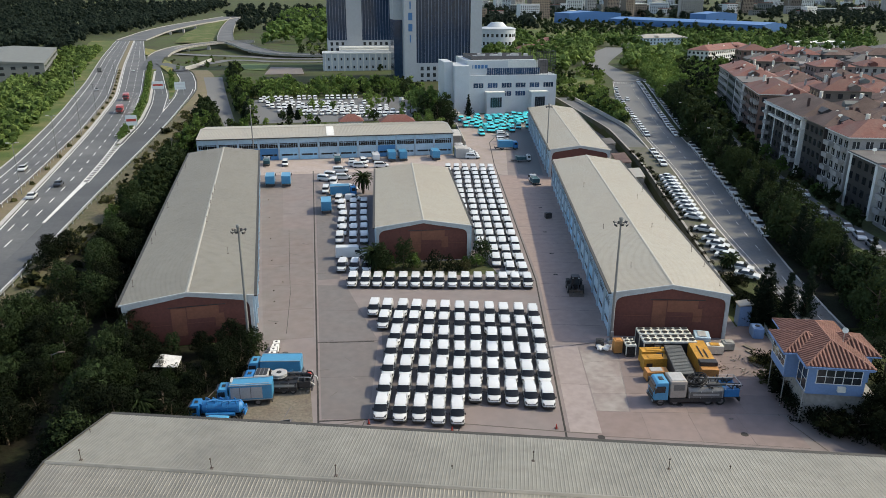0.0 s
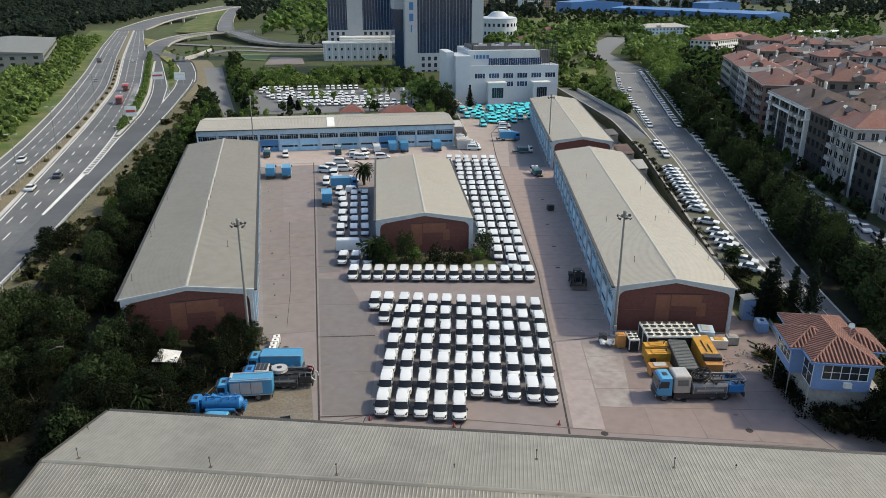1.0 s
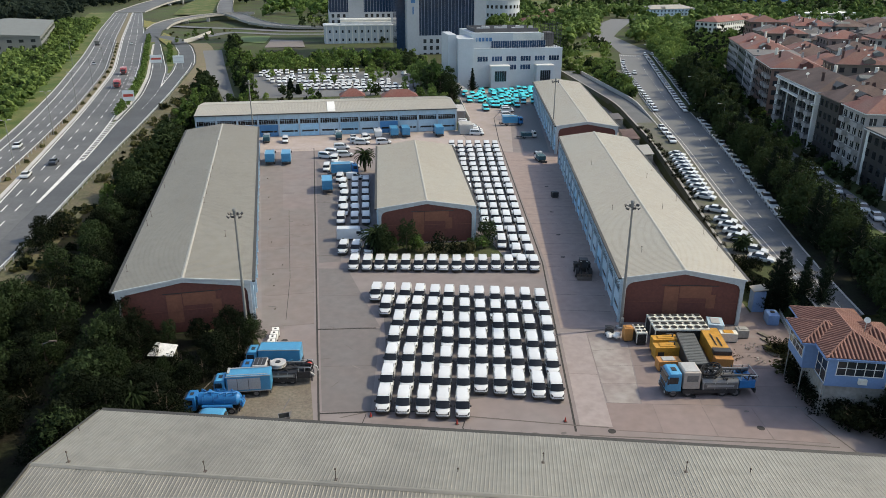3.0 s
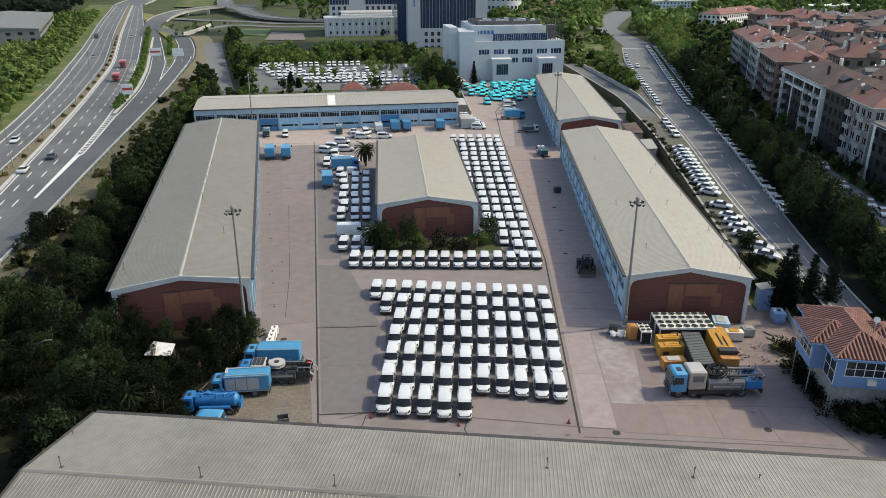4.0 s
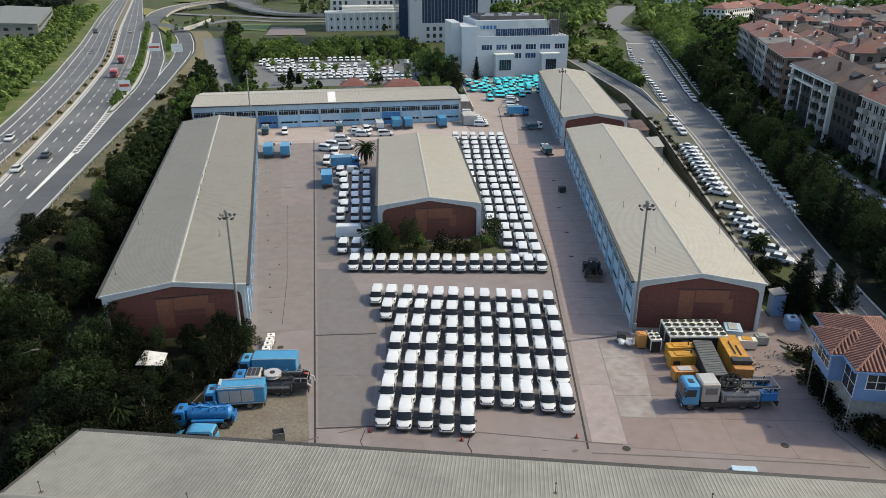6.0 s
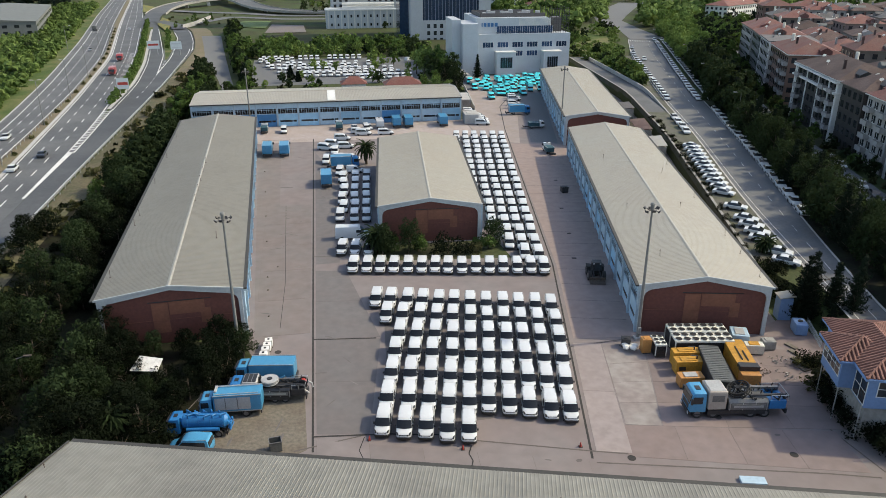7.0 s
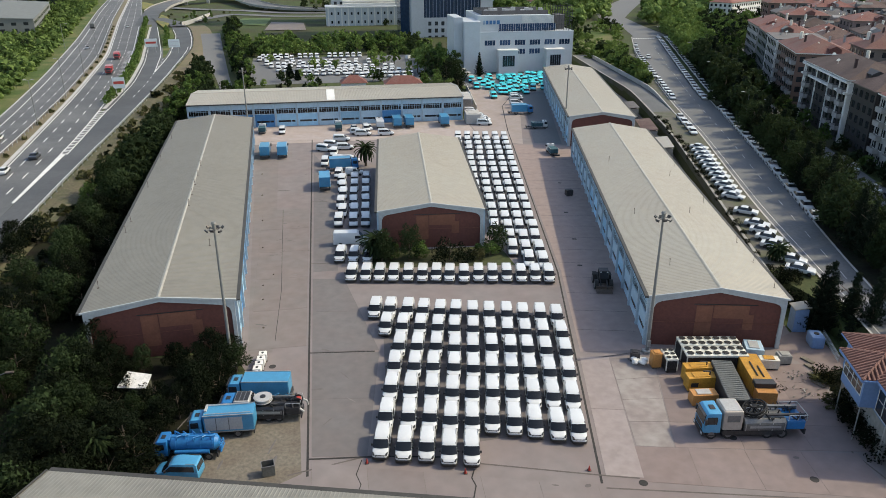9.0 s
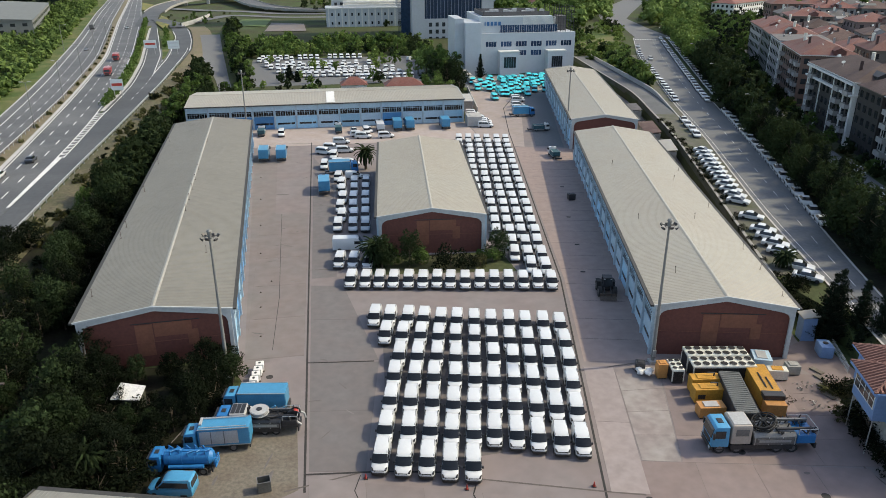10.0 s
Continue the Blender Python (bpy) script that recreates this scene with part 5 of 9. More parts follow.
        for z, r in ((-0.2, 1.05), (0.2, 1.05), (0.0, 0.86), (-0.1, 0.9), (0.1, 0.9)):
            for (c0, s0), (c1, s1) in zip(ring, ring[1:]):
                reel.tube(tilt @ Vector((r * c0, r * s0, z)), tilt @ Vector((r * c1, r * s1, z)), 0.07, 0.07, 5)
        for i in range(8):
            a = math.pi * i / 4
            reel.tube(tilt @ Vector((0, 0, 0.2)), tilt @ Vector((1.05 * math.cos(a), 1.05 * math.sin(a), 0.2)), 0.045, 0.045, 5)
        reel.tube(tilt @ Vector((0, 0, -0.3)), tilt @ Vector((0, 0, 0.3)), 0.24, 0.24, 12)
        part("hose_reel", reel, M_SILVER if dark else M_RUBBER, t)
        if dark:
            part("reel_cover", Shape().tube(tilt @ Vector((0, 0, 0.22)), tilt @ Vector((0, 0, 0.27)), 1.0, 0.98, 28), M_SILVER, t, smooth=True)
            part("hub", Shape().tube(tilt @ Vector((0, 0, 0.27)), tilt @ Vector((0, 0, 0.36)), 0.36, 0.32, 14), M_PLASTIC, t)
        pipes = Shape()
        r2 = random.Random(3)
        for i in range(46):
            x, y = r2.uniform(-1, 1), r2.uniform(0.6, 6.3)
            pipes.tube((x, y, 1.9), (x + r2.uniform(-0.5, 0.5), y + r2.uniform(-0.6, 0.6), 2.0 + r2.random() * 0.7), 0.06, 0.06, 6)
        part("pipework", pipes, M_DARKSTEEL, t)
        arm = M_TRUCKGREY
        part("boom", Shape().hexa([(-0.75, 1.8, 2.3), (-0.5, 1.8, 2.3), (-0.5, 6.2, 2.2), (-0.75, 6.2, 2.2), (-0.75, 1.8, 2.55), (-0.5, 1.8, 2.55), (-0.5, 6.2, 2.45), (-0.75, 6.2, 2.45)]), arm, t, bevel=0.03)
        part("suction_pipe", Shape().tube((0.6, 2.9, 2.25), (0.7, 6.1, 2.35), 0.15, 0.15, 10).tube((0.7, 6.1, 2.35), (0.65, 6.5, 1.6), 0.15, 0.15, 10), M_DARKSTEEL, t, smooth=True)
        rail = Shape()
        for x in (-1.1, 1.1):
            rail.tube((x, 4.8, 2.5), (x, 6.5, 2.5), 0.035, 0.035, 6)
            for y in (4.8, 5.65, 6.5):
                rail.tube((x, y, 1.9), (x, y, 2.5), 0.035, 0.035, 6)
        rail.tube((-1.1, 6.5, 2.5), (1.1, 6.5, 2.5), 0.035, 0.035, 6)
        part("railing", rail, M_STEEL, t)
        part("rear_deck", Shape().box(-1.15, 1.15, 4.7, 6.4, 1.0, 1.9).box(-1.0, -0.8, 5.0, 6.3, 1.9, 2.3), M_DARKSTEEL if dark else M_TRUCKBLUE, t, bevel=0.05)
        for sgn in (-1, 1):
            lk = part("side_locker", Shape().box(*sorted((sgn * 1.2, sgn * 1.28)), 1.0, 4.3, 1.1, 1.62), M_TRUCKGREY, t, bevel=0.02)
            part("plate", Shape().box(*sorted((sgn * 1.28, sgn * 1.30)), 1.2, 4.1, 1.26, 1.5), M_STEEL, lk, "pale steel plate")
    return build


WHITE_VAN = van("white compact panel van with black bumper, parked", M_WHITE)
PLAIN_VAN = van("white compact panel van in a tight row", M_WHITE, fine=False)
PARK = []


def set_van(x, y, rz, proto=None):
    PARK.append((x, y))
    m = pose(x, y, 0, 0, 0, rz) @ Matrix.Diagonal((1.02, 1.08, 1.03, 1))
    return copy_thing(proto or WHITE_VAN, m)


def jit(a):
    return rng.uniform(-a, a)


# front block: twelve, eleven, then ten to a row, the last row of five
HEAD = -11.4
back = (0.985 * 0.2, 0.985)


def lerp(a, b, k):
    return (a[0] + (b[0] - a[0]) * k, a[1] + (b[1] - a[1]) * k)


def van_row(a, b, count, rz, up=1.0):
    for i in range(count):
        x, y = lerp(a, b, i / max(1, count - 1))
        set_van(x + jit(0.1) - math.sin(radians(rz)) * up, y + jit(0.16) + math.cos(radians(rz)) * up, rz + jit(1.2))


van_row((9.2, 8.9), (34.6, 2.2), 12, HEAD)
van_row((10.4, 3.6), (33.7, -2.7), 11, HEAD)
left_rows = [((11.6, -2.3), (21.1, -4.5)), ((10.6, -6.9), (20.2, -9.3)), ((9.6, -12.2), (19.0, -14.6)), ((8.6, -17.4), (18.0, -19.9)), ((7.6, -22.2), (16.9, -25.0))]
for a, b in left_rows:
    van_row(a, b, 5, HEAD)
for a, b in (((23.6, -4.7), (32.7, -7.4)), ((22.5, -9.8), (31.6, -12.4)), ((21.4, -14.8), (30.4, -17.5)), ((20.3, -20.1), (29.1, -23.0))):
    van_row(a, b, 5, HEAD)
# row before the middle hangar and the short row behind it
van_row((6.5, 21.9), (37.7, 16.3), 15, -10.3)
van_row((5.0, 29.9), (9.7, 28.8), 3, -10.3)
# long block beside the middle hangar
for r in range(1, 19):
    k = r / 18
    row_y = 16.9 + (105.9 - 16.9) * k
    for c in range(6):
        x = 37.7 + 14.4 * k - c * (2.24 + 0.26 * k)
        y = row_y + c * 0.45
        wall_x = 30.6 + (y - 33.3) * 0.0857
        if y > 26 and x < wall_x + 1.5 and y < 86:
            continue
        if y <= 34 and x < 34.6:
            continue
        set_van(x + jit(0.12), y + 1.0 + jit(0.25), -10.5 + jit(1.5), PLAIN_VAN)
# three columns on the other side of the hangar
for c in range(3):
    for r in range(6):
        x, y = lerp((5.7 + 2.4 * c, 46.7 - 0.3 * c), (7.2 + 2.5 * c, 73.0 + 0.2 * c), r / 5)
        set_van(x + jit(0.15) + (0.5 * jit(1) if c == 0 else 0), y + 1.0 + jit(0.3), -4.5 + jit(2) - (6 if c == 0 and r == 5 else 0), PLAIN_VAN)
# loose group beyond
GLAZED = van("white glazed minivan, parked at an angle", M_WHITE, True, group="loose white vans", fine=False)
for x, y, rz in ((3.2, 89.6, -5), (5.6, 98.2, -8), (3.4, 102.4, 62), (5.4, 106.2, 70), (8.0, 112.4, 84), (8.6, 103.2, 88), (14.2, 117.4, 80), (7.2, 91.2, 80), (9.5, 90.6, 84), (20.5, 117.0, 88)):
    set_van(x, y, rz, GLAZED)
for x, y, rz in ((-19.4, 119.5, 0), (-8.4, 124.2, 0), (15.4, 123.4, 4), (49.4, 130.5, 8), (50.5, 124.6, 75), (50.8, 127.2, 76), (51.2, 129.8, 76), (51.0, 133.0, 76), (49.6, 138.6, 80), (49.9, 141.6, 80)):
    set_van(x, y, rz, GLAZED)
for x, y, rz in ((66.2, 146.8, 84), (67.2, 151.6, 86), (70.0, 163.0, 84), (69.4, 159.8, 82)):
    set_van(x, y, rz, GLAZED)
WHITE_VAN.matrix_basis = pose(9.9, 79.9, 0, 0, 0, 85)
PLAIN_VAN.matrix_basis = pose(6.2, 79.2, 0, 0, 0, -8)
GLAZED.matrix_basis = pose(12.8, 119.6, 0, 0, 0, 84)

# big white van beside the hangar's corner
def big_van(m, label):
    t = thing("large_van", m, label, "van")
    part("body", lofted([(-3.1, 0.5), (-3.05, 1.0), (-2.9, 1.15), (-2.15, 1.4), (-1.45, 2.3), (-1.1, 2.5), (2.95, 2.55), (3.05, 2.4), (3.1, 0.4), (-3.0, 0.4)], lambda z: 0.98 - 0.1 * max(0, z - 1.3) / 1.2), M_WHITE, t, bevel=0.06, smooth=True)
    part("windscreen", Shape().hexa([(-0.85, -2.2, 1.42), (0.85, -2.2, 1.42), (0.85, -2.1, 1.38), (-0.85, -2.1, 1.38), (-0.78, -1.52, 2.28), (0.78, -1.52, 2.28), (0.78, -1.42, 2.2), (-0.78, -1.42, 2.2)]), M_GLASS, t)
    for sgn in (-1, 1):
        part("side_window", Shape().box(*sorted((sgn * 0.9, sgn * 0.985)), -1.75, -0.75, 1.42, 1.95), M_GLASS, t)
        part("mirror", Shape().box(*sorted((sgn * 0.98, sgn * 1.2)), -1.95, -1.8, 1.3, 1.7), M_PLASTIC, t)
    part("bumper", Shape().box(-0.95, 0.95, -3.16, -2.9, 0.35, 0.75), M_PLASTIC, t, bevel=0.04)
    wheels(t, 0.88, (-2.0, 1.9), 0.36, 0.24)


big_van(pose(7.2, 37.2, 0, 0, 0, 86), "large white panel van parked across the rows")

# turquoise vans before the office block
TEAL_VAN = van("turquoise compact van, parked close together", M_TEAL, False, group="turquoise vans before the office block", fine=False)
teal_x = [61.0, 60.0, 62.3, 69.0, 67.0, 64.3, 65.2, 67.0, 73.0, 76.0, 78.6, 81.2, 71.4, 68.2, 69.6, 70.6, 72.4, 73.2, 75.0, 77.0, 75.8, 78.4, 80.0, 82.4, 85.5, 84.2, 84.4, 84.0, 89.4, 90.8, 87.4]
teal_y = [197.0, 183.0, 164.5, 201.5, 196.0, 181.5, 190.0, 177.5, 199.5, 199.8, 200.2, 199.6, 189.6, 170.8, 178.6, 167.4, 182.0, 174.6, 184.6, 189.4, 176.0, 182.0, 176.4, 187.2, 204.5, 194.6, 189.0, 177.0, 200.6, 203.6, 178.4]
for i, (x, y) in enumerate(zip(teal_x, teal_y)):
    copy_thing(TEAL_VAN, pose(x, y, 0, 0, 0, -8 + jit(10) + (8 if y > 198 else 0)) @ Matrix.Scale(1.18, 4))
TEAL_VAN.matrix_basis = pose(86.5, 184.0, 0, 0, 0, -5)
for x, y in ((63.4, 193.5), (63.6, 187.0), (66.2, 184.4), (72.6, 194.0), (75.6, 194.6), (78.8, 194.2), (81.4, 193.4), (87.2, 191.6), (88.0, 196.6), (81.6, 182.4), (70.0, 173.6), (66.6, 171.4), (75.6, 170.4), (87.6, 202.4)):
    copy_thing(TEAL_VAN, pose(x, y, 0, 0, 0, -8 + jit(12)) @ Matrix.Scale(1.18, 4))

# cars along the street and on the car park
CAR_W = car("white saloon car parked at the kerb", M_WHITE, group="white cars along the street")
CAR_E = car("white estate car parked beside the street", M_WHITE, group="white cars along the street", estate=True)
FAR_W = car("white saloon car far down the street", M_WHITE, group="white cars far down the street", fine=False)
FAR_E = car("white estate car far down the street", M_WHITE, group="white cars far down the street", estate=True, fine=False)
CAR_D = car("dark saloon car parked in the shade", M_DARKCAR, group="cars of the side street")
CAR_G = car("silver saloon car parked in the shade", M_GREYCAR, group="cars of the side street")


def heading(f, y):
    return -math.degrees(math.atan2(f(y + 2) - f(y - 2), 4))


def park_line(f, y0, y1, step, z, proto, off=0.0, turn=0.0, skip=()):
    y, i = y0, 0
    while y < y1:
        if i not in skip:
            copy_thing(proto, pose(f(y) + off + jit(0.12), y, z, 0, 0, heading(f, y) + turn + jit(1.5)))
        y, i = y + step, i + 1


park_line(kerb_right, 27.5, 122, 5.25, STREET_Z, CAR_W, 0.9)
park_line(kerb_right, 134, 284, 5.4, STREET_Z, FAR_W, -1.6)
park_line(kerb_right, 134, 284, 5.4, STREET_Z, FAR_E, 2.6)
park_line(kerb_left, 136, 172, 5.3, STREET_Z + 0.02, FAR_E, 1.0)
park_line(kerb_left, 176, 252, 5.5, STREET_Z + 0.02, FAR_W, 1.0)
park_line(kerb_left, 91, 112, 5.6, STREET_Z + 0.08, CAR_W, -2.0)
park_line(kerb_left, 56, 78, 3.3, STREET_Z + 0.08, CAR_W, -3.6, 62)
park_line(kerb_left, 40, 56, 3.3, STREET_Z + 0.08, CAR_W, -3.6, 62)
park_line(kerb_left, 31.5, 33, 4, STREET_Z + 0.08, CAR_W, -3.4, 66)
park_line(kerb_left, 15.5, 28, 3.2, STREET_Z + 0.08, CAR_W, -3.4, 64)
park_line(kerb_left, 6.0, 10.5, 3.6, STREET_Z + 0.08, CAR_W, -2.6, 66)
side_f = along([108.0, 112.2, 117.0], [20, 38, 55])
for y, proto in ((17, CAR_G), (22.4, CAR_W), (27.8, CAR_W), (34, CAR_D), (40, CAR_W), (54.5, CAR_W), (60, CAR_G)):
    copy_thing(proto, pose(side_f(y) + (1.8 if y > 50 else 0), y, STREET_Z + 0.04, 0, 0, -22))
copy_thing(CAR_E, pose(146, 146, STREET_Z + 0.04, 0, 0, 40))
for i, (x, y) in enumerate(((157.4, 170.5), (163.5, 183), (169.5, 195.5), (175, 211), (190, 250), (194.5, 251))):
    copy_thing(CAR_G if i % 2 else CAR_W, pose(x, y, STREET_Z + 0.04, 0, 0, -25))
CAR_D.matrix_basis = pose(160.4, 176.8, STREET_Z + 0.04, 0, 0, -20)
CAR_G.matrix_basis = pose(172.4, 203, STREET_Z + 0.04, 0, 0, -20)
FAR_E.matrix_basis = pose(kerb_right(291) - 1.6, 291, STREET_Z, 0, 0, heading(kerb_right, 288))
FAR_W.matrix_basis = pose(kerb_right(291) + 2.6, 291, STREET_Z, 0, 0, heading(kerb_right, 288))
CAR_W.matrix_basis = pose(kerb_left(262) + 1, 262, STREET_Z + 0.02, 0, 0, heading(kerb_left, 262))
CAR_E.matrix_basis = pose(kerb_left(222) + 4.6, 222, STREET_Z + 0.02, 0, 0, heading(kerb_left, 222))
PARK_CAR = thing("van", Matrix(), "white compact van on the tree-shaded car park", "van", "white vans on the car park")
part("body", hull([(-2.07, 0.60, 0.38, 0.74), (-1.80, 0.80, 0.30, 0.92), (-1.1, 0.86, 0.28, 1.09), (1.9, 0.86, 0.28, 1.12), (2.13, 0.76, 0.36, 0.98)]), M_WHITE, PARK_CAR, smooth=True)
part("roof", lofted([(-1.14, 1.06), (-0.70, 1.50), (-0.1, 1.78), (1.85, 1.79), (2.1, 1.06)], lambda z: 0.84 - 0.14 * max(0, z - 1.06) / 0.74), M_WHITE, PARK_CAR, smooth=True)
part("windscreen", Shape().hexa([(-0.8, -1.2, 1.1), (0.8, -1.2, 1.1), (0.8, -1.1, 1.08), (-0.8, -1.1, 1.08), (-0.72, -0.74, 1.54), (0.72, -0.74, 1.54), (0.72, -0.66, 1.5), (-0.72, -0.66, 1.5)]), M_GLASS_BLACK, PARK_CAR)
axles(PARK_CAR, 0.76, (-1.3, 1.32), 0.31)
for row, (y, x0, x1) in enumerate(((273, -26, 24), (267, -24, -8), (252, -20, 26), (246, -18, 20), (235, -17, 34), (229, 8, 36), (223, -4, 38), (214, 14, 40))):
    x = x0
    while x < x1:
        if rng.random() < 0.86:
            copy_thing(PARK_CAR, pose(x + jit(0.3), y + jit(0.6), 0.04, 0, 0, jit(4)) @ Matrix.Scale(1.12, 4))
        x += 2.8
PARK_CAR.matrix_basis = pose(44, 262, 0.04, 0, 0, 150)

# traffic on the motorway
LORRY = rig("red lorry on the motorway", M_REDCAR, box_body(M_REDCAR, -1.3, 4.2, 1.0, 3.0), wheelbase=(-2.2, 2.6))
mid_r = blend(hw_median_r, hw_right, 0.5)
LORRY.matrix_basis = pose(blend(hw_median_r, hw_right, 0.55)(222), 222, ROAD_Z + 0.02, 0, 0, heading(mid_r, 222))
copy_thing(LORRY, pose(blend(hw_median_r, hw_right, 0.52)(262), 262, ROAD_Z + 0.02, 0, 0, heading(mid_r, 262)))
DARK_LORRY = rig("dark lorry on the motorway", M_DARKCAR, box_body(M_GREYBOX, -1.3, 4.2, 1.0, 3.0), wheelbase=(-2.2, 2.6))
DARK_LORRY.matrix_basis = pose(blend(hw_outer, hw_median_l, 0.2)(400), 400, ROAD_Z + 0.02, 0, 0, 180 + heading(hw_outer, 400))
for proto, f, k, y, back_turn in ((CAR_W, (hw_outer, hw_median_l), 0.5, 116, 0), (CAR_D, (hw_median_r, hw_right), 0.5, 96, 180), (CAR_W, (hw_median_r, hw_right), 0.15, 84, 180), (CAR_W, (hw_median_r, hw_right), 0.5, 400, 180), (CAR_G, (hw_outer, hw_median_l), 0.5, 300, 0)):
    g2 = blend(f[0], f[1], k)
    ob = copy_thing(proto, pose(g2(y), y, ROAD_Z + 0.02, 0, 0, heading(g2, y) + back_turn))
    tagged(ob, {CAR_W: "white car driving on the motorway", CAR_D: "dark car driving on the motorway", CAR_G: "silver car driving on the motorway"}[proto], group="traffic on the motorway")

# lorries at the left of the yard, noses to the trees
t = rig("bright blue tanker lorry parked on dirt", M_TRUCKBLUE, tank_body, wheelbase=(-2.3, 2.2, 3.4))
t.matrix_basis = pose(-12.9, -18.9, 0, 0, 0, -97) @ Matrix.Scale(0.84, 4)
t = rig("light blue box lorry parked beside a tanker", M_LIGHTBLUE, box_body(M_LIGHTBLUE, shutter=True), wheelbase=(-2.3, 2.6))
t.matrix_basis = pose(-9.8, -15.6, 0, 0, 0, -93) @ Matrix.Scale(0.9, 4)
t = rig("blue and grey sewer jetting lorry with hose reel", M_TRUCKBLUE, jetting_body(), long=True, wheelbase=(-2.3, 2.6, 3.9))
t.matrix_basis = pose(-6.7, -13.1, 0, 0, 0, -97) @ Matrix.Scale(0.94, 4)
t = rig("light blue box lorry parked under the trees", M_LIGHTBLUE, box_body(M_LIGHTBLUE, -1.3, 4.4, 1.0, 3.1), wheelbase=(-2.3, 2.6))
t.matrix_basis = pose(-6.2, -9.4, 0, 0, 0, -98) @ Matrix.Scale(0.95, 4)
BLUE_VAN = van("light blue glazed van parked beside the roof edge", M_LIGHTBLUE, True, group="blue vehicles on the dirt")
BLUE_VAN.matrix_basis = pose(-12.8, -22.3, 0, 0, 0, -101) @ Matrix.Diagonal((1.15, 1.1, 1.15, 1))
# jetting lorry in front of the yellow machines
t = rig("lorry with sky-blue cab and grey jetting machine", M_LIGHTBLUE, jetting_body(False), long=True, wheelbase=(-2.3, -0.7, 3.0, 4.4))
t.matrix_basis = pose(46.1, -24.5, 0, 0, 0, -98) @ Matrix.Scale(1.16, 4)
# blue lorries in the depth of the yard
SMALL = rig("light blue box lorry parked in the yard", M_TRUCKBLUE, box_body(M_LIGHTBLUE, -1.3, 3.6, 0.9, 3.1), wheelbase=(-2.2, 2.3))
for x, y, rz in ((-11.6, 100.8, 180), (-7.3, 100.4, 180), (24.6, 127.6, 180), (28.2, 127.6, 180), (38.6, 127.2, 180), (65.6, 137.5, 88), (7.9, 84.6, 92)):
    copy_thing(SMALL, pose(x, y, 0, 0, 0, rz))
SMALL.matrix_basis = pose(3.0, 72.4, 0, 0, 0, 180)
PICK = rig("blue canvas-topped pickup parked in the yard", M_WHITE, box_body(M_CANVAS, -1.3, 2.6, 0.8, 2.2), category="pickup", name="pickup", wheelbase=(-2.2, 1.6))
PICK.matrix_basis = pose(65.2, 118.0, 0, 0, 0, 88) @ Matrix.Scale(0.8, 4)
for x, y, rz in ((60.8, 90.2, 180), (7.6, 126.4, 180), (-14.0, 126.0, 180)):
    copy_thing(PICK, pose(x, y, 0, 0, 0, rz))
WHITE_LORRY = rig("white box lorry before the workshop", M_WHITE, box_body(M_WHITE, -1.3, 3.2, 0.9, 2.7), wheelbase=(-2.2, 2.0))
WHITE_LORRY.matrix_basis = pose(19.6, 126.5, 0, 0, 0, 180) @ Matrix.Scale(0.9, 4)
for x, y, rz in ((12.0, 124.6, 0), (16.2, 124.8, 0)):
    copy_thing(CAR_W, pose(x, y, 0.0, 0, 0, rz + 4))

# dark wheel loader in the lane
t = thing("wheel_loader", pose(45.4, 13.2, 0, 0, 0, -12), "dark dusty wheel loader parked in the lane", "wheel loader")
part("body", lofted([(-0.5, 0.7), (-0.5, 1.5), (0.5, 1.75), (1.9, 1.65), (2.15, 1.2), (2.1, 0.7)], lambda z: 0.8), M_RUBBER, t, bevel=0.08)
cab = part("cab", lofted([(-0.75, 1.5), (-0.55, 2.8), (0.5, 2.8), (0.65, 1.5)], lambda z: 0.66), M_GLASS, t, bevel=0.04)
part("cab_roof", Shape().box(-0.72, 0.72, -0.7, 0.62, 2.8, 2.95), M_DARKSTEEL, cab, bevel=0.04)
for sgn in (-1, 1):
    part("pillar", Shape().tube((sgn * 0.68, -0.78, 1.5), (sgn * 0.68, -0.58, 2.85), 0.05, 0.05, 6).tube((sgn * 0.68, 0.66, 1.5), (sgn * 0.68, 0.52, 2.85), 0.05, 0.05, 6), M_DARKSTEEL, cab)
    part("lift_arm", Shape().hexa([(sgn * 0.5 - 0.08, -2.1, 0.5), (sgn * 0.5 + 0.08, -2.1, 0.5), (sgn * 0.5 + 0.08, -0.4, 1.3), (sgn * 0.5 - 0.08, -0.4, 1.3), (sgn * 0.5 - 0.08, -2.1, 0.75), (sgn * 0.5 + 0.08, -2.1, 0.75), (sgn * 0.5 + 0.08, -0.4, 1.65), (sgn * 0.5 - 0.08, -0.4, 1.65)]), M_DARKSTEEL, t)
    part("mudguard", Shape().box(*sorted((sgn * 0.8, sgn * 1.45)), 0.65, 1.95, 1.62, 1.7), M_RUBBER, t, bevel=0.03)
    part("work_lamp", Shape().box(*sorted((sgn * 0.4, sgn * 0.62)), -0.78, -0.68, 2.68, 2.82), M_LAMP, cab)
part("exhaust", Shape().tube((0.4, 1.2, 1.6), (0.4, 1.2, 2.5), 0.07, 0.06, 8), M_DARKSTEEL, t)
part("counterweight", Shape().box(-0.75, 0.75, 2.0, 2.35, 0.6, 1.25), M_DARKSTEEL, t, bevel=0.08)
part("bucket", Shape().prism([(-2.9, 0.12), (-2.0, 0.15), (-1.85, 0.55), (-2.0, 0.95), (-2.12, 0.95), (-2.02, 0.5), (-2.2, 0.28)], -1.25, 1.25, "x"), M_RUST, t)
wheels(t, 1.12, (-1.0, 1.3), 0.8, 0.55)

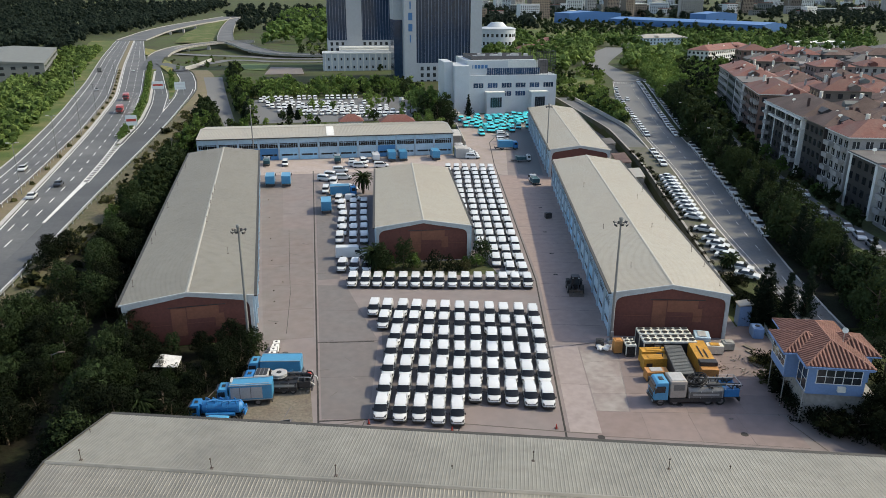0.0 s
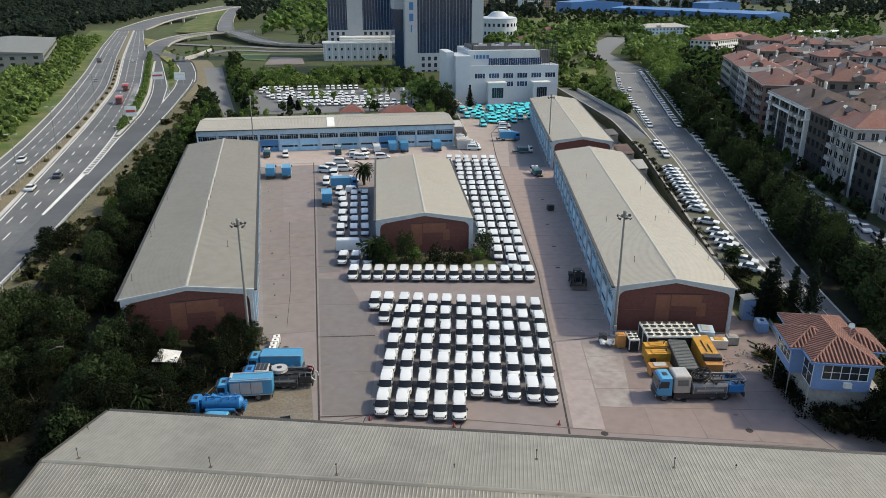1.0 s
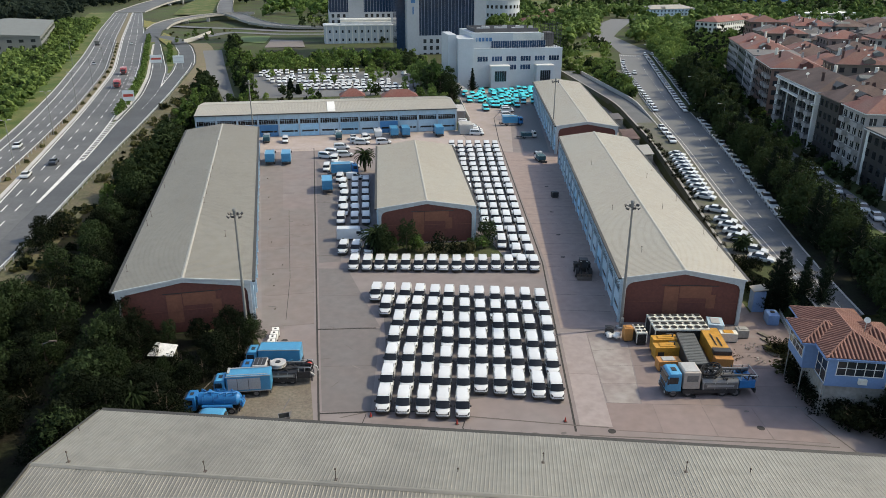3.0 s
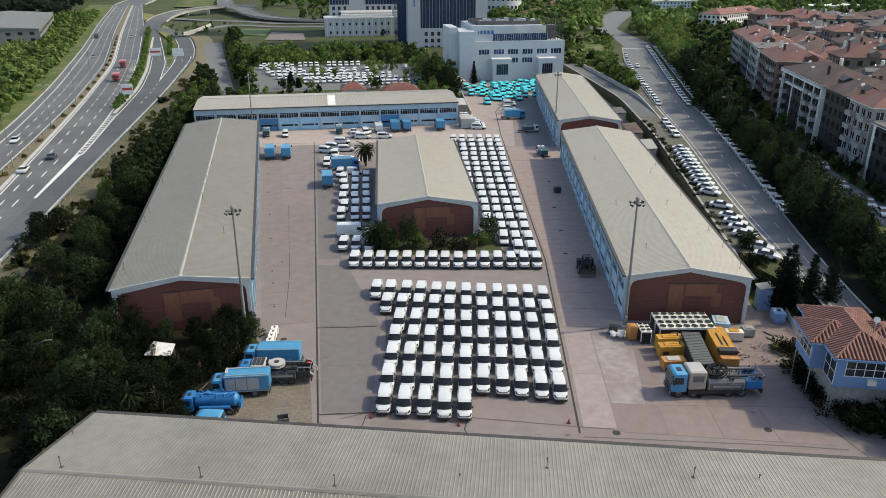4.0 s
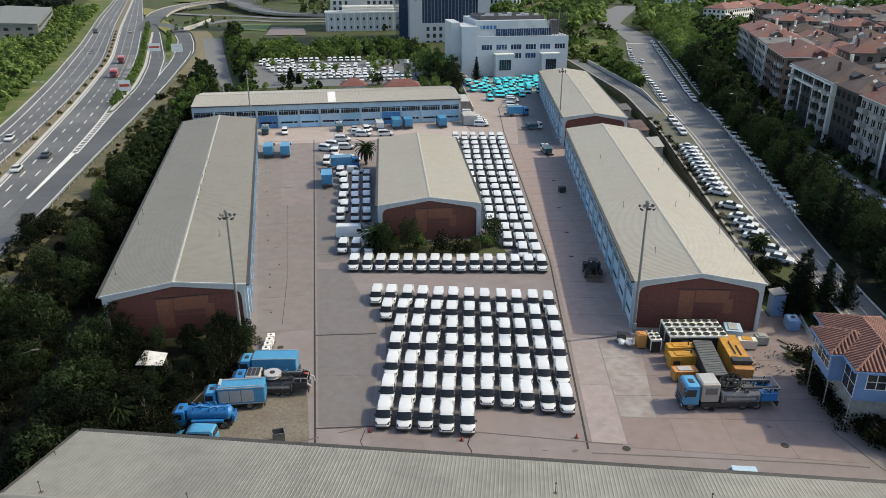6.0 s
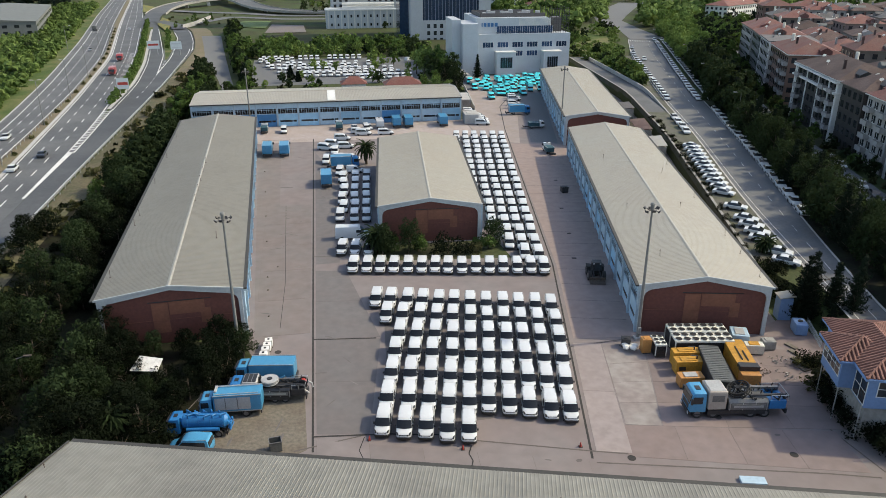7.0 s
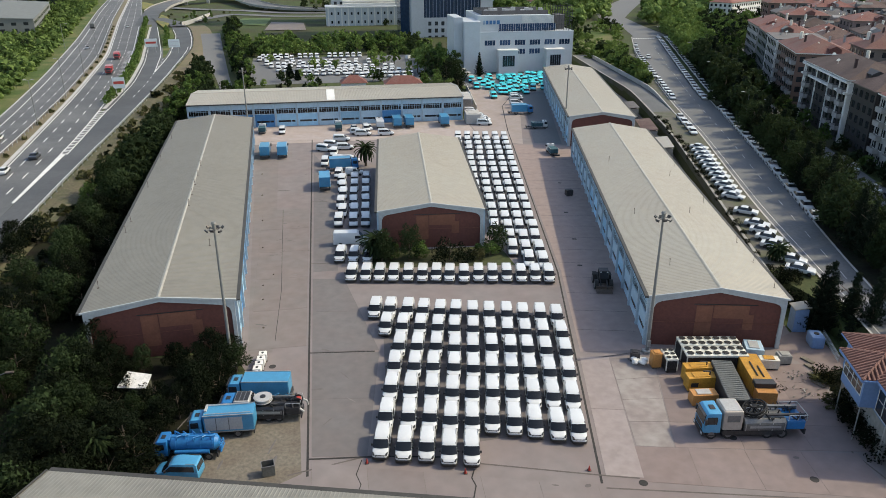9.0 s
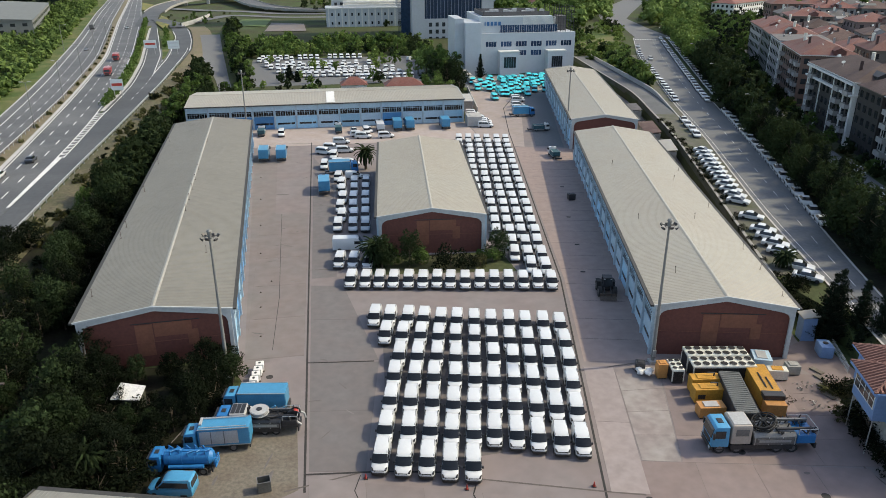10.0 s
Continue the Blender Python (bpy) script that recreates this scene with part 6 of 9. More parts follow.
# ---------------------------------------------------------------- machines before the east hangar
def fan_unit(m, nx, ny, w, d, h, label):
    t = thing("cooling_unit", m, label, "cooling unit", "discarded cooling units")
    part("casing", Shape().box(-w / 2, w / 2, -d / 2, d / 2, h - 0.28, h), M_UNIT, t, bevel=0.03)
    part("coil_block", Shape().box(-w / 2 + 0.06, w / 2 - 0.06, -d / 2 + 0.06, d / 2 - 0.06, 0.35, h - 0.28), M_PLASTIC, t)
    for x in (-w / 2, w / 2 - 0.12):
        for y in (-d / 2, d / 2 - 0.12):
            part("corner_post", Shape().box(x, x + 0.12, y, y + 0.12, 0.35, h - 0.28), M_UNIT, t)
    part("base_frame", Shape().box(-w / 2 + 0.1, w / 2 - 0.1, -d / 2 + 0.1, d / 2 - 0.1, 0, 0.35), M_DARKSTEEL, t)
    r = min(w / nx, d / ny) * 0.40
    ring = Shape().tube((0, 0, 0), (0, 0, 0.1), r * 1.12, r * 1.05, 20).mesh("fan_collar", M_UNIT)
    hole = Shape().tube((0, 0, 0.09), (0, 0, 0.115), r, r, 20).mesh("fan_grille", M_PLASTIC)
    star = [(r * k * math.cos(radians(45 + 90 * i + a)), r * k * math.sin(radians(45 + 90 * i + a))) for i in range(4) for k, a in ((0.22, -35), (0.92, -9), (0.92, 9), (0.22, 35))]
    blade = Shape().prism(star, 0.12, 0.14).mesh("fan_blades", M_DARKSTEEL)
    for i in range(nx):
        for j in range(ny):
            c = placed("fan_collar", ring, t, pose(-w / 2 + (i + 0.5) * w / nx, -d / 2 + (j + 0.5) * d / ny, h))
            placed("fan_grille", hole, c, Matrix())
            placed("fan_blades", blade, c, Matrix())
    fins = Shape()
    for i in range(12):
        x = -w / 2 + 0.2 + (w - 0.4) * i / 11
        fins.box(x - 0.03, x + 0.03, -d / 2 - 0.02, -d / 2 + 0.01, 0.6, h - 0.25)
    part("fin_panel", fins, M_DARKSTEEL, t)
    return t


fan_unit(pose(51.1, -9.5, 0, 0, 0, -9), 7, 2, 7.7, 2.3, 2.5, "long cream cooling unit with two rows of fans")
fan_unit(pose(50.7, -11.95, 0, 0, 0, -9), 7, 2, 7.7, 2.3, 2.45, "long cream cooling unit with two rows of fans")
fan_unit(pose(45.1, -11.0, 0, 0, 0, -8), 2, 3, 1.5, 2.6, 2.0, "small cream cooling unit with six fans")


def crate(name, m, w, d, h, material, label, category, lid=None, ribs=True):
    t = thing(name, m, label, category)
    part("body", Shape().box(-w / 2, w / 2, -d / 2, d / 2, 0.15, h), material, t, bevel=0.04)
    part("skid", Shape().box(-w / 2 + 0.1, w / 2 - 0.1, -d / 2 + 0.05, -d / 2 + 0.25, 0, 0.15).box(-w / 2 + 0.1, w / 2 - 0.1, d / 2 - 0.25, d / 2 - 0.05, 0, 0.15), M_DARKSTEEL, t)
    if ribs:
        part("grille", Shape().box(-w * 0.4, -w * 0.15, -d / 2 - 0.02, -d / 2 + 0.02, h * 0.35, h * 0.65), M_PLASTIC, t)
    part("lid", Shape().box(-w * 0.3, w * 0.25, -d * 0.35, d * 0.35, h, h + 0.1), lid or material, t, bevel=0.02)
    if ribs:
        part("pipe", Shape().tube((w * 0.3, 0, h), (w * 0.3, 0, h + 0.5), 0.09, 0.09, 8).tube((w * 0.3, 0, h + 0.45), (w * 0.05, 0, h + 0.5), 0.09, 0.09, 8), M_DARKSTEEL, t)
    return t


crate("generator", pose(47.3, -14.2, 0, 0, 0, -6), 3.5, 1.4, 2.1, M_YELLOW, "yellow diesel generator with exhaust pipe", "generator")
crate("generator", pose(46.8, -16.0, 0, 0, 0, -6), 3.5, 1.5, 1.9, M_YELLOW, "yellow diesel generator standing on skids", "generator")
crate("generator", pose(45.7, -18.9, 0, 0, 0, -6), 3.0, 1.5, 1.5, M_ORANGE, "faded orange generator with a pale lid", "generator", M_SILVER, False)
crate("cabinet", pose(43.6, -10.4, 0, 0, 0, -5), 1.2, 1.2, 2.1, M_ORANGE, "faded orange steel cabinet", "cabinet", None, False)
crate("machine_box", pose(56.8, -10.6, 0, 0, 0, -20), 2.2, 2.6, 2.0, M_BLUE_L, "pale blue machine box beside the hangar", "machine box", M_SILVER, False)
crate("machine_box", pose(57.6, -13.0, 0, 0, 0, -15), 2.4, 1.3, 1.4, M_UNIT, "cream machine box with a yellow rail", "machine box", M_YELLOW, False)
crate("machine_box", pose(60.2, -12.2, 0, 0, 0, -10), 1.6, 1.4, 1.3, M_WALLGREY, "grey scrap machine box", "machine box", None, False)
crate("waste_bin", pose(41.6, -8.6, 0, 0, 0, -20), 1.2, 1.1, 1.3, M_DARKSTEEL, "dark steel waste bin beside the hangar", "waste bin", M_DARKSTEEL, False)
t = thing("waste_bin", pose(-3.9, -23.4, 0, 0, 0, 8), "open grey steel waste bin on the paving", "waste bin")
for x, y, w, d in ((-0.62, 0, 0.05, 1.0), (0.62, 0, 0.05, 1.0), (0, -0.5, 1.2, 0.05), (0, 0.5, 1.2, 0.05)):
    part("side", Shape().box(x - w / 2, x + w / 2, y - d / 2, y + d / 2, 0.08, 1.25), M_GREYBOX, t)
part("bottom", Shape().box(-0.6, 0.6, -0.48, 0.48, 0.08, 0.14), M_DARKSTEEL, t)
part("rubbish", Shape().box(-0.58, 0.58, -0.46, 0.46, 0.14, 0.45), M_SHADE_LITTER, t, "dark rubbish at the bottom", bevel=0.1)
part("rim", Shape().box(-0.68, -0.6, -0.55, 0.55, 1.2, 1.3).box(0.6, 0.68, -0.55, 0.55, 1.2, 1.3).box(-0.6, 0.6, -0.55, -0.47, 1.2, 1.3).box(-0.6, 0.6, 0.47, 0.55, 1.2, 1.3), M_TRUCKGREY, t)
for x in (-0.5, 0.5):
    part("foot", Shape().box(x - 0.08, x + 0.08, -0.4, 0.4, 0, 0.08), M_DARKSTEEL, t)
crate("waste_bin", pose(54.4, 57.2, 0, 0, 0, 5), 1.5, 1.1, 1.3, M_DARKSTEEL, "dark waste bin at the hangar wall", "waste bin", M_DARKSTEEL, False)

# dark container with a ribbed roof
t = thing("container", pose(49.2, -18.2, 0, 0, 0, -15), "long dark grey container with a ribbed roof", "container")
part("body", Shape().box(-1.22, 1.22, -4.3, 4.0, 0.15, 2.5), M_GREYBOX, t, bevel=0.03)
ribs = Shape()
for i in range(20):
    ribs.box(-1.15, 1.15, -4.15 + i * 0.42, -3.97 + i * 0.42, 2.5, 2.55)
part("roof_rib", ribs, M_GREYBOX, t)
part("door", Shape().box(-1.1, 1.1, -4.36, -4.3, 0.3, 2.4), M_DARKSTEEL, t)
part("side_wall", Shape().box(-1.26, -1.22, -4.2, 3.9, 0.4, 2.35), M_DARKSTEEL, t)
# yellow machine with a dark hood
t = thing("compressor", pose(53.6, -16.4, 0, 0, 0, -13), "long yellow machine housing with a dark hood", "machine")
part("housing", Shape().box(-1.2, 1.2, -3.2, 3.6, 0.4, 2.3), M_YELLOW, t, bevel=0.05)
part("front_box", Shape().box(-1.15, 1.15, -4.6, -3.2, 0.4, 1.9), M_ORANGE, t, bevel=0.05)
part("hood", Shape().box(-1.2, 1.2, -3.6, -2.5, 1.9, 2.5), M_DARKSTEEL, t, bevel=0.05)
part("rail", Shape().box(-0.35, -0.22, -1.6, 1.6, 2.3, 2.42).box(0.3, 0.43, -1.8, 0.6, 2.3, 2.42), M_DARKSTEEL, t)
part("skid", Shape().box(-1.0, -0.7, -4.4, 3.4, 0, 0.4).box(0.7, 1.0, -4.4, 3.4, 0, 0.4), M_DARKSTEEL, t)
# heap of white sacks
heap = thing("sack_heap", pose(41.9, -9.6, 0), "heap of crumpled white sacks beside the hangar", "sacks")
for i in range(7):
    a, r = i * 2.4, rng.uniform(0.3, 0.9)
    bm = bmesh.new()
    bmesh.ops.create_icosphere(bm, subdivisions=2, radius=0.45)
    for v in bm.verts:
        v.co = v.co * rng.uniform(0.85, 1.15)
        v.co.z *= 0.75
    me = bpy.data.meshes.new("sack")
    bm.to_mesh(me)
    bm.free()
    me.materials.append(M_TARP)
    placed("sack", me, heap, pose(r * math.cos(a), r * math.sin(a), 0.33 + 0.2 * (i % 3), 0, 0, 50 * i))
# small white bins in a row under the trees
BIN = thing("tank_crate", pose(-6.6, -6.0, 0), "white plastic tank crate in a row", "tank crate", "white tank crates under the trees")
part("tank", Shape().box(-0.5, 0.5, -0.5, 0.5, 0.12, 1.05), M_TARP, BIN, bevel=0.06)
part("pallet", Shape().box(-0.55, 0.55, -0.55, 0.55, 0, 0.12), M_RUST, BIN)
part("cap", Shape().tube((0, 0, 1.05), (0, 0, 1.12), 0.16, 0.16, 10), M_PLASTIC, BIN)
for i in range(1, 5):
    copy_thing(BIN, pose(-6.5 + 0.16 * i, -5.3 + 1.15 * i, 0, 0, 0, jit(4)))
BIN.matrix_basis = pose(-6.6, -5.4, 0, 0, 0, 3)
# scrap and stones on the ground
for x, y, s0 in ((52.5, -13.5, 1), (60.0, -15.6, 2), (56.8, -17.8, 3), (58.8, -19.2, 4)):
    r2 = random.Random(s0)
    heap = Shape()
    for i in range(22):
        heap.turned_box(pose(r2.gauss(0, 0.9), r2.gauss(0, 0.6), 0.1 + 0.1 * r2.random(), r2.uniform(0, 50), r2.uniform(0, 50), r2.uniform(0, 180)), r2.uniform(0.08, 0.35), r2.uniform(0.05, 0.16), r2.uniform(0.04, 0.12))
    single("scrap_heap", heap, M_RUST if s0 % 2 else M_WALLGREY, "low heap of rusty scrap and rubble", "scrap", kind="stuff", m=pose(x, y, 0.0))
# wall pieces and fence at the east gate
tank = thing("water_tank", pose(67.0, -8.8, 0, 0, 0, -16), "pale blue plastic water tank with a lid", "water tank")
part("body", Shape().box(-0.85, 0.85, -1.2, 1.2, 0, 1.7), M_HOUSEBLUE, tank, bevel=0.3, smooth=True)
part("lid", Shape().tube((0, 0, 1.7), (0, 0, 1.8), 0.35, 0.32, 14), M_PLASTIC, tank)
fence = thing("garden_fence", Matrix(), "low weathered picket fence beside the house", "fence")
picket = Shape().box(-0.05, 0.05, -0.03, 0.03, 0, 1.1).mesh("picket", M_FRAME)
fa, fb = Vector((69.6, -6.8, 0)), Vector((67.2, -13.4, 0))
for i in range(22):
    p = fa.lerp(fb, i / 21)
    placed("picket", picket, fence, pose(p.x, p.y, 0, 0, 0, 60))
for z in (0.3, 0.85):
    part("rail", Shape().tube(fa + Vector((0, 0, z)), fb + Vector((0, 0, z)), 0.04, 0.04, 4), M_FRAME, fence)
for i, (x, y, rz) in enumerate(((63.6, -12.4, 20), (63.0, -14.0, 16), (62.2, -15.9, 22), (61.6, -17.6, 14))):
    single("kerb_stone", Shape().box(-0.35, 0.35, -0.85, 0.85, 0, 0.2), M_SANDY, "broken sandy kerb stone in the yard", "kerb stone", "broken kerb stones", m=pose(x, y, 0.012, 0, 0, rz), bevel=0.04)
# traffic cones at the end of the front row
CONE = thing("traffic_cone", pose(6.1, -23.4, 0.01), "small orange traffic cone on the paving", "traffic cone", "cones of the front row")
part("cone", Shape().tube((0, 0, 0.03), (0, 0, 0.6), 0.15, 0.04, 10), M_SIGNRED, CONE)
part("foot", Shape().box(-0.2, 0.2, -0.2, 0.2, 0, 0.04), M_PLASTIC, CONE)
for x, y in ((15.9, -26.6), (28.5, -28.2)):
    copy_thing(CONE, pose(x, y, 0.01))
# bollard stubs along the west hangar's door side
STUB = thing("door_stop", pose(-5.9, 26.0, 0), "small dark steel door stop on the paving", "door stop", "door stops along the hangar")
part("block", Shape().prism([(-0.16, 0), (0.16, 0), (0.06, 0.22)], -0.1, 0.1, "y"), M_RUST, STUB)
for y in (8, 17, 22, 38, 52, 68, 84):
    copy_thing(STUB, pose(-7.3 + 1.3 - (y - 2) * 0.067, y, 0, 0, 0, jit(40)))

# ---------------------------------------------------------------- house with tiled hip roofs
def hip_roof(t, x0, x1, y0, y1, z, rise, tiles_across=0.42):
    """A hip roof of rows of clay tiles, a ridge and hip caps."""
    over = 0.55
    x0, x1, y0, y1 = x0 - over, x1 + over, y0 - over, y1 + over
    w, d = x1 - x0, y1 - y0
    k = min(w, d) / 2
    if w >= d:
        r0, r1 = Vector((x0 + k, (y0 + y1) / 2, z + rise)), Vector((x1 - k, (y0 + y1) / 2, z + rise))
    else:
        r0, r1 = Vector(((x0 + x1) / 2, y0 + k, z + rise)), Vector(((x0 + x1) / 2, y1 - k, z + rise))
    c = [Vector(p) for p in ((x0, y0, z), (x1, y0, z), (x1, y1, z), (x0, y1, z))]
    deck = Shape()
    if w >= d:
        faces = [(c[0], c[1], r1, r0), (c[1], c[2], r1, r1), (c[2], c[3], r0, r1), (c[3], c[0], r0, r0)]
    else:
        faces = [(c[0], c[1], r0, r0), (c[1], c[2], r1, r0), (c[2], c[3], r1, r1), (c[3], c[0], r0, r1)]
    low = Vector((0, 0, -0.12))
    for f in faces:
        deck.add([p + low for p in f][: 4 if (f[2] - f[3]).length > 0.01 else 3], [(0, 1, 2, 3) if (f[2] - f[3]).length > 0.01 else (0, 1, 2)])
    deck.add([p + low for p in c], [(3, 2, 1, 0)])
    roof = part("roof", deck, M_TILE_MID, t, "red clay tile roof")
    for a, b, e, f in faces:
        edge = (b - a)
        across = edge.normalized()
        up = ((e + f) / 2 - (a + b) / 2)
        up = (up - across * up.dot(across))
        count = max(2, int(edge.length / tiles_across))
        for i in range(count):
            s0 = (i + 0.5) / count * edge.length
            reach = min(1.0, (s0 / max((f - a).dot(across), 0.01)) if (f - a).dot(across) > 0.01 else 1.0, ((edge.length - s0) / max((b - e).dot(across), 0.01)) if (b - e).dot(across) > 0.01 else 1.0)
            if reach > 0.05:
                p = a + across * s0
                q = p + up * reach
                part("tile_course", Shape().tube(p, q, 0.17, 0.17, 6), M_TILE, roof)
    caps = Shape()
    for p, q in ((c[0], r0), (c[1], r1 if w >= d else r0), (c[2], r1), (c[3], r0 if w >= d else r1), (r0, r1)):
        if (p - q).length > 0.05:
            caps.tube(p, q, 0.14, 0.14, 6)
    part("ridge_tile", caps, M_TILE, roof, "red ridge tiles")
    fas = Shape()
    for p, q in zip(c, c[1:] + c[:1]):
        d2 = (q - p).normalized()
        fas.tube(p + Vector((0, 0, -0.1)), q + Vector((0, 0, -0.1)), 0.1, 0.1, 4)
    part("fascia", fas, M_HOUSEBLUE, roof)


def window_row(t, x0, x1, y, z0, z1, panes, turn, at):
    """A band of panes with white bars, in a wall that faces -y before it is turned."""
    w = part("window", Shape().box(x0, x1, y - 0.03, y + 0.02, z0, z1), M_GLASS, t)
    w.matrix_basis = at @ turn
    bars = Shape().box(x0 - 0.08, x1 + 0.08, y - 0.07, y, z0 - 0.08, z0).box(x0 - 0.08, x1 + 0.08, y - 0.07, y, z1, z1 + 0.08).box(x0, x1, y - 0.06, y, (z0 + z1) / 2 - 0.03, (z0 + z1) / 2 + 0.03)
    for i in range(panes + 1):
        x = x0 + (x1 - x0) * i / panes
        bars.box(x - 0.04, x + 0.04, y - 0.06, y, z0, z1)
    part("window_frame", bars, M_WHITEWALL, w)


house = thing("house", pose(64.1, -26.7, 0, 0, 0, -17), "pale blue house with red clay tile hip roofs", "house")
part("wall", Shape().box(-3.75, 2.9, -6.45, 6.0, 4.0, 7.98), M_HOUSEBLUE, house, bevel=0.02)
part("wall", Shape().box(-5.3, -3.7, -3.05, 2.35, 4.3, 7.96), M_HOUSEBLUE, house, bevel=0.02)
part("wall", Shape().box(2.9, 4.9, -2.8, 2.4, 4.0, 7.9), M_HOUSEBLUE, house, bevel=0.02)
part("plinth", Shape().box(-3.4, 4.6, -6.1, 5.7, 0, 4.0), M_WALLGREY, house)
hip_roof(house, -3.85, 2.95, -6.55, 6.05, 8.0, 1.72, 0.46)
hip_roof(house, -5.35, 0.2, -3.1, 2.35, 7.98, 1.42, 0.46)
hip_roof(house, 0.6, 5.0, -2.9, 2.5, 7.96, 1.3, 0.46)
window_row(house, -2.45, 2.35, 0, 5.55, 7.3, 4, pose(0, 0, 0, 0, 0, -90), pose(-5.3, -0.35, 0))
window_row(house, -2.75, 2.4, 0, 5.55, 7.35, 5, Matrix(), pose(0, -6.45, 0))
window_row(house, -1.5, 1.5, 0, 4.3, 7.2, 2, pose(0, 0, 0, 0, 0, -90), pose(-3.75, -4.8, 0))
part("eave_board", Shape().box(-4.35, 3.45, -7.05, -6.95, 7.62, 7.95).box(-4.4, -4.3, -7.05, -3.7, 7.62, 7.95), M_HOUSEBLUE, house)
part("eave_board", Shape().box(-5.9, -5.8, -3.62, 2.9, 7.62, 7.93).box(-5.9, -4.3, -3.66, -3.56, 7.62, 7.93), M_HOUSEBLUE, house)
for x, y in ((-5.1, -2.9), (-5.1, 2.2), (-3.9, -6.3)):
    part("post", Shape().tube((x, y, 0), (x, y, 4.3), 0.07, 0.07, 8), M_STEEL, house)
dish = part("dish", Shape().tube((0, 0, 0), (0, -0.1, 0.0), 0.1, 0.36, 16).tube((0, 0, 0), (0, 0.3, -0.5), 0.03, 0.03, 6), M_UNIT, house, "white satellite dish")
dish.matrix_basis = pose(1.5, -1.9, 10.6, -30, 0, -30)
part("dish_pole", Shape().tube((1.5, -1.8, 8.5), (1.5, -1.8, 10.5), 0.05, 0.05, 8), M_STEEL, house)
part("air_conditioner", Shape().box(-0.2, 0.7, -6.85, -6.45, 4.6, 5.25), M_UNIT, house, bevel=0.02)

# pale blue sheet lying by the front hangar
single("metal_sheet", Shape().box(-1.25, 1.25, -0.55, 0.55, 0, 0.35), M_BLUE_L, "pale blue sheet-metal cover lying on the paving", "metal sheet", m=pose(43.7, -36.5, 0.01, 0, 0, -14), bevel=0.03)

# ---------------------------------------------------------------- office blocks
def punched(t, wins, me_w, me_h, depth=0.08, material=None, sills=False, joined=False):
    """Windows at (x, y, z, turn) under t, sharing one pane and one frame mesh."""
    pane = Shape().box(-me_w / 2, me_w / 2, -depth, 0.02, 0, me_h).mesh("window", material or M_GLASS)
    fr = Shape().box(-me_w / 2 - 0.1, me_w / 2 + 0.1, -depth - 0.06, 0, -0.12, 0).box(-0.05, 0.05, -depth - 0.04, 0, 0, me_h).mesh("window_sill", M_WHITEWALL)
    if joined:
        s = Shape()
        for x, y, z, turn in wins:
            s.turned_box(pose(x, y, z + me_h / 2, 0, 0, turn), me_w, 2 * depth, me_h)
        tagged(part("window", s, material or M_GLASS, t), kind="stuff")
        return
    for x, y, z, turn in wins:
        w = placed("window", pane, t, pose(x, y, z, 0, 0, turn))
        if sills:
            placed("window_sill", fr, w, Matrix())


office = thing("office_building", pose(0, 0, 0), "pale grey office block with ribbon windows", "office building")
part("wall", Shape().box(67.8, 108, 217, 246, 0, 16.3), M_OFFICE, office, bevel=0.05)
part("wall", Shape().box(67.8, 98.5, 218.5, 246, 16.3, 22.6), M_OFFICE, office, bevel=0.05)
part("stair_tower", Shape().box(61.2, 67.8, 213.5, 232, 0, 20.8), M_OFFICE, office, bevel=0.05)
part("stair_tower", Shape().box(57.5, 61.2, 217.5, 234, 0, 22.2), M_OFFICE, office, bevel=0.05)
for x0, x1 in ((75.5, 83.6), (95.6, 103.2)):
    b = part("entrance_block", Shape().box(x0, x1, 212.8, 217, 0, 9.2), M_OFFICE, office, bevel=0.05)
    part("parapet", Shape().box(x0 - 0.15, x1 + 0.15, 212.65, 217, 9.2, 9.6), M_WHITEWALL, b)
    g2 = part("window", Shape().box(x0 + 1.6, x1 - 1.5, 212.74, 212.82, 3.0, 7.3), M_GLASS, b)
    bars = Shape()
    for i in range(6):
        x = x0 + 1.6 + (x1 - x0 - 3.1) * i / 5
        bars.box(x - 0.06, x + 0.06, 212.68, 212.74, 3.0, 7.3)
    part("mullion", bars, M_MULLION, g2)
ribbon = part("window", Shape().box(76.5, 100.5, 218.40, 218.52, 16.4, 19.3), M_GLASS_BLUE, office)
bars = Shape()
for i in range(25):
    bars.box(76.5 + i - 0.04, 76.5 + i + 0.04, 218.3, 218.4, 16.4, 19.3)
part("mullion", bars, M_WHITEWALL, ribbon)
rail = Shape().box(76.0, 107.8, 217.02, 217.1, 17.2, 17.28).box(76.0, 107.8, 217.02, 217.1, 16.75, 16.8)
for i in range(17):
    rail.box(76 + 1.98 * i - 0.04, 76 + 1.98 * i + 0.04, 217.02, 217.1, 16.3, 17.28)
part("railing", rail, M_DARKSTEEL, office)
panel = Shape()
for i in range(30):
    x = 86.0 + 0.46 * i
    panel.box(x, x + 0.26, 218.36, 218.5, 19.4, 22.4)
part("sun_louvre", panel, M_WHITEWALL, office, "pale vertical louvres")
for i in range(6):
    x = 70.6 + 6.35 * i
    for z, skip in ((11.0, ()), (7.4, (0, 1, 5))):
        if i in skip:
            continue
        w = part("window", Shape().box(x - 0.4, x + 4.2, 216.92, 217.02, z, z + 2.0), M_GLASS_BLUE, office)
        bars = Shape()
        for k in range(5):
            bars.box(x - 0.4 + 1.15 * k - 0.05, x - 0.4 + 1.15 * k + 0.05, 216.86, 216.92, z, z + 2.0)
        part("mullion", bars, M_WHITEWALL, w)
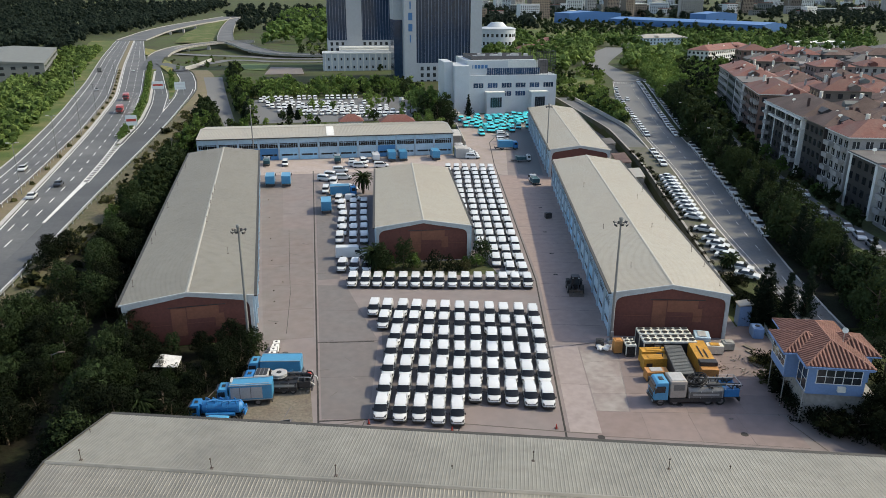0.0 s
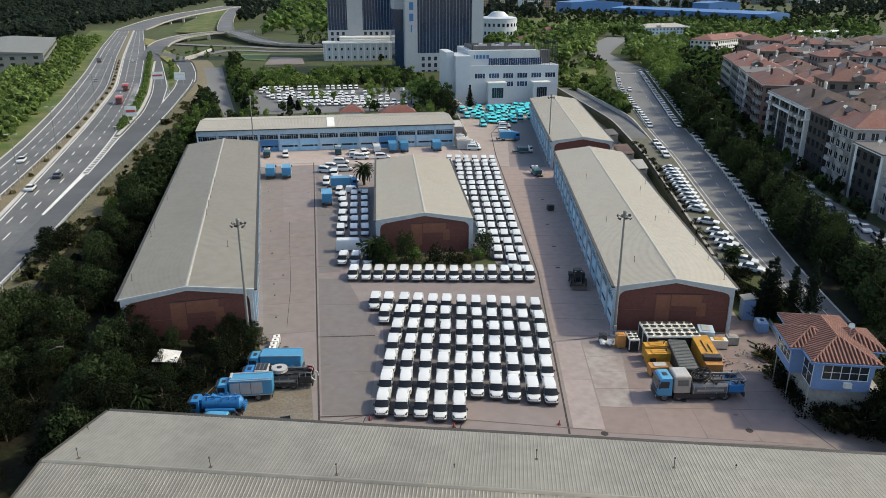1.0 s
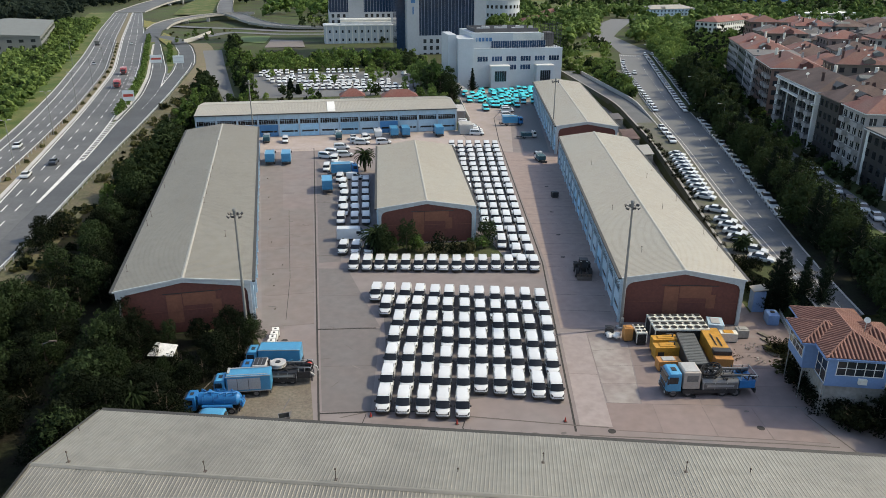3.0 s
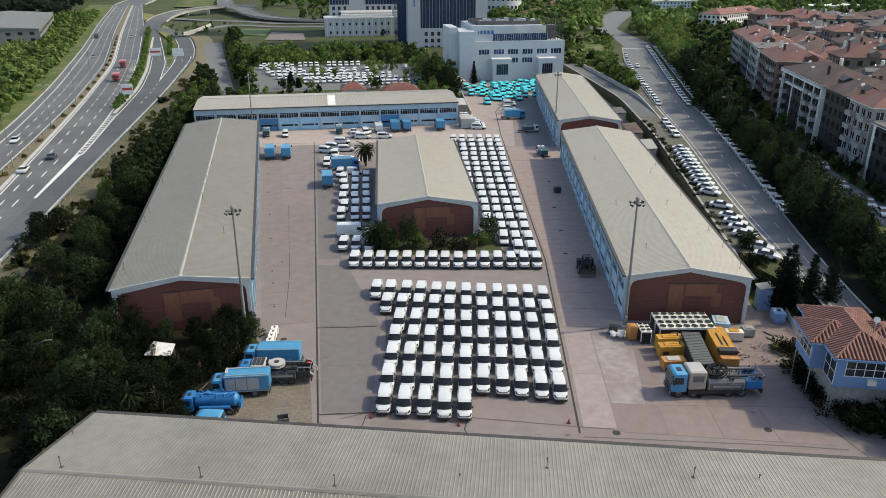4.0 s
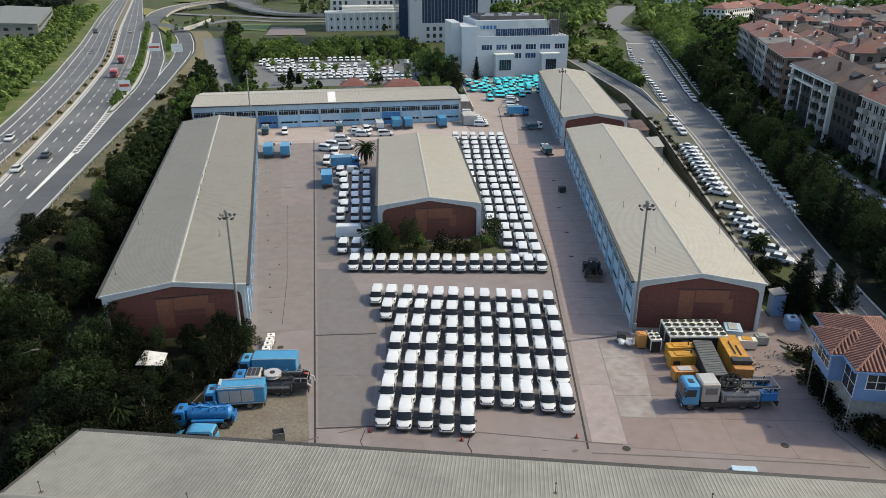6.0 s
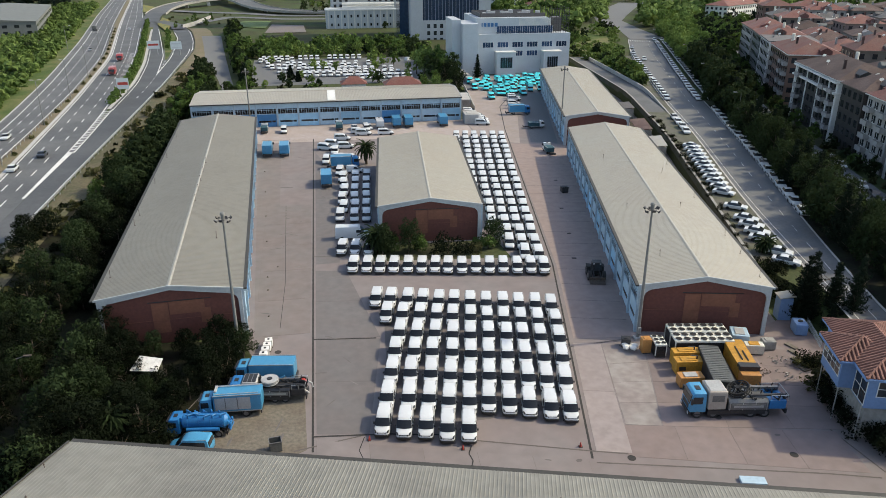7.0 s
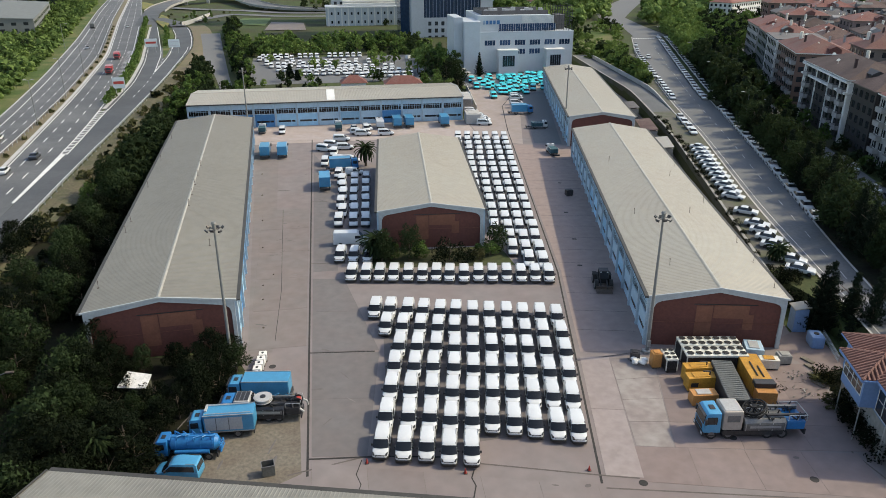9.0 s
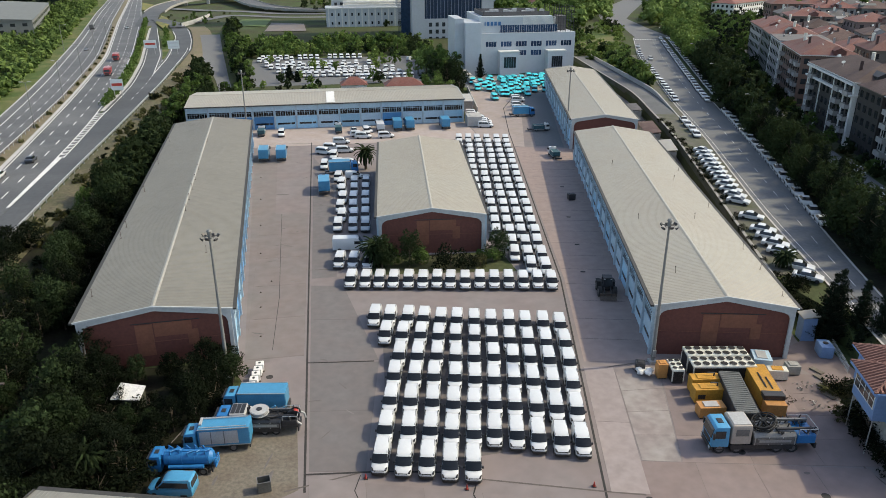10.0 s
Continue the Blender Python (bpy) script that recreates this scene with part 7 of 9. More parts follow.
part("roof_screen", Shape().box(70, 98, 222, 222.2, 22.6, 24.2).box(70, 98, 240, 240.2, 22.6, 24.2).box(70, 70.2, 222, 240, 22.6, 24.2), M_GREYROOF, office)
for i in range(10):
    part("roof_plant", Shape().box(72 + 2.6 * i, 73.6 + 2.6 * i, 226 + (i % 3) * 3, 228 + (i % 3) * 3, 22.6, 24.2 + 0.5 * (i % 2)), M_SILVER, office)
grid = Shape()
for i in range(9):
    grid.box(98.8 + 1.1 * i, 98.95 + 1.1 * i, 219, 219.15, 16.3, 26.2)
    grid.box(98.8 + 1.1 * i, 98.95 + 1.1 * i, 232, 232.15, 16.3, 26.2)
for i in range(7):
    grid.box(98.8, 108, 219, 219.12, 17 + 1.5 * i, 17.12 + 1.5 * i).box(107.9, 108, 219, 232, 17 + 1.5 * i, 17.12 + 1.5 * i)
part("roof_cage", grid, M_DARKSTEEL, office, "dark steel cage on the roof")
part("cage_core", Shape().box(102.5, 106, 224, 230, 16.3, 22.0), M_GREYROOF, office)
flat("ramp", [(53.6, 222), (57.8, 222), (61.6, 184), (57.4, 183)], 0.03, M_ASPHALT_OLD, "dark asphalt ramp beside the office block", "ramp")
stair = thing("stepped_wall", Matrix(), "pale stepped retaining wall beside the ramp", "wall")
for i in range(6):
    y0 = 214 - 5.4 * i
    x0 = float(np.interp(y0, [184, 222], [62.0, 58.2]))
    part("step", Shape().box(x0, x0 + 2.6, y0 - 5.4, y0, 0, 2.8 - 0.45 * i), M_CONCRETE, stair)
# lettering on the wall as plain bars
for x, w in ((70.0, 0.35), (71.0, 0.95), (72.5, 0.95), (74.0, 1.0), (75.6, 1.15)):
    part("sign_letter", Shape().box(x, x + w, 218.3, 218.5, 19.2, 20.7), M_SIGNBLUE, office, "dark blue sign letter shape")


def tower(name, m, w, d, h, base, label, glass_from, strips):
    t = thing(name, m, label, "tower block", "office towers")
    part("glass_wall", Shape().box(-w / 2 + 0.4, w / 2 - 0.4, 0.4, d, base, h - 3), M_GLASS_BLUE, t, "dark blue curtain wall")
    part("base_wall", Shape().box(-w / 2, w / 2, 0, d, -1, base), M_TOWERWHITE, t)
    for x0, x1 in strips:
        part("wall_strip", Shape().box(x0, x1, -0.6, d - 1, -1, h), M_TOWERWHITE, t)
    fin = Shape().box(-0.14, 0.14, -0.25, 0.4, base, h - 3).mesh("mullion", M_MULLION)
    n2 = int(w / 1.9)
    for i in range(n2 + 1):
        x = -w / 2 + w * i / n2
        if not any(a - 0.3 < x < b + 0.3 for a, b in strips):
            placed("mullion", fin, t, pose(x, 0.3, 0))
    wins = []
    for i in range(int(w / 3.6)):
        for k in range(int(base / 3.6)):
            x = -w / 2 + 2.4 + 3.6 * i
            if not any(a - 1 < x < b + 1 for a, b in strips):
                wins.append((x, 0, 1.0 + 3.7 * k, 0))
    punched(t, wins, 1.7, 2.1)
    return t


t1 = tower("tower_block", pose(75.6, 325, 0), 44, 30, 78, 12.5, "tall dark blue glass tower with white corner strips", 12, ((-22.4, -15.6), (15.6, 22.2)))
for i, (z, w) in enumerate(((42, 0.7), (36, 2.3), (30, 2.3), (24, 0.7))):
    part("sign_letter", Shape().box(-19 - w / 2, -19 + w / 2, -0.75, -0.55, z, z + 4), M_SIGNBLUE, t1, "dark blue sign letter shape")
part("side_wing", Shape().box(-27.4, -22.4, 9, 28, -1, 36), M_GLASS_BLUE, t1)
part("side_wing", Shape().box(-27.6, -22.2, 9, 28, 36, 60), M_TOWERWHITE, t1)
tower("tower_block", pose(34, 401, 2), 44, 30, 84, 19, "second dark blue glass tower with a pale stair strip", 18, ((-9.6, 0.4),))
# low white building before the towers
low = thing("office_annexe", pose(29.5, 382, 2.6), "low white office annexe with pipes on the roof", "office building")
part("wall", Shape().box(-21.5, 21.5, 0, 16, 0, 12.0), M_OFFICE, low, bevel=0.05)
part("cornice", Shape().box(-21.9, 21.9, -0.4, 16.4, 11.2, 11.7), M_WHITEWALL, low)
for i in range(11):
    part("pilaster", Shape().box(-20.4 + 4.0 * i, -19.6 + 4.0 * i, -0.25, 0, 0, 11.2), M_WHITEWALL, low)
part("roof_plant", Shape().box(-11, 21, 3, 10, 12, 13.5).tube((-11, 6, 14.6), (21, 6, 14.6), 1.0, 1.0, 10), M_WHITEWALL, low)
punched(low, [(-18 + 4.0 * i, 0, z, 0) for i in range(10) for z in (2.2, 7.2)], 1.0, 1.6)
rb = thing("round_building", pose(157, 530, 3.5), "white round-ended building with two window rows", "office building")
part("wall", Shape().tube((0, 0, -1), (0, 0, 19), 16, 16, 40), M_OFFICE, rb)
part("roof", Shape().tube((0, 0, 19), (0, 0, 20.2), 16.6, 12, 40).tube((0, 0, 20.2), (0, 0, 24), 9, 5, 24), M_OFFICE, rb)
punched(rb, [(16 * math.sin(a), -16 * math.cos(a), z, math.degrees(a)) for z in (6, 12.5) for a in (-1.2, -0.95, -0.7, -0.45, -0.2, 0.05, 0.3, 0.55, 0.8, 1.05)], 2.0, 2.6)


# ---------------------------------------------------------------- houses and blocks with tiled roofs
def block(m, w, d, floors, wall, roof, label, balconies=False, detail=True, hip=True, seed=0, gap=3.1, band=None):
    r2 = random.Random(seed)
    h = floors * 3.0 + 0.6
    t = thing("apartment_block", m, label, "apartment block", "apartment blocks of the quarter")
    part("wall", Shape().box(-w / 2, w / 2, -d / 2, d / 2, -1, h), wall, t)
    over = 0.6
    x, y = w / 2 + over, d / 2 + over
    k, rise = min(x, y), 3.3 if hip else 0.4
    s = Shape()
    if hip:
        if w >= d:
            a, b = (-x + k, 0, h + rise), (x - k + 0.01, 0, h + rise)
            s.add([(-x, -y, h), (x, -y, h), (x, y, h), (-x, y, h), a, b], [(0, 1, 5, 4), (1, 2, 5), (2, 3, 4, 5), (3, 0, 4), (3, 2, 1, 0)])
        else:
            a, b = (0, -y + k, h + rise), (0, y - k + 0.01, h + rise)
            s.add([(-x, -y, h), (x, -y, h), (x, y, h), (-x, y, h), a, b], [(0, 1, 4), (1, 2, 5, 4), (2, 3, 5), (3, 0, 4, 5), (3, 2, 1, 0)])
    else:
        s.box(-x, x, -y, y, h, h + 0.3)
    roof_ob = part("roof", s, roof, t)
    part("eave", Shape().box(-x, x, -y, y, h - 0.25, h - 0.01), M_WHITEWALL if balconies or band else M_APT[0], t)
    for i in range(2 if hip and detail else 0):
        cx, sg = r2.uniform(-w / 4, w / 4), r2.choice((-1, 1))
        part("dormer", Shape().prism([(cx - 1.7, h - 0.2), (cx + 1.7, h - 0.2), (cx + 1.7, h + 1.3), (cx, h + 2.2), (cx - 1.7, h + 1.3)], *sorted((sg * 0.5, sg * (y - 0.4))), "y"), roof if i else wall, roof_ob)
    for i in range(r2.randint(1, 3) if detail else 0):
        cx, cy = r2.uniform(-w / 3, w / 3), r2.uniform(-d / 4, d / 4)
        part("chimney", Shape().box(cx - 0.3, cx + 0.3, cy - 0.3, cy + 0.3, h, h + rise + 0.6), M_APT[2] if r2.random() < 0.5 else M_TILE_DARK, roof_ob)
    for i in range(2 if detail else 0):
        cx, cy, up = r2.uniform(-w / 2.6, w / 2.6), r2.uniform(-d / 2.6, d / 2.6), rise * 0.35
        part("satellite_dish", Shape().tube((cx, cy, h), (cx, cy, h + up + 1.1), 0.05, 0.05, 5).tube((cx, cy, h + up + 1.0), (cx - 0.1, cy - 0.12, h + up + 1.2), 0.1, 0.5, 10), M_UNIT, roof_ob)
    if detail and r2.random() < 0.6:
        cx, cy = r2.uniform(-w / 3, w / 3), r2.uniform(-d / 4, d / 4)
        part("water_tank", Shape().tube((cx, cy, h + rise * 0.5), (cx, cy, h + rise + 0.9), 0.5, 0.5, 10), M_UNIT, roof_ob)
    if detail:
        wins = []
        for f in range(floors):
            n2 = max(2, int(w / gap))
            for i in range(n2):
                wins.append((-w / 2 + (i + 0.5) * w / n2, -d / 2, 0.9 + 3.0 * f, 0))
            n3 = max(2, int(d / gap))
            for i in range(n3):
                wins.append((-w / 2, -d / 2 + (i + 0.5) * d / n3, 0.9 + 3.0 * f, -90))
        punched(t, wins, 1.5, 1.6, 0.08, None, balconies and d < 14, not balconies)
    if balconies:
        slab = Shape().box(-1.6, 1.6, -1.3, 0, -0.15, 0).box(-1.6, 1.6, -1.3, -1.2, 0, 0.95).box(-1.6, -1.5, -1.3, 0, 0, 0.95).box(1.5, 1.6, -1.3, 0, 0, 0.95).mesh("balcony", M_APT[2])
        for f in range(1, floors):
            for yy in (-d * 0.28, d * 0.28) if d < 25 else (-d * 0.43, -d * 0.24, d * 0.36):
                placed("balcony", slab, t, pose(-w / 2, yy, 3.0 * f + 0.1, 0, 0, -90))
            placed("balcony", slab, t, pose(0, -d / 2, 3.0 * f + 0.1))
    if band and d > 25:
        for z in (h - 0.9, h - 3.6):
            part("wall_band", Shape().box(-w / 2 - 0.9, -w / 2, -d / 2 - 0.3, d / 2, z, z + 0.45).box(-w / 2, w / 2, -d / 2 - 0.5, -d / 2, z, z + 0.45), band, t, "white projecting band")
        for yy in (-d * 0.33, -d * 0.1, d * 0.18, d * 0.44):
            part("wall_strip", Shape().box(-w / 2 - 0.25, -w / 2, yy - 0.25, yy + 0.25, 0, h - 0.9), band, t, "white upright strip")
    if band:
        part("corner_strip", Shape().box(-w / 2 - 0.12, -w / 2 + 1.0, -d / 2 - 0.12, -d / 2 + 1.0, -1, h), band, t)
        part("corner_strip", Shape().box(-w / 2 - 0.12, -w / 2 + 0.5, d / 2 - 1.0, d / 2 + 0.1, -1, h), band, t)
    return t


# the front row along the side street, then the quarter behind
front = along([117.0, 121.0, 126.2, 129.9, 140.5, 145.4, 157.9, 176.2, 188.9, 290.0], [24, 40, 59.3, 72.4, 107.3, 117.3, 148, 190, 221.8, 450])
row = [(23, 15, 13, 4, 2, M_TILE_MID, True, "pale apartment block with balconies and red roof", True, None), (37.5, 15, 13, 4, 4, M_GREYROOF, False, "dark-clad apartment block with white-framed windows", False, M_WHITEWALL),
       (51.5, 15, 12.5, 5, 2, M_TILE_MID, True, "narrow pale apartment block with balconies", True, None), (65.7, 15, 12.5, 5, 4, M_TILE_DARK, True, "dark grey apartment block with a dark roof", False, None),
       (90, 17, 33.5, 5, 4, M_TILE_DARK, True, "dark apartment block with white bands and balconies", True, M_WHITEWALL), (132.7, 16, 30, 5, 1, M_TILE_MID, True, "brown apartment block with a red tile roof", True, None),
       (158.8, 16, 20.5, 5, 2, M_GREYROOF, False, "pale grey apartment block with a flat terrace roof", False, M_WHITEWALL), (179.6, 16, 20, 5, 3, M_TILE_MID, True, "greyish apartment block with a red tile roof", False, None),
       (204, 16, 26, 5, 2, M_TILE_MID, True, "pale grey apartment block with a red hip roof", False, None)]
for i, (y, w, d, fl, c, roof, hip, label, bal, band2) in enumerate(row):
    turn = -math.degrees(math.atan((front(y + 9) - front(y - 9)) / 18))
    block(pose(front(y) + w / 2, y, STREET_Z, 0, 0, turn), w, d, fl, M_APT[c], roof, label, bal, True, hip, i, 3.0, band2)
r3 = random.Random(11)
for j in range(1, 12):
    for i in range(20):
        y = 24 + i * 22.5 - j * 7 + r3.uniform(-3, 3)
        x = front(y) + 9 + j * 22 + r3.uniform(-3, 3)
        if y < -5 or x > 52 + 0.74 * (y + 101) or y > 250 and x < 0.56 * (y + 101) or y > 330:
            continue
        block(pose(x, y, STREET_Z + 0.3, 0, 0, -21 + r3.choice((0, 0, 90)) + r3.uniform(-3, 3)), r3.uniform(14, 19), r3.uniform(13, 18), r3.choice((4, 4, 5, 5)), r3.choice(M_APT[:4] + M_APT[5:]), r3.choice((M_TILE_MID, M_TILE_MID, M_TILE_DARK, M_TILE_DARK, M_GREYROOF)),
              "plastered apartment block with a red tiled hip roof", False, j < 4, True, 50 + i * 7 + j, 3.4)
# long white building with a red roof beyond the street, and small halls
block(pose(298, 412, STREET_Z, 0, 0, 34), 68, 16, 3, M_WHITEWALL, M_TILE_MID, "long white three-storey building with red hip roof", False, True, True, 5, 3.2)
block(pose(175, 470, STREET_Z, 0, 0, 12), 34, 14, 2, M_WHITEWALL, M_TILE_MID, "white two-storey building with a red roof among trees", False, True, True, 6, 3.4)
block(pose(215, 560, STREET_Z, 0, 0, 12), 26, 14, 2, M_WHITEWALL, M_TILE_MID, "white house with a red roof among trees", False, True, True, 7, 3.4)
block(pose(342, 606, STREET_Z, 0, 0, 10), 52, 20, 2, M_BLUE_L, M_ROOF, "low pale blue hall with a cream roof", False, True, True, 8, 4)
for x, y, w, d in ((14.5, 176, 9.5, 7), (31.5, 172, 13.5, 7.5)):
    t = thing("guard_house", pose(x, y, 0), "low pavilion with a red hip roof behind the workshops", "pavilion")
    part("wall", Shape().box(-w / 2 + 0.5, w / 2 - 0.5, -d / 2 + 0.5, d / 2 - 0.5, 0, 5.0), M_WHITEWALL, t)
    x0, y0 = w / 2, d / 2
    part("roof", Shape().add([(-x0, -y0, 5), (x0, -y0, 5), (x0, y0, 5), (-x0, y0, 5), (-x0 + y0, 0, 7.4), (x0 - y0, 0, 7.4)], [(0, 1, 5, 4), (1, 2, 5), (2, 3, 4, 5), (3, 0, 4), (3, 2, 1, 0)]), M_TILE_MID, t)
# small pale roofs by the workshop's end
for x, y, w, d, h2, label in ((48.6, 152, 5.5, 12, 3.4, "grey flat-roofed store beside the workshop"),):
    t = thing("store", pose(x, y, 0, 0, 0, -6), label, "store")
    part("wall", Shape().box(-w / 2, w / 2, -d / 2, d / 2, 0, h2), M_WALLGREY, t)
    part("roof", Shape().box(-w / 2 - 0.3, w / 2 + 0.3, -d / 2 - 0.3, d / 2 + 0.3, h2, h2 + 0.25), M_CONCRETE, t)
    part("ramp_wall", Shape().box(w / 2 + 1.5, w / 2 + 1.8, -d / 2, d / 2 + 26, 0, 1.6), M_CONCRETE, t)
crate("container", pose(47.6, 128.6, 0, 0, 0, -4), 4.2, 6.0, 3.0, M_CONCRETE, "pale grey site container beside the workshop", "container", M_CONCRETE, False)
for x, y, w, d, h2, rz in ((432, 492, 46, 22, 8, 14), (398, 455, 30, 16, 6, 30)):
    t = thing("flat_hall", pose(x, y, STREET_Z, 0, 0, rz), "low hall with a broad white flat roof", "hall", "halls behind the quarter")
    part("wall", Shape().box(-w / 2, w / 2, -d / 2, d / 2, -1, h2), M_APT[2], t)
    part("roof", Shape().box(-w / 2 - 0.8, w / 2 + 0.8, -d / 2 - 0.8, d / 2 + 0.8, h2, h2 + 0.5), M_WHITEWALL, t)
# warehouse beyond the motorway
wh = thing("warehouse", pose(-205, 470, 3, 0, 0, 14), "long grey warehouse with rows of small windows", "warehouse")
part("wall", Shape().box(-30, 26, -110, 30, -2, 8.5), M_APT[3], wh)
part("roof", Shape().prism([(-30.5, 8.5), (26.5, 8.5), (-2, 10.5)], -110.5, 30.5, "y"), M_APT[3], wh)
punched(wh, joined=True, me_w=2.4, me_h=1.6, wins=[(26.02, -105 + 6 * i, z, 90) for i in range(22) for z in (1.8, 5.2)])
punched(wh, joined=True, me_w=2.4, me_h=1.6, wins=[(-26 + 6 * i, -110, z, 0) for i in range(9) for z in (1.8, 5.2)])
# blue-roofed halls at the edge of the town
for x, y, w, d, h2, rz in ((472, 1160, 96, 60, 17, 6), (546, 940, 44, 300, 10, 18), (640, 1040, 60, 40, 18, 10)):
    t = thing("blue_hall", pose(x, y, 3.4, 0, 0, rz), "far bright blue sheet-metal hall", "hall", "blue halls")
    part("wall", Shape().box(-w / 2, w / 2, -d / 2, d / 2, -4, h2), M_FARBLUE, t)
    part("roof", Shape().prism([(-w / 2 - 1, h2), (w / 2 + 1, h2), (0, h2 + 3)], -d / 2, d / 2, "y"), M_FARBLUE, t)
# far town: rows of blocks on the rise
r4 = random.Random(23)
far_glass = Shape().box(-1.2, 1.2, -0.25, 0, 0, 1.8).mesh("window", M_GLASS)
for i in range(135):
    y = r4.uniform(1340, 2300)
    x = r4.uniform(0.20, 0.95) * (y + 100)
    w, h2 = r4.uniform(22, 46), r4.choice((14, 18, 22, 28, 36, 44))
    t = thing("apartment_block", pose(x, y, back_rise(y), 0, 0, r4.uniform(-30, 30)), "far pale apartment block on the rise", "apartment block", "far town")
    part("wall", Shape().box(-w / 2, w / 2, -8, 8, -6, h2), r4.choice((M_WHITEWALL, M_APT[0], M_APT[2], M_APT[3], M_OFFICE)), t)
    part("roof", Shape().box(-w / 2 - 0.5, w / 2 + 0.5, -8.5, 8.5, h2, h2 + 1.2), r4.choice((M_TILE_MID, M_GREYROOF, M_WHITEWALL)), t)
    strips = Shape()
    for z in np.arange(1.5, h2 - 2, 3.2):
        for k in range(int(w / 4.5)):
            strips.box(-w / 2 + 1.4 + 4.5 * k, -w / 2 + 3.8 + 4.5 * k, -8.15, -7.9, z, z + 1.7)
    tagged(part("window", strips, M_GLASS, t), kind="stuff")

# ---------------------------------------------------------------- bridges and ramps of the junction
def eased(pts, steps=5):
    """Points on a smooth curve through the given ones."""
    p = [Vector(q) for q in pts]
    p = [p[0] * 2 - p[1]] + p + [p[-1] * 2 - p[-2]]
    out = []
    for a, b, c, d in zip(p, p[1:], p[2:], p[3:]):
        for i in range(steps):
            t = i / steps
            out.append(0.5 * (2 * b + (c - a) * t + (2 * a - 5 * b + 4 * c - d) * t * t + (3 * b - a - 3 * c + d) * t ** 3))
    return out + [p[-2]]


def deck(name, pts, width, z0, material_top, label, piers=()):
    t = thing(name, Matrix(), label, "bridge")
    pts = eased(pts)
    slab, top, rails = Shape(), Shape(), (Shape(), Shape())
    dn, up, lift = Vector((0, 0, -0.9)), Vector((0, 0, 0.7)), Vector((0, 0, 0.03))
    for i, p in enumerate(pts):
        d = pts[min(i + 1, len(pts) - 1)] - pts[max(i - 1, 0)]
        o = Vector((-d.y, d.x, 0)).normalized() * width / 2
        slab.v += [tuple(q) for q in (p - o + dn, p + o + dn, p + o, p - o)]
        top.v += [tuple(q) for q in (p - o * 0.97 + lift, p + o * 0.97 + lift)]
        for sgn, rail in ((1, rails[0]), (-1, rails[1])):
            e, f = p + sgn * o * 0.97, p + sgn * o
            rail.v += [tuple(q) for q in (e, f, f + up, e + up)]
    k = len(pts)
    for shape in (slab, *rails):
        shape.f = [(4 * i + j, 4 * i + 4 + j, 4 * i + 4 + (j + 1) % 4, 4 * i + (j + 1) % 4) for i in range(k - 1) for j in range(4)] + [(0, 1, 2, 3), (4 * k - 1, 4 * k - 2, 4 * k - 3, 4 * k - 4)]
    top.f = [(2 * i, 2 * i + 2, 2 * i + 3, 2 * i + 1) for i in range(k - 1)]
    part("slab", slab, M_WALLGREY, t)
    part("roadway", top, material_top, t)
    for rail in rails:
        part("parapet", rail, M_WALLGREY, t)
    for x, y, zt in piers:
        part("pier", Shape().box(x - 1.2, x + 1.2, y - 1.5, y + 1.5, 2, zt - 1.2), M_CONCRETE, t)
    return t


deck("overpass", [(-185, 738, 3.3), (-187, 800, 4.2), (-180, 870, 7.5), (-162, 950, 11), (-140, 1030, 13.5), (-118, 1130, 16)], 30, 12, M_ASPHALT, "motorway bending onto a concrete overpass with piers", ((-166, 860, 7), (-158, 905, 9), (-149, 945, 10.8)))
deck("flyover", [(-117, 512, 3.4), (-117, 545, 4.8), (-109, 574, 6.6), (-92, 592, 8.2), (-72, 604, 9.0), (-50, 606, 9.2)], 15, 8, M_ASPHALT, "low curved concrete flyover of the junction", ((-104, 576, 6.8), (-88, 588, 8.0)))
deck("flyover", [(-72, 612, 9.0), (-58, 570, 8.4), (-45, 530, 7.2), (-26, 502, 6.0), (2, 492, 5.0), (40, 500, 4.4), (90, 520, 4.0)], 15, 8, M_ASPHALT, "sloping concrete ramp of the junction", ((-50, 548, 7.4), (-36, 516, 6.4)))
deck("flyover", [(-75, 608, 9.2), (-82, 670, 9.8), (-92, 780, 10.6), (-103, 930, 12), (-112, 1120, 15.5)], 15, 8, M_ASPHALT, "sloping concrete ramp of the junction", ())
slope = Shape().sheet([[(-134, 690, 3.6), (-88, 630, 6.5), (-98, 770, 8.5), (-146, 850, 6.0)], [(-146, 850, 6.0), (-98, 770, 8.5), (-111, 930, 11), (-136, 1010, 12)], [(-136, 1010, 12), (-111, 930, 11), (-119, 1100, 14.5), (-122, 1120, 14.6)]])
single("lawn", slope, M_GRASS, "grassy slope beside the ramp", "lawn", kind="structure")
flat("planting", [(-100, 428), (-87, 385), (-84.5, 374), (-91, 428), (-98, 459), (-106, 480)], 3.62, M_PLANTER, "yellow flowering bank between the branches", "planting")
flat("planting", [(-130, 530), (-124, 528), (-126, 575), (-146, 612)], 3.6, M_PLANTER, "yellow flowering bank beside the junction", "planting")



def ribbon(pts, width, material, label):
    sh, p = Shape(), eased(pts)
    for i, q in enumerate(p):
        d = p[min(i + 1, len(p) - 1)] - p[max(i - 1, 0)]
        o = Vector((-d.y, d.x, 0)).normalized() * width / 2
        sh.v += [tuple(q - o), tuple(q + o)]
    sh.f = [(2 * i + 1, 2 * i, 2 * i + 2, 2 * i + 3) for i in range(len(p) - 1)]
    single("road", sh, material, label, "road", kind="structure")


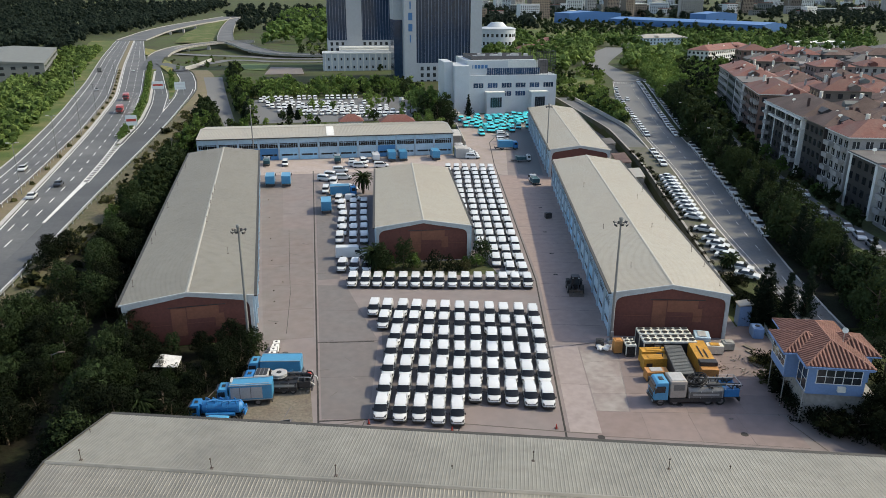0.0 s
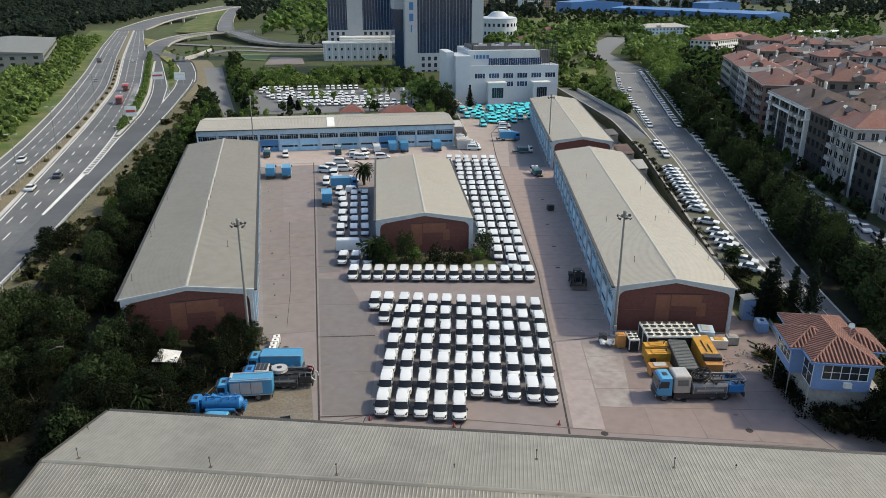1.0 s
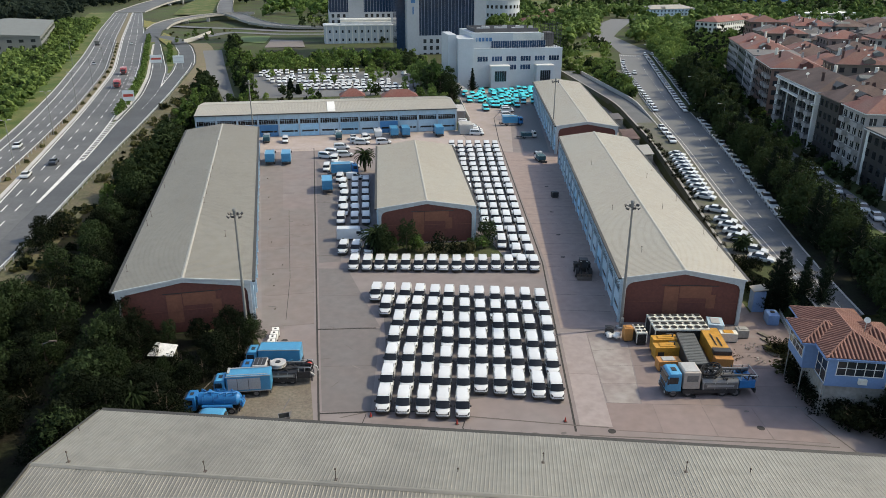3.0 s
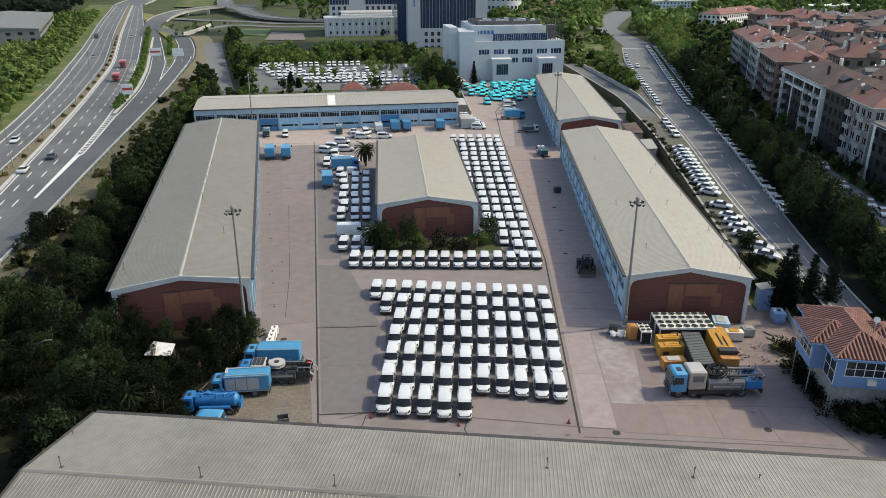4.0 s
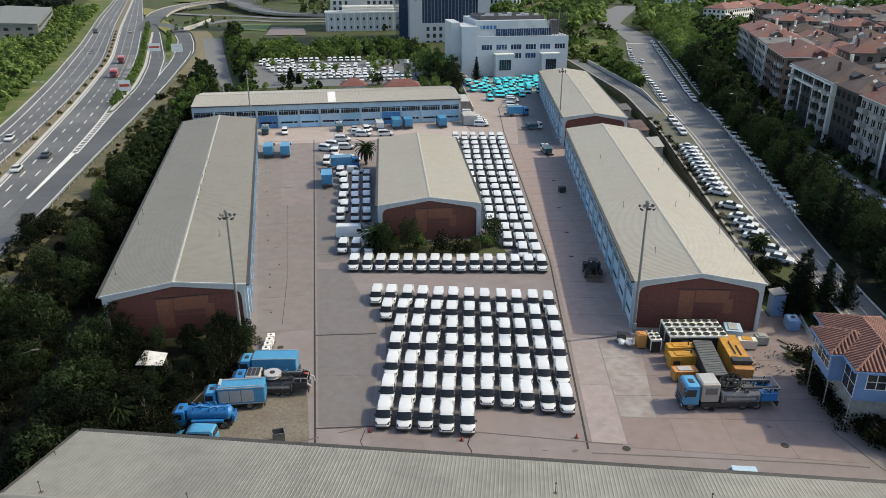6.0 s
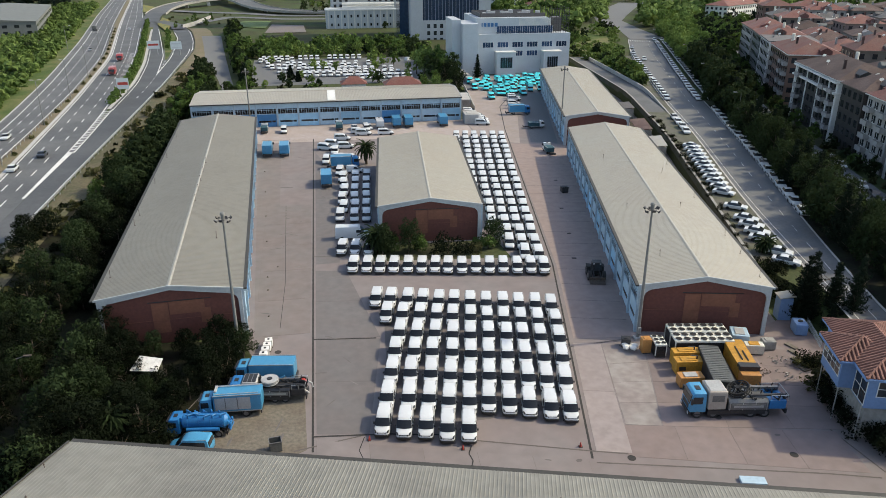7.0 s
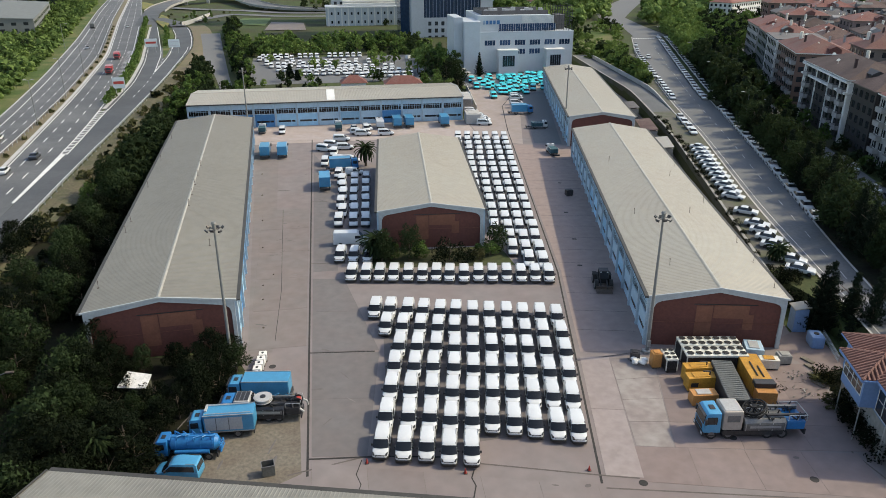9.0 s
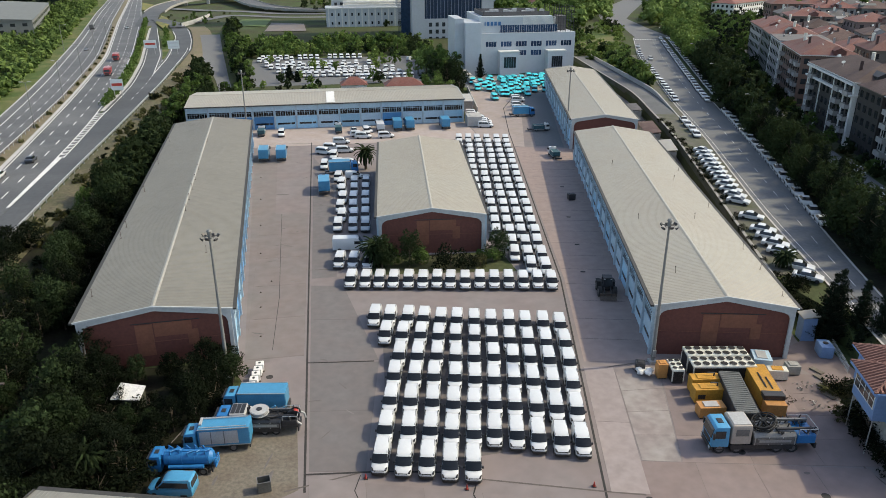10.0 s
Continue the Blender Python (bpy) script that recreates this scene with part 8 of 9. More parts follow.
ribbon([(-81, 396, 3.6), (-86, 418, 3.62), (-94, 434, 3.64), (-104, 452, 3.66)], 9, M_ASPHALT_DARK, "dark asphalt branch bending round the island")
ribbon([(-103, 408, 3.1), (-110, 455, 3.3), (-115, 490, 3.5), (-117, 516, 3.7)], 12, M_ASPHALT_DARK, "dark asphalt branch rising to the flyover")
ribbon([(-78, 425, 3.7), (-67, 452, 3.7), (-58, 470, 3.7), (-42, 464, 3.7), (-18, 450, 3.7), (30, 446, 3.7)], 9, M_ASPHALT_OLD, "grey road curving under the junction")
ribbon([(-110, 540, 3.7), (-84, 520, 3.7), (-50, 502, 3.7), (-20, 478, 3.7), (30, 470, 3.7)], 10, M_ASPHALT_OLD, "grey road curving under the junction")
sh = Shape()
for (xa, ya), (xb, yb) in (((-80, 402), (-75.4, 426)), ((-75.4, 426), (-71.6, 468))):
    sh.hexa([(xa, ya, 2), (xa + 0.5, ya, 2), (xb + 0.5, yb, 2), (xb, yb, 2), (xa, ya, 5.4), (xa + 0.5, ya, 5.4), (xb + 0.5, yb, 5.4), (xb, yb, 5.4)])
single("wall_junction", sh, M_CONCRETE, "pale concrete wall at the top of the dirt bank", "wall", kind="structure")

# guard rail of the slip road, with a post at every step
gr = thing("guard_rail", Matrix(), "galvanised steel guard rail along the slip road", "guard rail")
rail, st = Shape(), list(np.arange(0, 262, 4.0))
for a, b in zip(st, st[1:]):
    xa, xb = ramp_outer(a) + 0.35, ramp_outer(b) + 0.35
    for z in (0.5, 0.72):
        rail.hexa([(xa, a, ROAD_Z + z), (xa + 0.1, a, ROAD_Z + z), (xb + 0.1, b, ROAD_Z + z), (xb, b, ROAD_Z + z), (xa - 0.05, a, ROAD_Z + z + 0.18), (xa + 0.1, a, ROAD_Z + z + 0.18), (xb + 0.1, b, ROAD_Z + z + 0.18), (xb - 0.05, b, ROAD_Z + z + 0.18)])
part("rail", rail, M_STEEL, gr)
post = Shape().box(-0.02, 0.14, -0.14, 0.14, -0.2, 0.95).mesh("post", M_STEEL)
for y in st:
    placed("post", post, gr, pose(ramp_outer(y) + 0.45, y, ROAD_Z - 0.05))
md = thing("guard_rail", Matrix(), "weathered steel guard rail on the central strip", "guard rail")
rail, st = Shape(), list(np.arange(40, 420, 4.0))
for a, b in zip(st, st[1:]):
    rail.tube((hw_median_l(a) + 0.5, a, ROAD_Z + 0.75), (hw_median_l(b) + 0.5, b, ROAD_Z + 0.75), 0.16, 0.16, 4)
part("rail", rail, M_RUST, md)
for y in st:
    placed("post", post, md, pose(hw_median_l(y) + 0.6, y, ROAD_Z + 0.05))


def street_lamp(x, y, z, h2, rz, arm=2.2, double=False, head=None):
    t = thing("street_lamp", pose(x, y, z, 0, 0, rz), "slim grey steel street lamp", "street lamp", "street lamps")
    part("pole", Shape().tube((0, 0, 0), (0, 0, h2), 0.13, 0.07, 8), head or M_MAST, t)
    for sgn in ((1, -1) if double else (1,)):
        part("arm", Shape().tube((0, 0, h2 - 0.1), (sgn * arm, 0, h2 + 0.25), 0.06, 0.05, 6), M_MAST, t)
        part("lamp_head", Shape().turned_box(pose(sgn * (arm + 0.3), 0, h2 + 0.25), 0.9, 0.35, 0.16), head or M_SILVER, t, bevel=0.03)


for y in (88, 131, 172, 214, 258, 330):
    street_lamp((hw_median_l(y) + hw_median_r(y)) / 2, y, ROAD_Z + 0.1, 12.5, 10, 0.7, True)
street_lamp(hw_outer(298) - 3, 298, ROAD_Z - 0.1, 12, 10, 2.2)
for y in (98, 150, 200):
    street_lamp(kerb_right(y) + 3.6, y, STREET_Z, 9, 180, 1.6)
street_lamp(34.6, 190, 0, 10, 0, 1.5)
# dark brown material here stands for the shade that lies on this lamp
street_lamp(-34.6, -7.0, 0, 4.6, 0, 1.0, False, M_RUST)


def gantry(x, y, z, w, label, blue=False):
    t = thing("road_sign", pose(x, y, z, 0, 0, 8), label, "road sign", "road signs at the slip road")
    part("post", Shape().tube((-w * 0.3, 0, 0), (-w * 0.3, 0, 5.6), 0.12, 0.1, 8).tube((w * 0.3, 0, 0), (w * 0.3, 0, 5.6), 0.12, 0.1, 8), M_STEEL, t)
    p = part("board", Shape().box(-w / 2, w / 2, -0.12, 0.0, 2.6, 6.2), M_SIGNPALE, t, bevel=0.02)
    if blue:
        part("text_bar", Shape().box(-w * 0.4, w * 0.4, -0.15, -0.12, 3.2, 3.7).box(-w * 0.4, w * 0.4, -0.15, -0.12, 4.9, 5.4), M_OFFICE, p)
    else:
        part("text_bar", Shape().box(-w * 0.42, w * 0.42, -0.15, -0.12, 4.0, 4.9), M_SIGNRED, p, "red bar on the sign")


gantry(-62.9, 173, ROAD_Z, 3.8, "large pale road sign with a red bar")
gantry(-74.0, 282, ROAD_Z, 5.4, "large pale road sign with a red bar")
gantry(-63.0, 278, ROAD_Z, 5.0, "pale blue road sign beside the slip road", True)

# ---------------------------------------------------------------- trees
def leaf_mesh(name, seed, clumps, material, per, size, spread):
    """A crown: leaves scattered round clump centres (x, y, z, r)."""
    r = np.random.RandomState(seed)
    clumps = np.array(clumps)
    many = np.maximum(5, (1.06 * per * clumps[:, 3] ** 2).astype(int))
    own = np.repeat(clumps, many, axis=0)
    k = len(own)
    out = r.normal(size=(k, 3))
    out /= np.linalg.norm(out, axis=1)[:, None]
    c = own[:, :3] + out * (own[:, 3] * (0.55 + 0.5 * r.rand(k)))[:, None] * np.array([1, 1, 0.8])
    a = np.cross(out + 0.7 * r.normal(size=(k, 3)), r.normal(size=(k, 3)))
    a /= np.linalg.norm(a, axis=1)[:, None] + 1e-6
    b = np.cross(out, a) + 0.35 * r.normal(size=(k, 3))
    b /= np.linalg.norm(b, axis=1)[:, None] + 1e-6
    s0 = (size * (0.55 + 0.9 * r.rand(k)))[:, None]
    v = np.stack([c - a * s0 * 1.15, c + a * s0 * 0.5 - b * s0 * spread * 1.2, c + a * s0 * 0.75 + b * s0 * spread * 1.2], 1).reshape(-1, 3)
    me = bpy.data.meshes.new(name)
    me.vertices.add(3 * k)
    me.vertices.foreach_set("co", v.astype(np.float32).ravel())
    me.loops.add(3 * k)
    me.loops.foreach_set("vertex_index", np.arange(3 * k, dtype=np.int32))
    me.polygons.add(k)
    me.polygons.foreach_set("loop_start", np.arange(0, 3 * k, 3, dtype=np.int32))
    me.update(calc_edges=True)
    me.materials.append(material)
    return me


def limbs(seed, h, crown0, reach, n2, r0):
    r = random.Random(seed)
    s = Shape().tube((0, 0, -0.3), (0.05 * h * (r.random() - 0.5), 0.05 * h * (r.random() - 0.5), h * 0.75), r0, r0 * 0.35, 8)
    for i in range(n2):
        a, z = 2.4 * i + r.random(), crown0 + (h * 0.7 - crown0) * i / n2
        s.tube((0, 0, z), (reach * 0.7 * math.cos(a), reach * 0.7 * math.sin(a), z + reach * 0.5), r0 * 0.35, r0 * 0.12, 5)
    return s


CLUMPS = {}


def tree_kind(name, label, category, seed, h, rx, crown0, material, count, clump, per, size, shape="round", group="", spread=0.6):
    t = thing(name, Matrix(), label, category, group)
    r = random.Random(seed)
    clumps = []
    if shape == "whorl":
        for level in range(count):
            k = level / count
            ring, z = rx * (1 - k) ** 0.9 * r.uniform(0.7, 1.15), crown0 + (h - crown0) * k
            for b in range(8 if k < 0.7 else 5):
                a, far = 0.785 * b + 1.9 * level + r.uniform(-0.25, 0.25), ring * r.uniform(0.6, 1.2)
                for q in ((0.2, 0.42, 0.64, 0.84, 1.0) if far > 1 else (0.4, 0.9)):
                    clumps.append((q * far * math.cos(a), q * far * math.sin(a), z + 0.32 * far * q * q + r.uniform(-0.1, 0.1), clump * (1.35 - 0.75 * q)))
        count = 0
    for i in range(count):
        u = (i + 0.5) / count
        z = crown0 + (h - crown0) * (u if shape != "bush" else u * 0.9)
        k = (z - crown0) / (h - crown0)
        if shape == "cone":
            ring = rx * (1 - k) ** 0.8
        elif shape == "column":
            ring = rx * min(1, 4 * (1 - k) + 0.05) * min(1, 0.55 + 2 * k)
        else:
            ring = rx * math.sqrt(max(0.06, 1 - (2 * k - 0.8) ** 2 / 1.5))
        a = 2.39996 * i + r.uniform(-0.4, 0.4)
        q = ring * math.sqrt(r.uniform(0.15, 1.0))
        clumps.append((q * math.cos(a), q * math.sin(a), z + r.uniform(-0.4, 0.3), clump * r.uniform(0.7, 1.25) * (0.55 + 0.45 * ring / rx)))
    CLUMPS[t] = (clumps, material, h)
    part("trunk", limbs(seed, h, max(0.6, crown0), rx, 6, 0.035 * h * 0.6 + 0.06), M_TRUNK, t)
    part("crown", leaf_mesh("crown", seed, clumps, material, per, size, spread), material, t)
    return t


KINDS = {
    "dark": [tree_kind("tree", "dense leafy tree on the bank, shade in its dark green", "tree", s0, h, w, 1.6, M_LEAF_DARK, 22, 1.35, 66, 0.21, group="trees along the depot") for s0, h, w in ((1, 8.5, 3.0), (2, 7.2, 2.7), (3, 9.6, 3.2))],
    "mid": [tree_kind("tree", "leafy mid-green tree with a round crown", "tree", s0, h, w, 1.8, M_LEAF_MID, 22, 1.4, 34, 0.32, group="trees along the depot") for s0, h, w in ((4, 8.0, 3.2), (5, 6.6, 2.8), (6, 9.2, 3.4))],
    "dim": [tree_kind("tree", "dull green tree with a full crown", "tree", s0, h, w, 1.5, M_LEAF_DIM, 24, 1.35, 66, 0.21, group="trees along the depot") for s0, h, w in ((21, 8.0, 3.0), (22, 6.8, 2.8))],
    "light": [tree_kind("tree", "bright green leafy tree with a round crown", "tree", s0, h, w, 1.8, M_LEAF_LIGHT, 20, 1.4, 40, 0.30, group="trees along the depot") for s0, h, w in ((7, 7.5, 3.1), (8, 6.0, 2.6))],
    "pine": [tree_kind("pine_tree", "dark pine tree with a pointed crown", "pine tree", s0, h, w, 0.5, M_LEAF_PINE, 15, 0.4, 130, 0.18, "whorl", "pines of the depot", 0.3) for s0, h, w in ((9, 10.5, 2.9), (10, 8.6, 2.4))],
    "cypress": [tree_kind("cypress", "slim dark green column-shaped cypress", "cypress", s0, h, w, 0.6, M_LEAF_PINE, 30, 0.8, 80, 0.22, "column", "cypresses", 0.4) for s0, h, w in ((12, 11.0, 1.4), (13, 9.0, 1.2))],
    "shrub": [tree_kind("shrub", "low shrub on the bank, shade in its dark green", "shrub", s0, h, w, 0.3, M_LEAF_DARK, 12, 0.9, 110, 0.14, "bush", "shrubs of the bank") for s0, h, w in ((14, 2.6, 1.8), (15, 2.0, 1.6))],
    "olive": [tree_kind("shrub", "dry olive-green shrub on the bank", "shrub", s0, h, w, 0.3, M_LEAF_OLIVE, 12, 0.9, 55, 0.22, "bush", "shrubs of the bank") for s0, h, w in ((16, 3.2, 2.0), (17, 2.2, 1.7))],
}
USED = set()
tr = random.Random(5)


FAR = {}


def plant(kind, x, y, z=0.0, k=1.0, belt=""):
    """A tree of its own, or, where a belt is named, one of many in a mass of far trees."""
    ob = tr.choice(KINDS["dim" if belt and kind == "dark" else kind])
    if kind == "dark" and not belt and x > 72 and y < 80 and int(3 * x + y) % 3:
        ob = KINDS["dim" if int(5 * x) % 3 else "mid"][int(7 * x) % 2]  # the street's own trees are paler than those of the bank
    if belt:
        clumps, material, h = CLUMPS[ob]
        a, k = tr.uniform(0, 6.28), k * tr.uniform(0.9, 1.1)
        c, s = math.cos(a) * k, math.sin(a) * k
        FAR.setdefault((belt, material), []).append(([(x + c * p[0] - s * p[1], y + s * p[0] + c * p[1], z + k * p[2], k * p[3]) for p in clumps[::2]], (x, y, z, h * k)))
        return None
    m = pose(x, y, z, tr.uniform(-3, 3), tr.uniform(-3, 3), tr.uniform(0, 360)) @ Matrix.Diagonal((k * tr.uniform(0.88, 1.14), k * tr.uniform(0.88, 1.14), k * tr.uniform(0.85, 1.15), 1))
    if -24 < x < -16.5 and -14 < y < -4:
        m = m @ Matrix.Scale(0.52, 4)  # low growth round the hut
    if ob not in USED:
        USED.add(ob)
        ob.matrix_basis = m
        return ob
    return copy_thing(ob, m)


def bank_z(x, y):
    d = x - ramp_outer(y)
    return float(np.interp(d, [3, 9, 15, 19], [2.9, 1.9, 0.7, 0.0]))


# belt between the motorway and the west hangar
west_wall = lambda y: -27.6 - (y - 2) * 0.067
y = -30.0
while y < 128:
    x0 = ramp_outer(y) + float(np.interp(y, [-30, 20, 45, 64, 128], [5.0, 8.0, 10.5, 11.0, 11.0]))
    x1 = west_wall(max(y, 2)) - 2.6 if y > -2 else -17.0 + (y + 20) * 0.35
    for i in range(5):
        if tr.random() < 0.9:
            x = tr.uniform(x0, x1)
            if y < 10 and -34.2 < x < -27.4:
                x += 7.5 if x > -31 and y < 0 else -4.5
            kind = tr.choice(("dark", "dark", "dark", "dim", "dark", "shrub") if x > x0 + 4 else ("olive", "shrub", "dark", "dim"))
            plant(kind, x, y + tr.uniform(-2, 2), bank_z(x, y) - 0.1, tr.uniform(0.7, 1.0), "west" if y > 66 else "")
    y += 3.6
plant("mid", -43.5, 62, 1.2, 0.6)
plant("mid", -42.3, 93, 1.0, 0.75)
plant("mid", -41.0, 90, 0.8, 0.6)
for x, y, k in ((-48.6, 38, 0.8), (-47.2, 33, 0.75), (-46.0, 40, 0.8), (-49, 30, 0.7)):
    plant("dark", x, y, 2.3, k)
# thicket before the west hangar's gable
for x, y, kind, k in ((-24.5, -1.5, "dark", 0.85), (-20.5, -1.6, "dim", 0.5), (-16.5, -1.5, "dark", 0.62), (-12.0, -0.8, "dark", 0.78), (-9.8, -0.2, "dark", 0.72), (-14.8, -5.5, "dark", 0.72), (-26.4, -5.0, "dark", 0.6),
                      (-13.0, -8.5, "dark", 0.72), (-17.0, -11.5, "dim", 0.7), (-22.5, -13.6, "dark", 0.36), (-26.0, -12.0, "dark", 0.6), (-15.8, -14.2, "dark", 0.6), (-20.0, -16.5, "dark", 0.7), (-25.0, -17.0, "dark", 0.85),
                      (-10.5, -4.5, "dark", 0.66), (-11.8, -6.6, "dark", 0.62), (-12.0, -11.2, "dark", 0.62), (-14.4, -12.2, "dark", 0.6), (-16.2, -16.6, "dark", 0.6), (-17.4, -20.4, "shrub", 1.2), (-9.0, -3.0, "dim", 0.6), (-10.6, -7.6, "shrub", 1.2), (-17.5, -18.5, "olive", 0.9), (-22.0, -20.5, "dark", 0.5), (-26.0, -21.0, "dark", 0.6), (-19.5, -22.0, "shrub", 1.0), (-37.5, -6.0, "dark", 0.95), (-38.5, -13.0, "dark", 0.9), (-36.8, -18.0, "dark", 0.9), (-24.0, -25.0, "shrub", 1.2), (-28, -29, "dark", 0.8)):
    plant(kind, x, y, 0, k)
for i in range(58):
    x, y = tr.choice((tr.uniform(-42, -34.4), tr.uniform(-27.2, -21))), tr.uniform(-42, 1)
    if not (-25 < x and y > -15):
        plant(tr.choice(("dark", "dark", "dim", "shrub")), x, y, 0, tr.uniform(0.55, 0.9))
for x, y, k in ((-21.8, -9.6, 1.7), (-20.2, -10.2, 1.8), (-18.6, -9.8, 1.9), (-17.6, -8.0, 2.0), (-22.8, -7.8, 1.8), (-20.8, -11.8, 2.0), (-18.8, -12.2, 2.0), (-23.2, -11.0, 2.0)):
    plant("shrub", x, y, 0, k)
y = -27.0
while y < 2:
    plant(tr.choice(("dark", "dark", "dim")), -26.9 + tr.uniform(-0.8, 0.8), y, 0, tr.uniform(0.85, 1.05))
    y += 2.7
# white sheet among the trees
single("tin_sheet", Shape().hexa([(-1.7, -1.3, 0), (1.7, -1.0, -0.1), (1.5, 1.1, 0.5), (-1.6, 1.3, 0.6), (-1.7, -1.3, 0.05), (1.7, -1.0, -0.05), (1.5, 1.1, 0.55), (-1.6, 1.3, 0.65)]), M_TARP, "white sheet roof of a small hut under the trees", "hut roof", m=pose(-20.0, -6.9, 2.0, 0, 0, -15))
single("hut", Shape().box(-1.4, 1.4, -0.8, 0.8, 0, 2.08), M_MOSSWALL, "small dark hut half hidden under trees", "hut", m=pose(-20.0, -6.7, 0, 0, 0, -15))
# garden before the middle hangar
for x, y, kind, k in ((12.0, 28.4, "dim", 0.72), (14.2, 29.4, "mid", 0.6), (16.6, 28.2, "dim", 0.76), (18.6, 29.0, "mid", 0.5), (23.4, 27.2, "shrub", 1.7), (30.8, 28.0, "mid", 0.8), (32.0, 29.6, "dim", 0.7), (26.5, 26.8, "shrub", 0.9), (28.4, 26.4, "olive", 0.8), (29.0, 30.0, "mid", 0.45)):
    plant(kind, x, y, 0, k)
flat("flower_bed", [(8.6, 26.0), (34, 23.5), (33.2, 32.2), (8.8, 33.0)], 0.016, M_SOIL, "planted garden bed before the hangar gable", "garden bed")
for y in (88, 93):
    plant("olive", 37.0, y, 0, 0.8)


def palm(x, y, z, h2, seed=0, reach=3.6):
    r = random.Random(seed)
    t = thing("palm_tree", pose(x, y, z), "palm tree with a full round crown", "palm tree", "palms")
    part("trunk", Shape().tube((0, 0, -0.2), (0, 0, h2), 0.34, 0.24, 10), M_TRUNK, t)
    s = Shape()
    for i in range(64):
        a, up = 2.39996 * i, 1.25 - 1.95 * (i / 64)
        prev, ln = Vector((0, 0, h2)), reach * r.uniform(0.8, 1.1)
        for k in range(5):
            nxt = prev + Vector((math.cos(a) * math.cos(up), math.sin(a) * math.cos(up), math.sin(up))) * ln / 5
            side = Vector((-math.sin(a), math.cos(a), 0.0)) * (0.42 * (1 - k / 6))
            drop = Vector((0, 0, -0.14))
            s.add([prev - side + drop, prev, nxt, nxt - side * 0.8 + drop], [(0, 1, 2, 3)])
            s.add([prev, prev + side + drop, nxt + side * 0.8 + drop, nxt], [(0, 1, 2, 3)])
            prev, up = nxt, up - 0.32
    part("frond", s, M_LEAF_DIM, t)


palm(13.0, 87.0, 0, 4.2, 1)
palm(73.2, 11.0, STREET_Z, 1.8, 2, 2.2)
palm(11.2, 30.0, 0, 3.0, 3)
palm(-21.1, -19.6, 0, 3.4, 4, 2.4)
for i in range(24):
    y = 9 + 4.3 * i
    plant("shrub", wall_line(y) + 0.5 + tr.uniform(-0.3, 0.5), y + tr.uniform(-1, 1), STREET_Z, tr.uniform(0.35, 0.65))
# east side: cypresses and dark trees round the house, belts along the street
for x, y, kind, k, z in ((68.8, -5.4, "pine", 0.85, 0.1), (70.6, -5.6, "pine", 1.2, 0.2), (72.8, -7.0, "pine", 1.0, 0.4), (73.8, -9.8, "pine", 1.08, 0.3), (69.6, 1.0, "shrub", 1.2, 1.0), (71.4, 3.6, "dark", 0.5, 2.0), (70.2, 5.2, "shrub", 1.2, 2.0), (72.4, 6.4, "shrub", 1.0, 2.6), (71.2, -9.4, "pine", 0.5, 0.2),
                         (66.5, -34.5, "dark", 0.8, 0), (60.5, -25.5, "shrub", 1.2, 0), (61.8, -28.5, "dark", 0.5, 0), (62.5, -31.5, "shrub", 1.3, 0), (60.8, -22.0, "olive", 1.1, 0), (64.5, -30.0, "olive", 1.0, 0), (61.2, -33.5, "shrub", 1.1, 0), (62.2, -17.0, "olive", 0.8, 0), (63.0, -26.5, "dark", 0.45, 0), (63.4, -17.4, "shrub", 1.0, 0), (60.2, -29.0, "shrub", 1.1, 0), (63.6, -34.4, "shrub", 1.2, 0), (68.5, -37.5, "mid", 0.9, 0.5), (66.0, -42.0, "dark", 1.0, 0)):
    plant(kind, x, y, z, k)
for x, y, kind, k in ((61.4, -22.6, "shrub", 0.9), (60.6, -24.8, "shrub", 1.0), (60.0, -27.4, "shrub", 1.05), (60.2, -30.6, "shrub", 1.2), (60.6, -33.0, "shrub", 1.3), (61.0, -34.8, "shrub", 1.3), (63.0, -36.0, "shrub", 1.5), (64.6, -35.6, "dark", 0.72), (66.6, -35.0, "dark", 0.85), (68.8, -34.6, "dark", 0.9), (70.6, -33.0, "dark", 0.8)):
    plant(kind, x, y, 0, k)
for x, y, k in ((64.4, -38.6, 0.75), (68.4, -37.2, 0.9), (66.0, -41.0, 0.9), (70.5, -38.0, 1.1), (71.5, -32.5, 0.9), (74, -27, 1.0)):
    plant("dark", x, y, 0, k)
y = -17.0
while y < 345:
    n3 = 3 if y < 215 else 6
    for i in range(n3):
        lo = kerb_right(y) + (2.0 if y < 126 else 4.2)
        hi = min(lo + float(np.interp(y, [-17, 25, 60, 130, 190, 230, 345], [15, 8.5, 9.5, 10, 13, 24, 70])), front(y) - 11 if 20 < y < 200 else 999)
        hi = max(hi, lo + 4)
        x = lo + (hi - lo) * (i + tr.uniform(0.1, 0.9)) / n3
        kinds = ("dark", "pine", "dim") if y < 200 else ("dark", "mid", "cypress", "mid") if i > 1 else ("light", "mid", "light")
        plant(tr.choice(kinds) if i < 2 or y > 120 else tr.choice(("dark", "dim", "dark", "olive")), x, y + tr.uniform(-1.5, 1.5), STREET_Z - 0.1, (tr.uniform(0.8, 1.05) if y < 120 else tr.uniform(0.95, 1.3)) * (1.2 if i == 0 else 1), "" if y < 100 else "street")
    y += 3.9
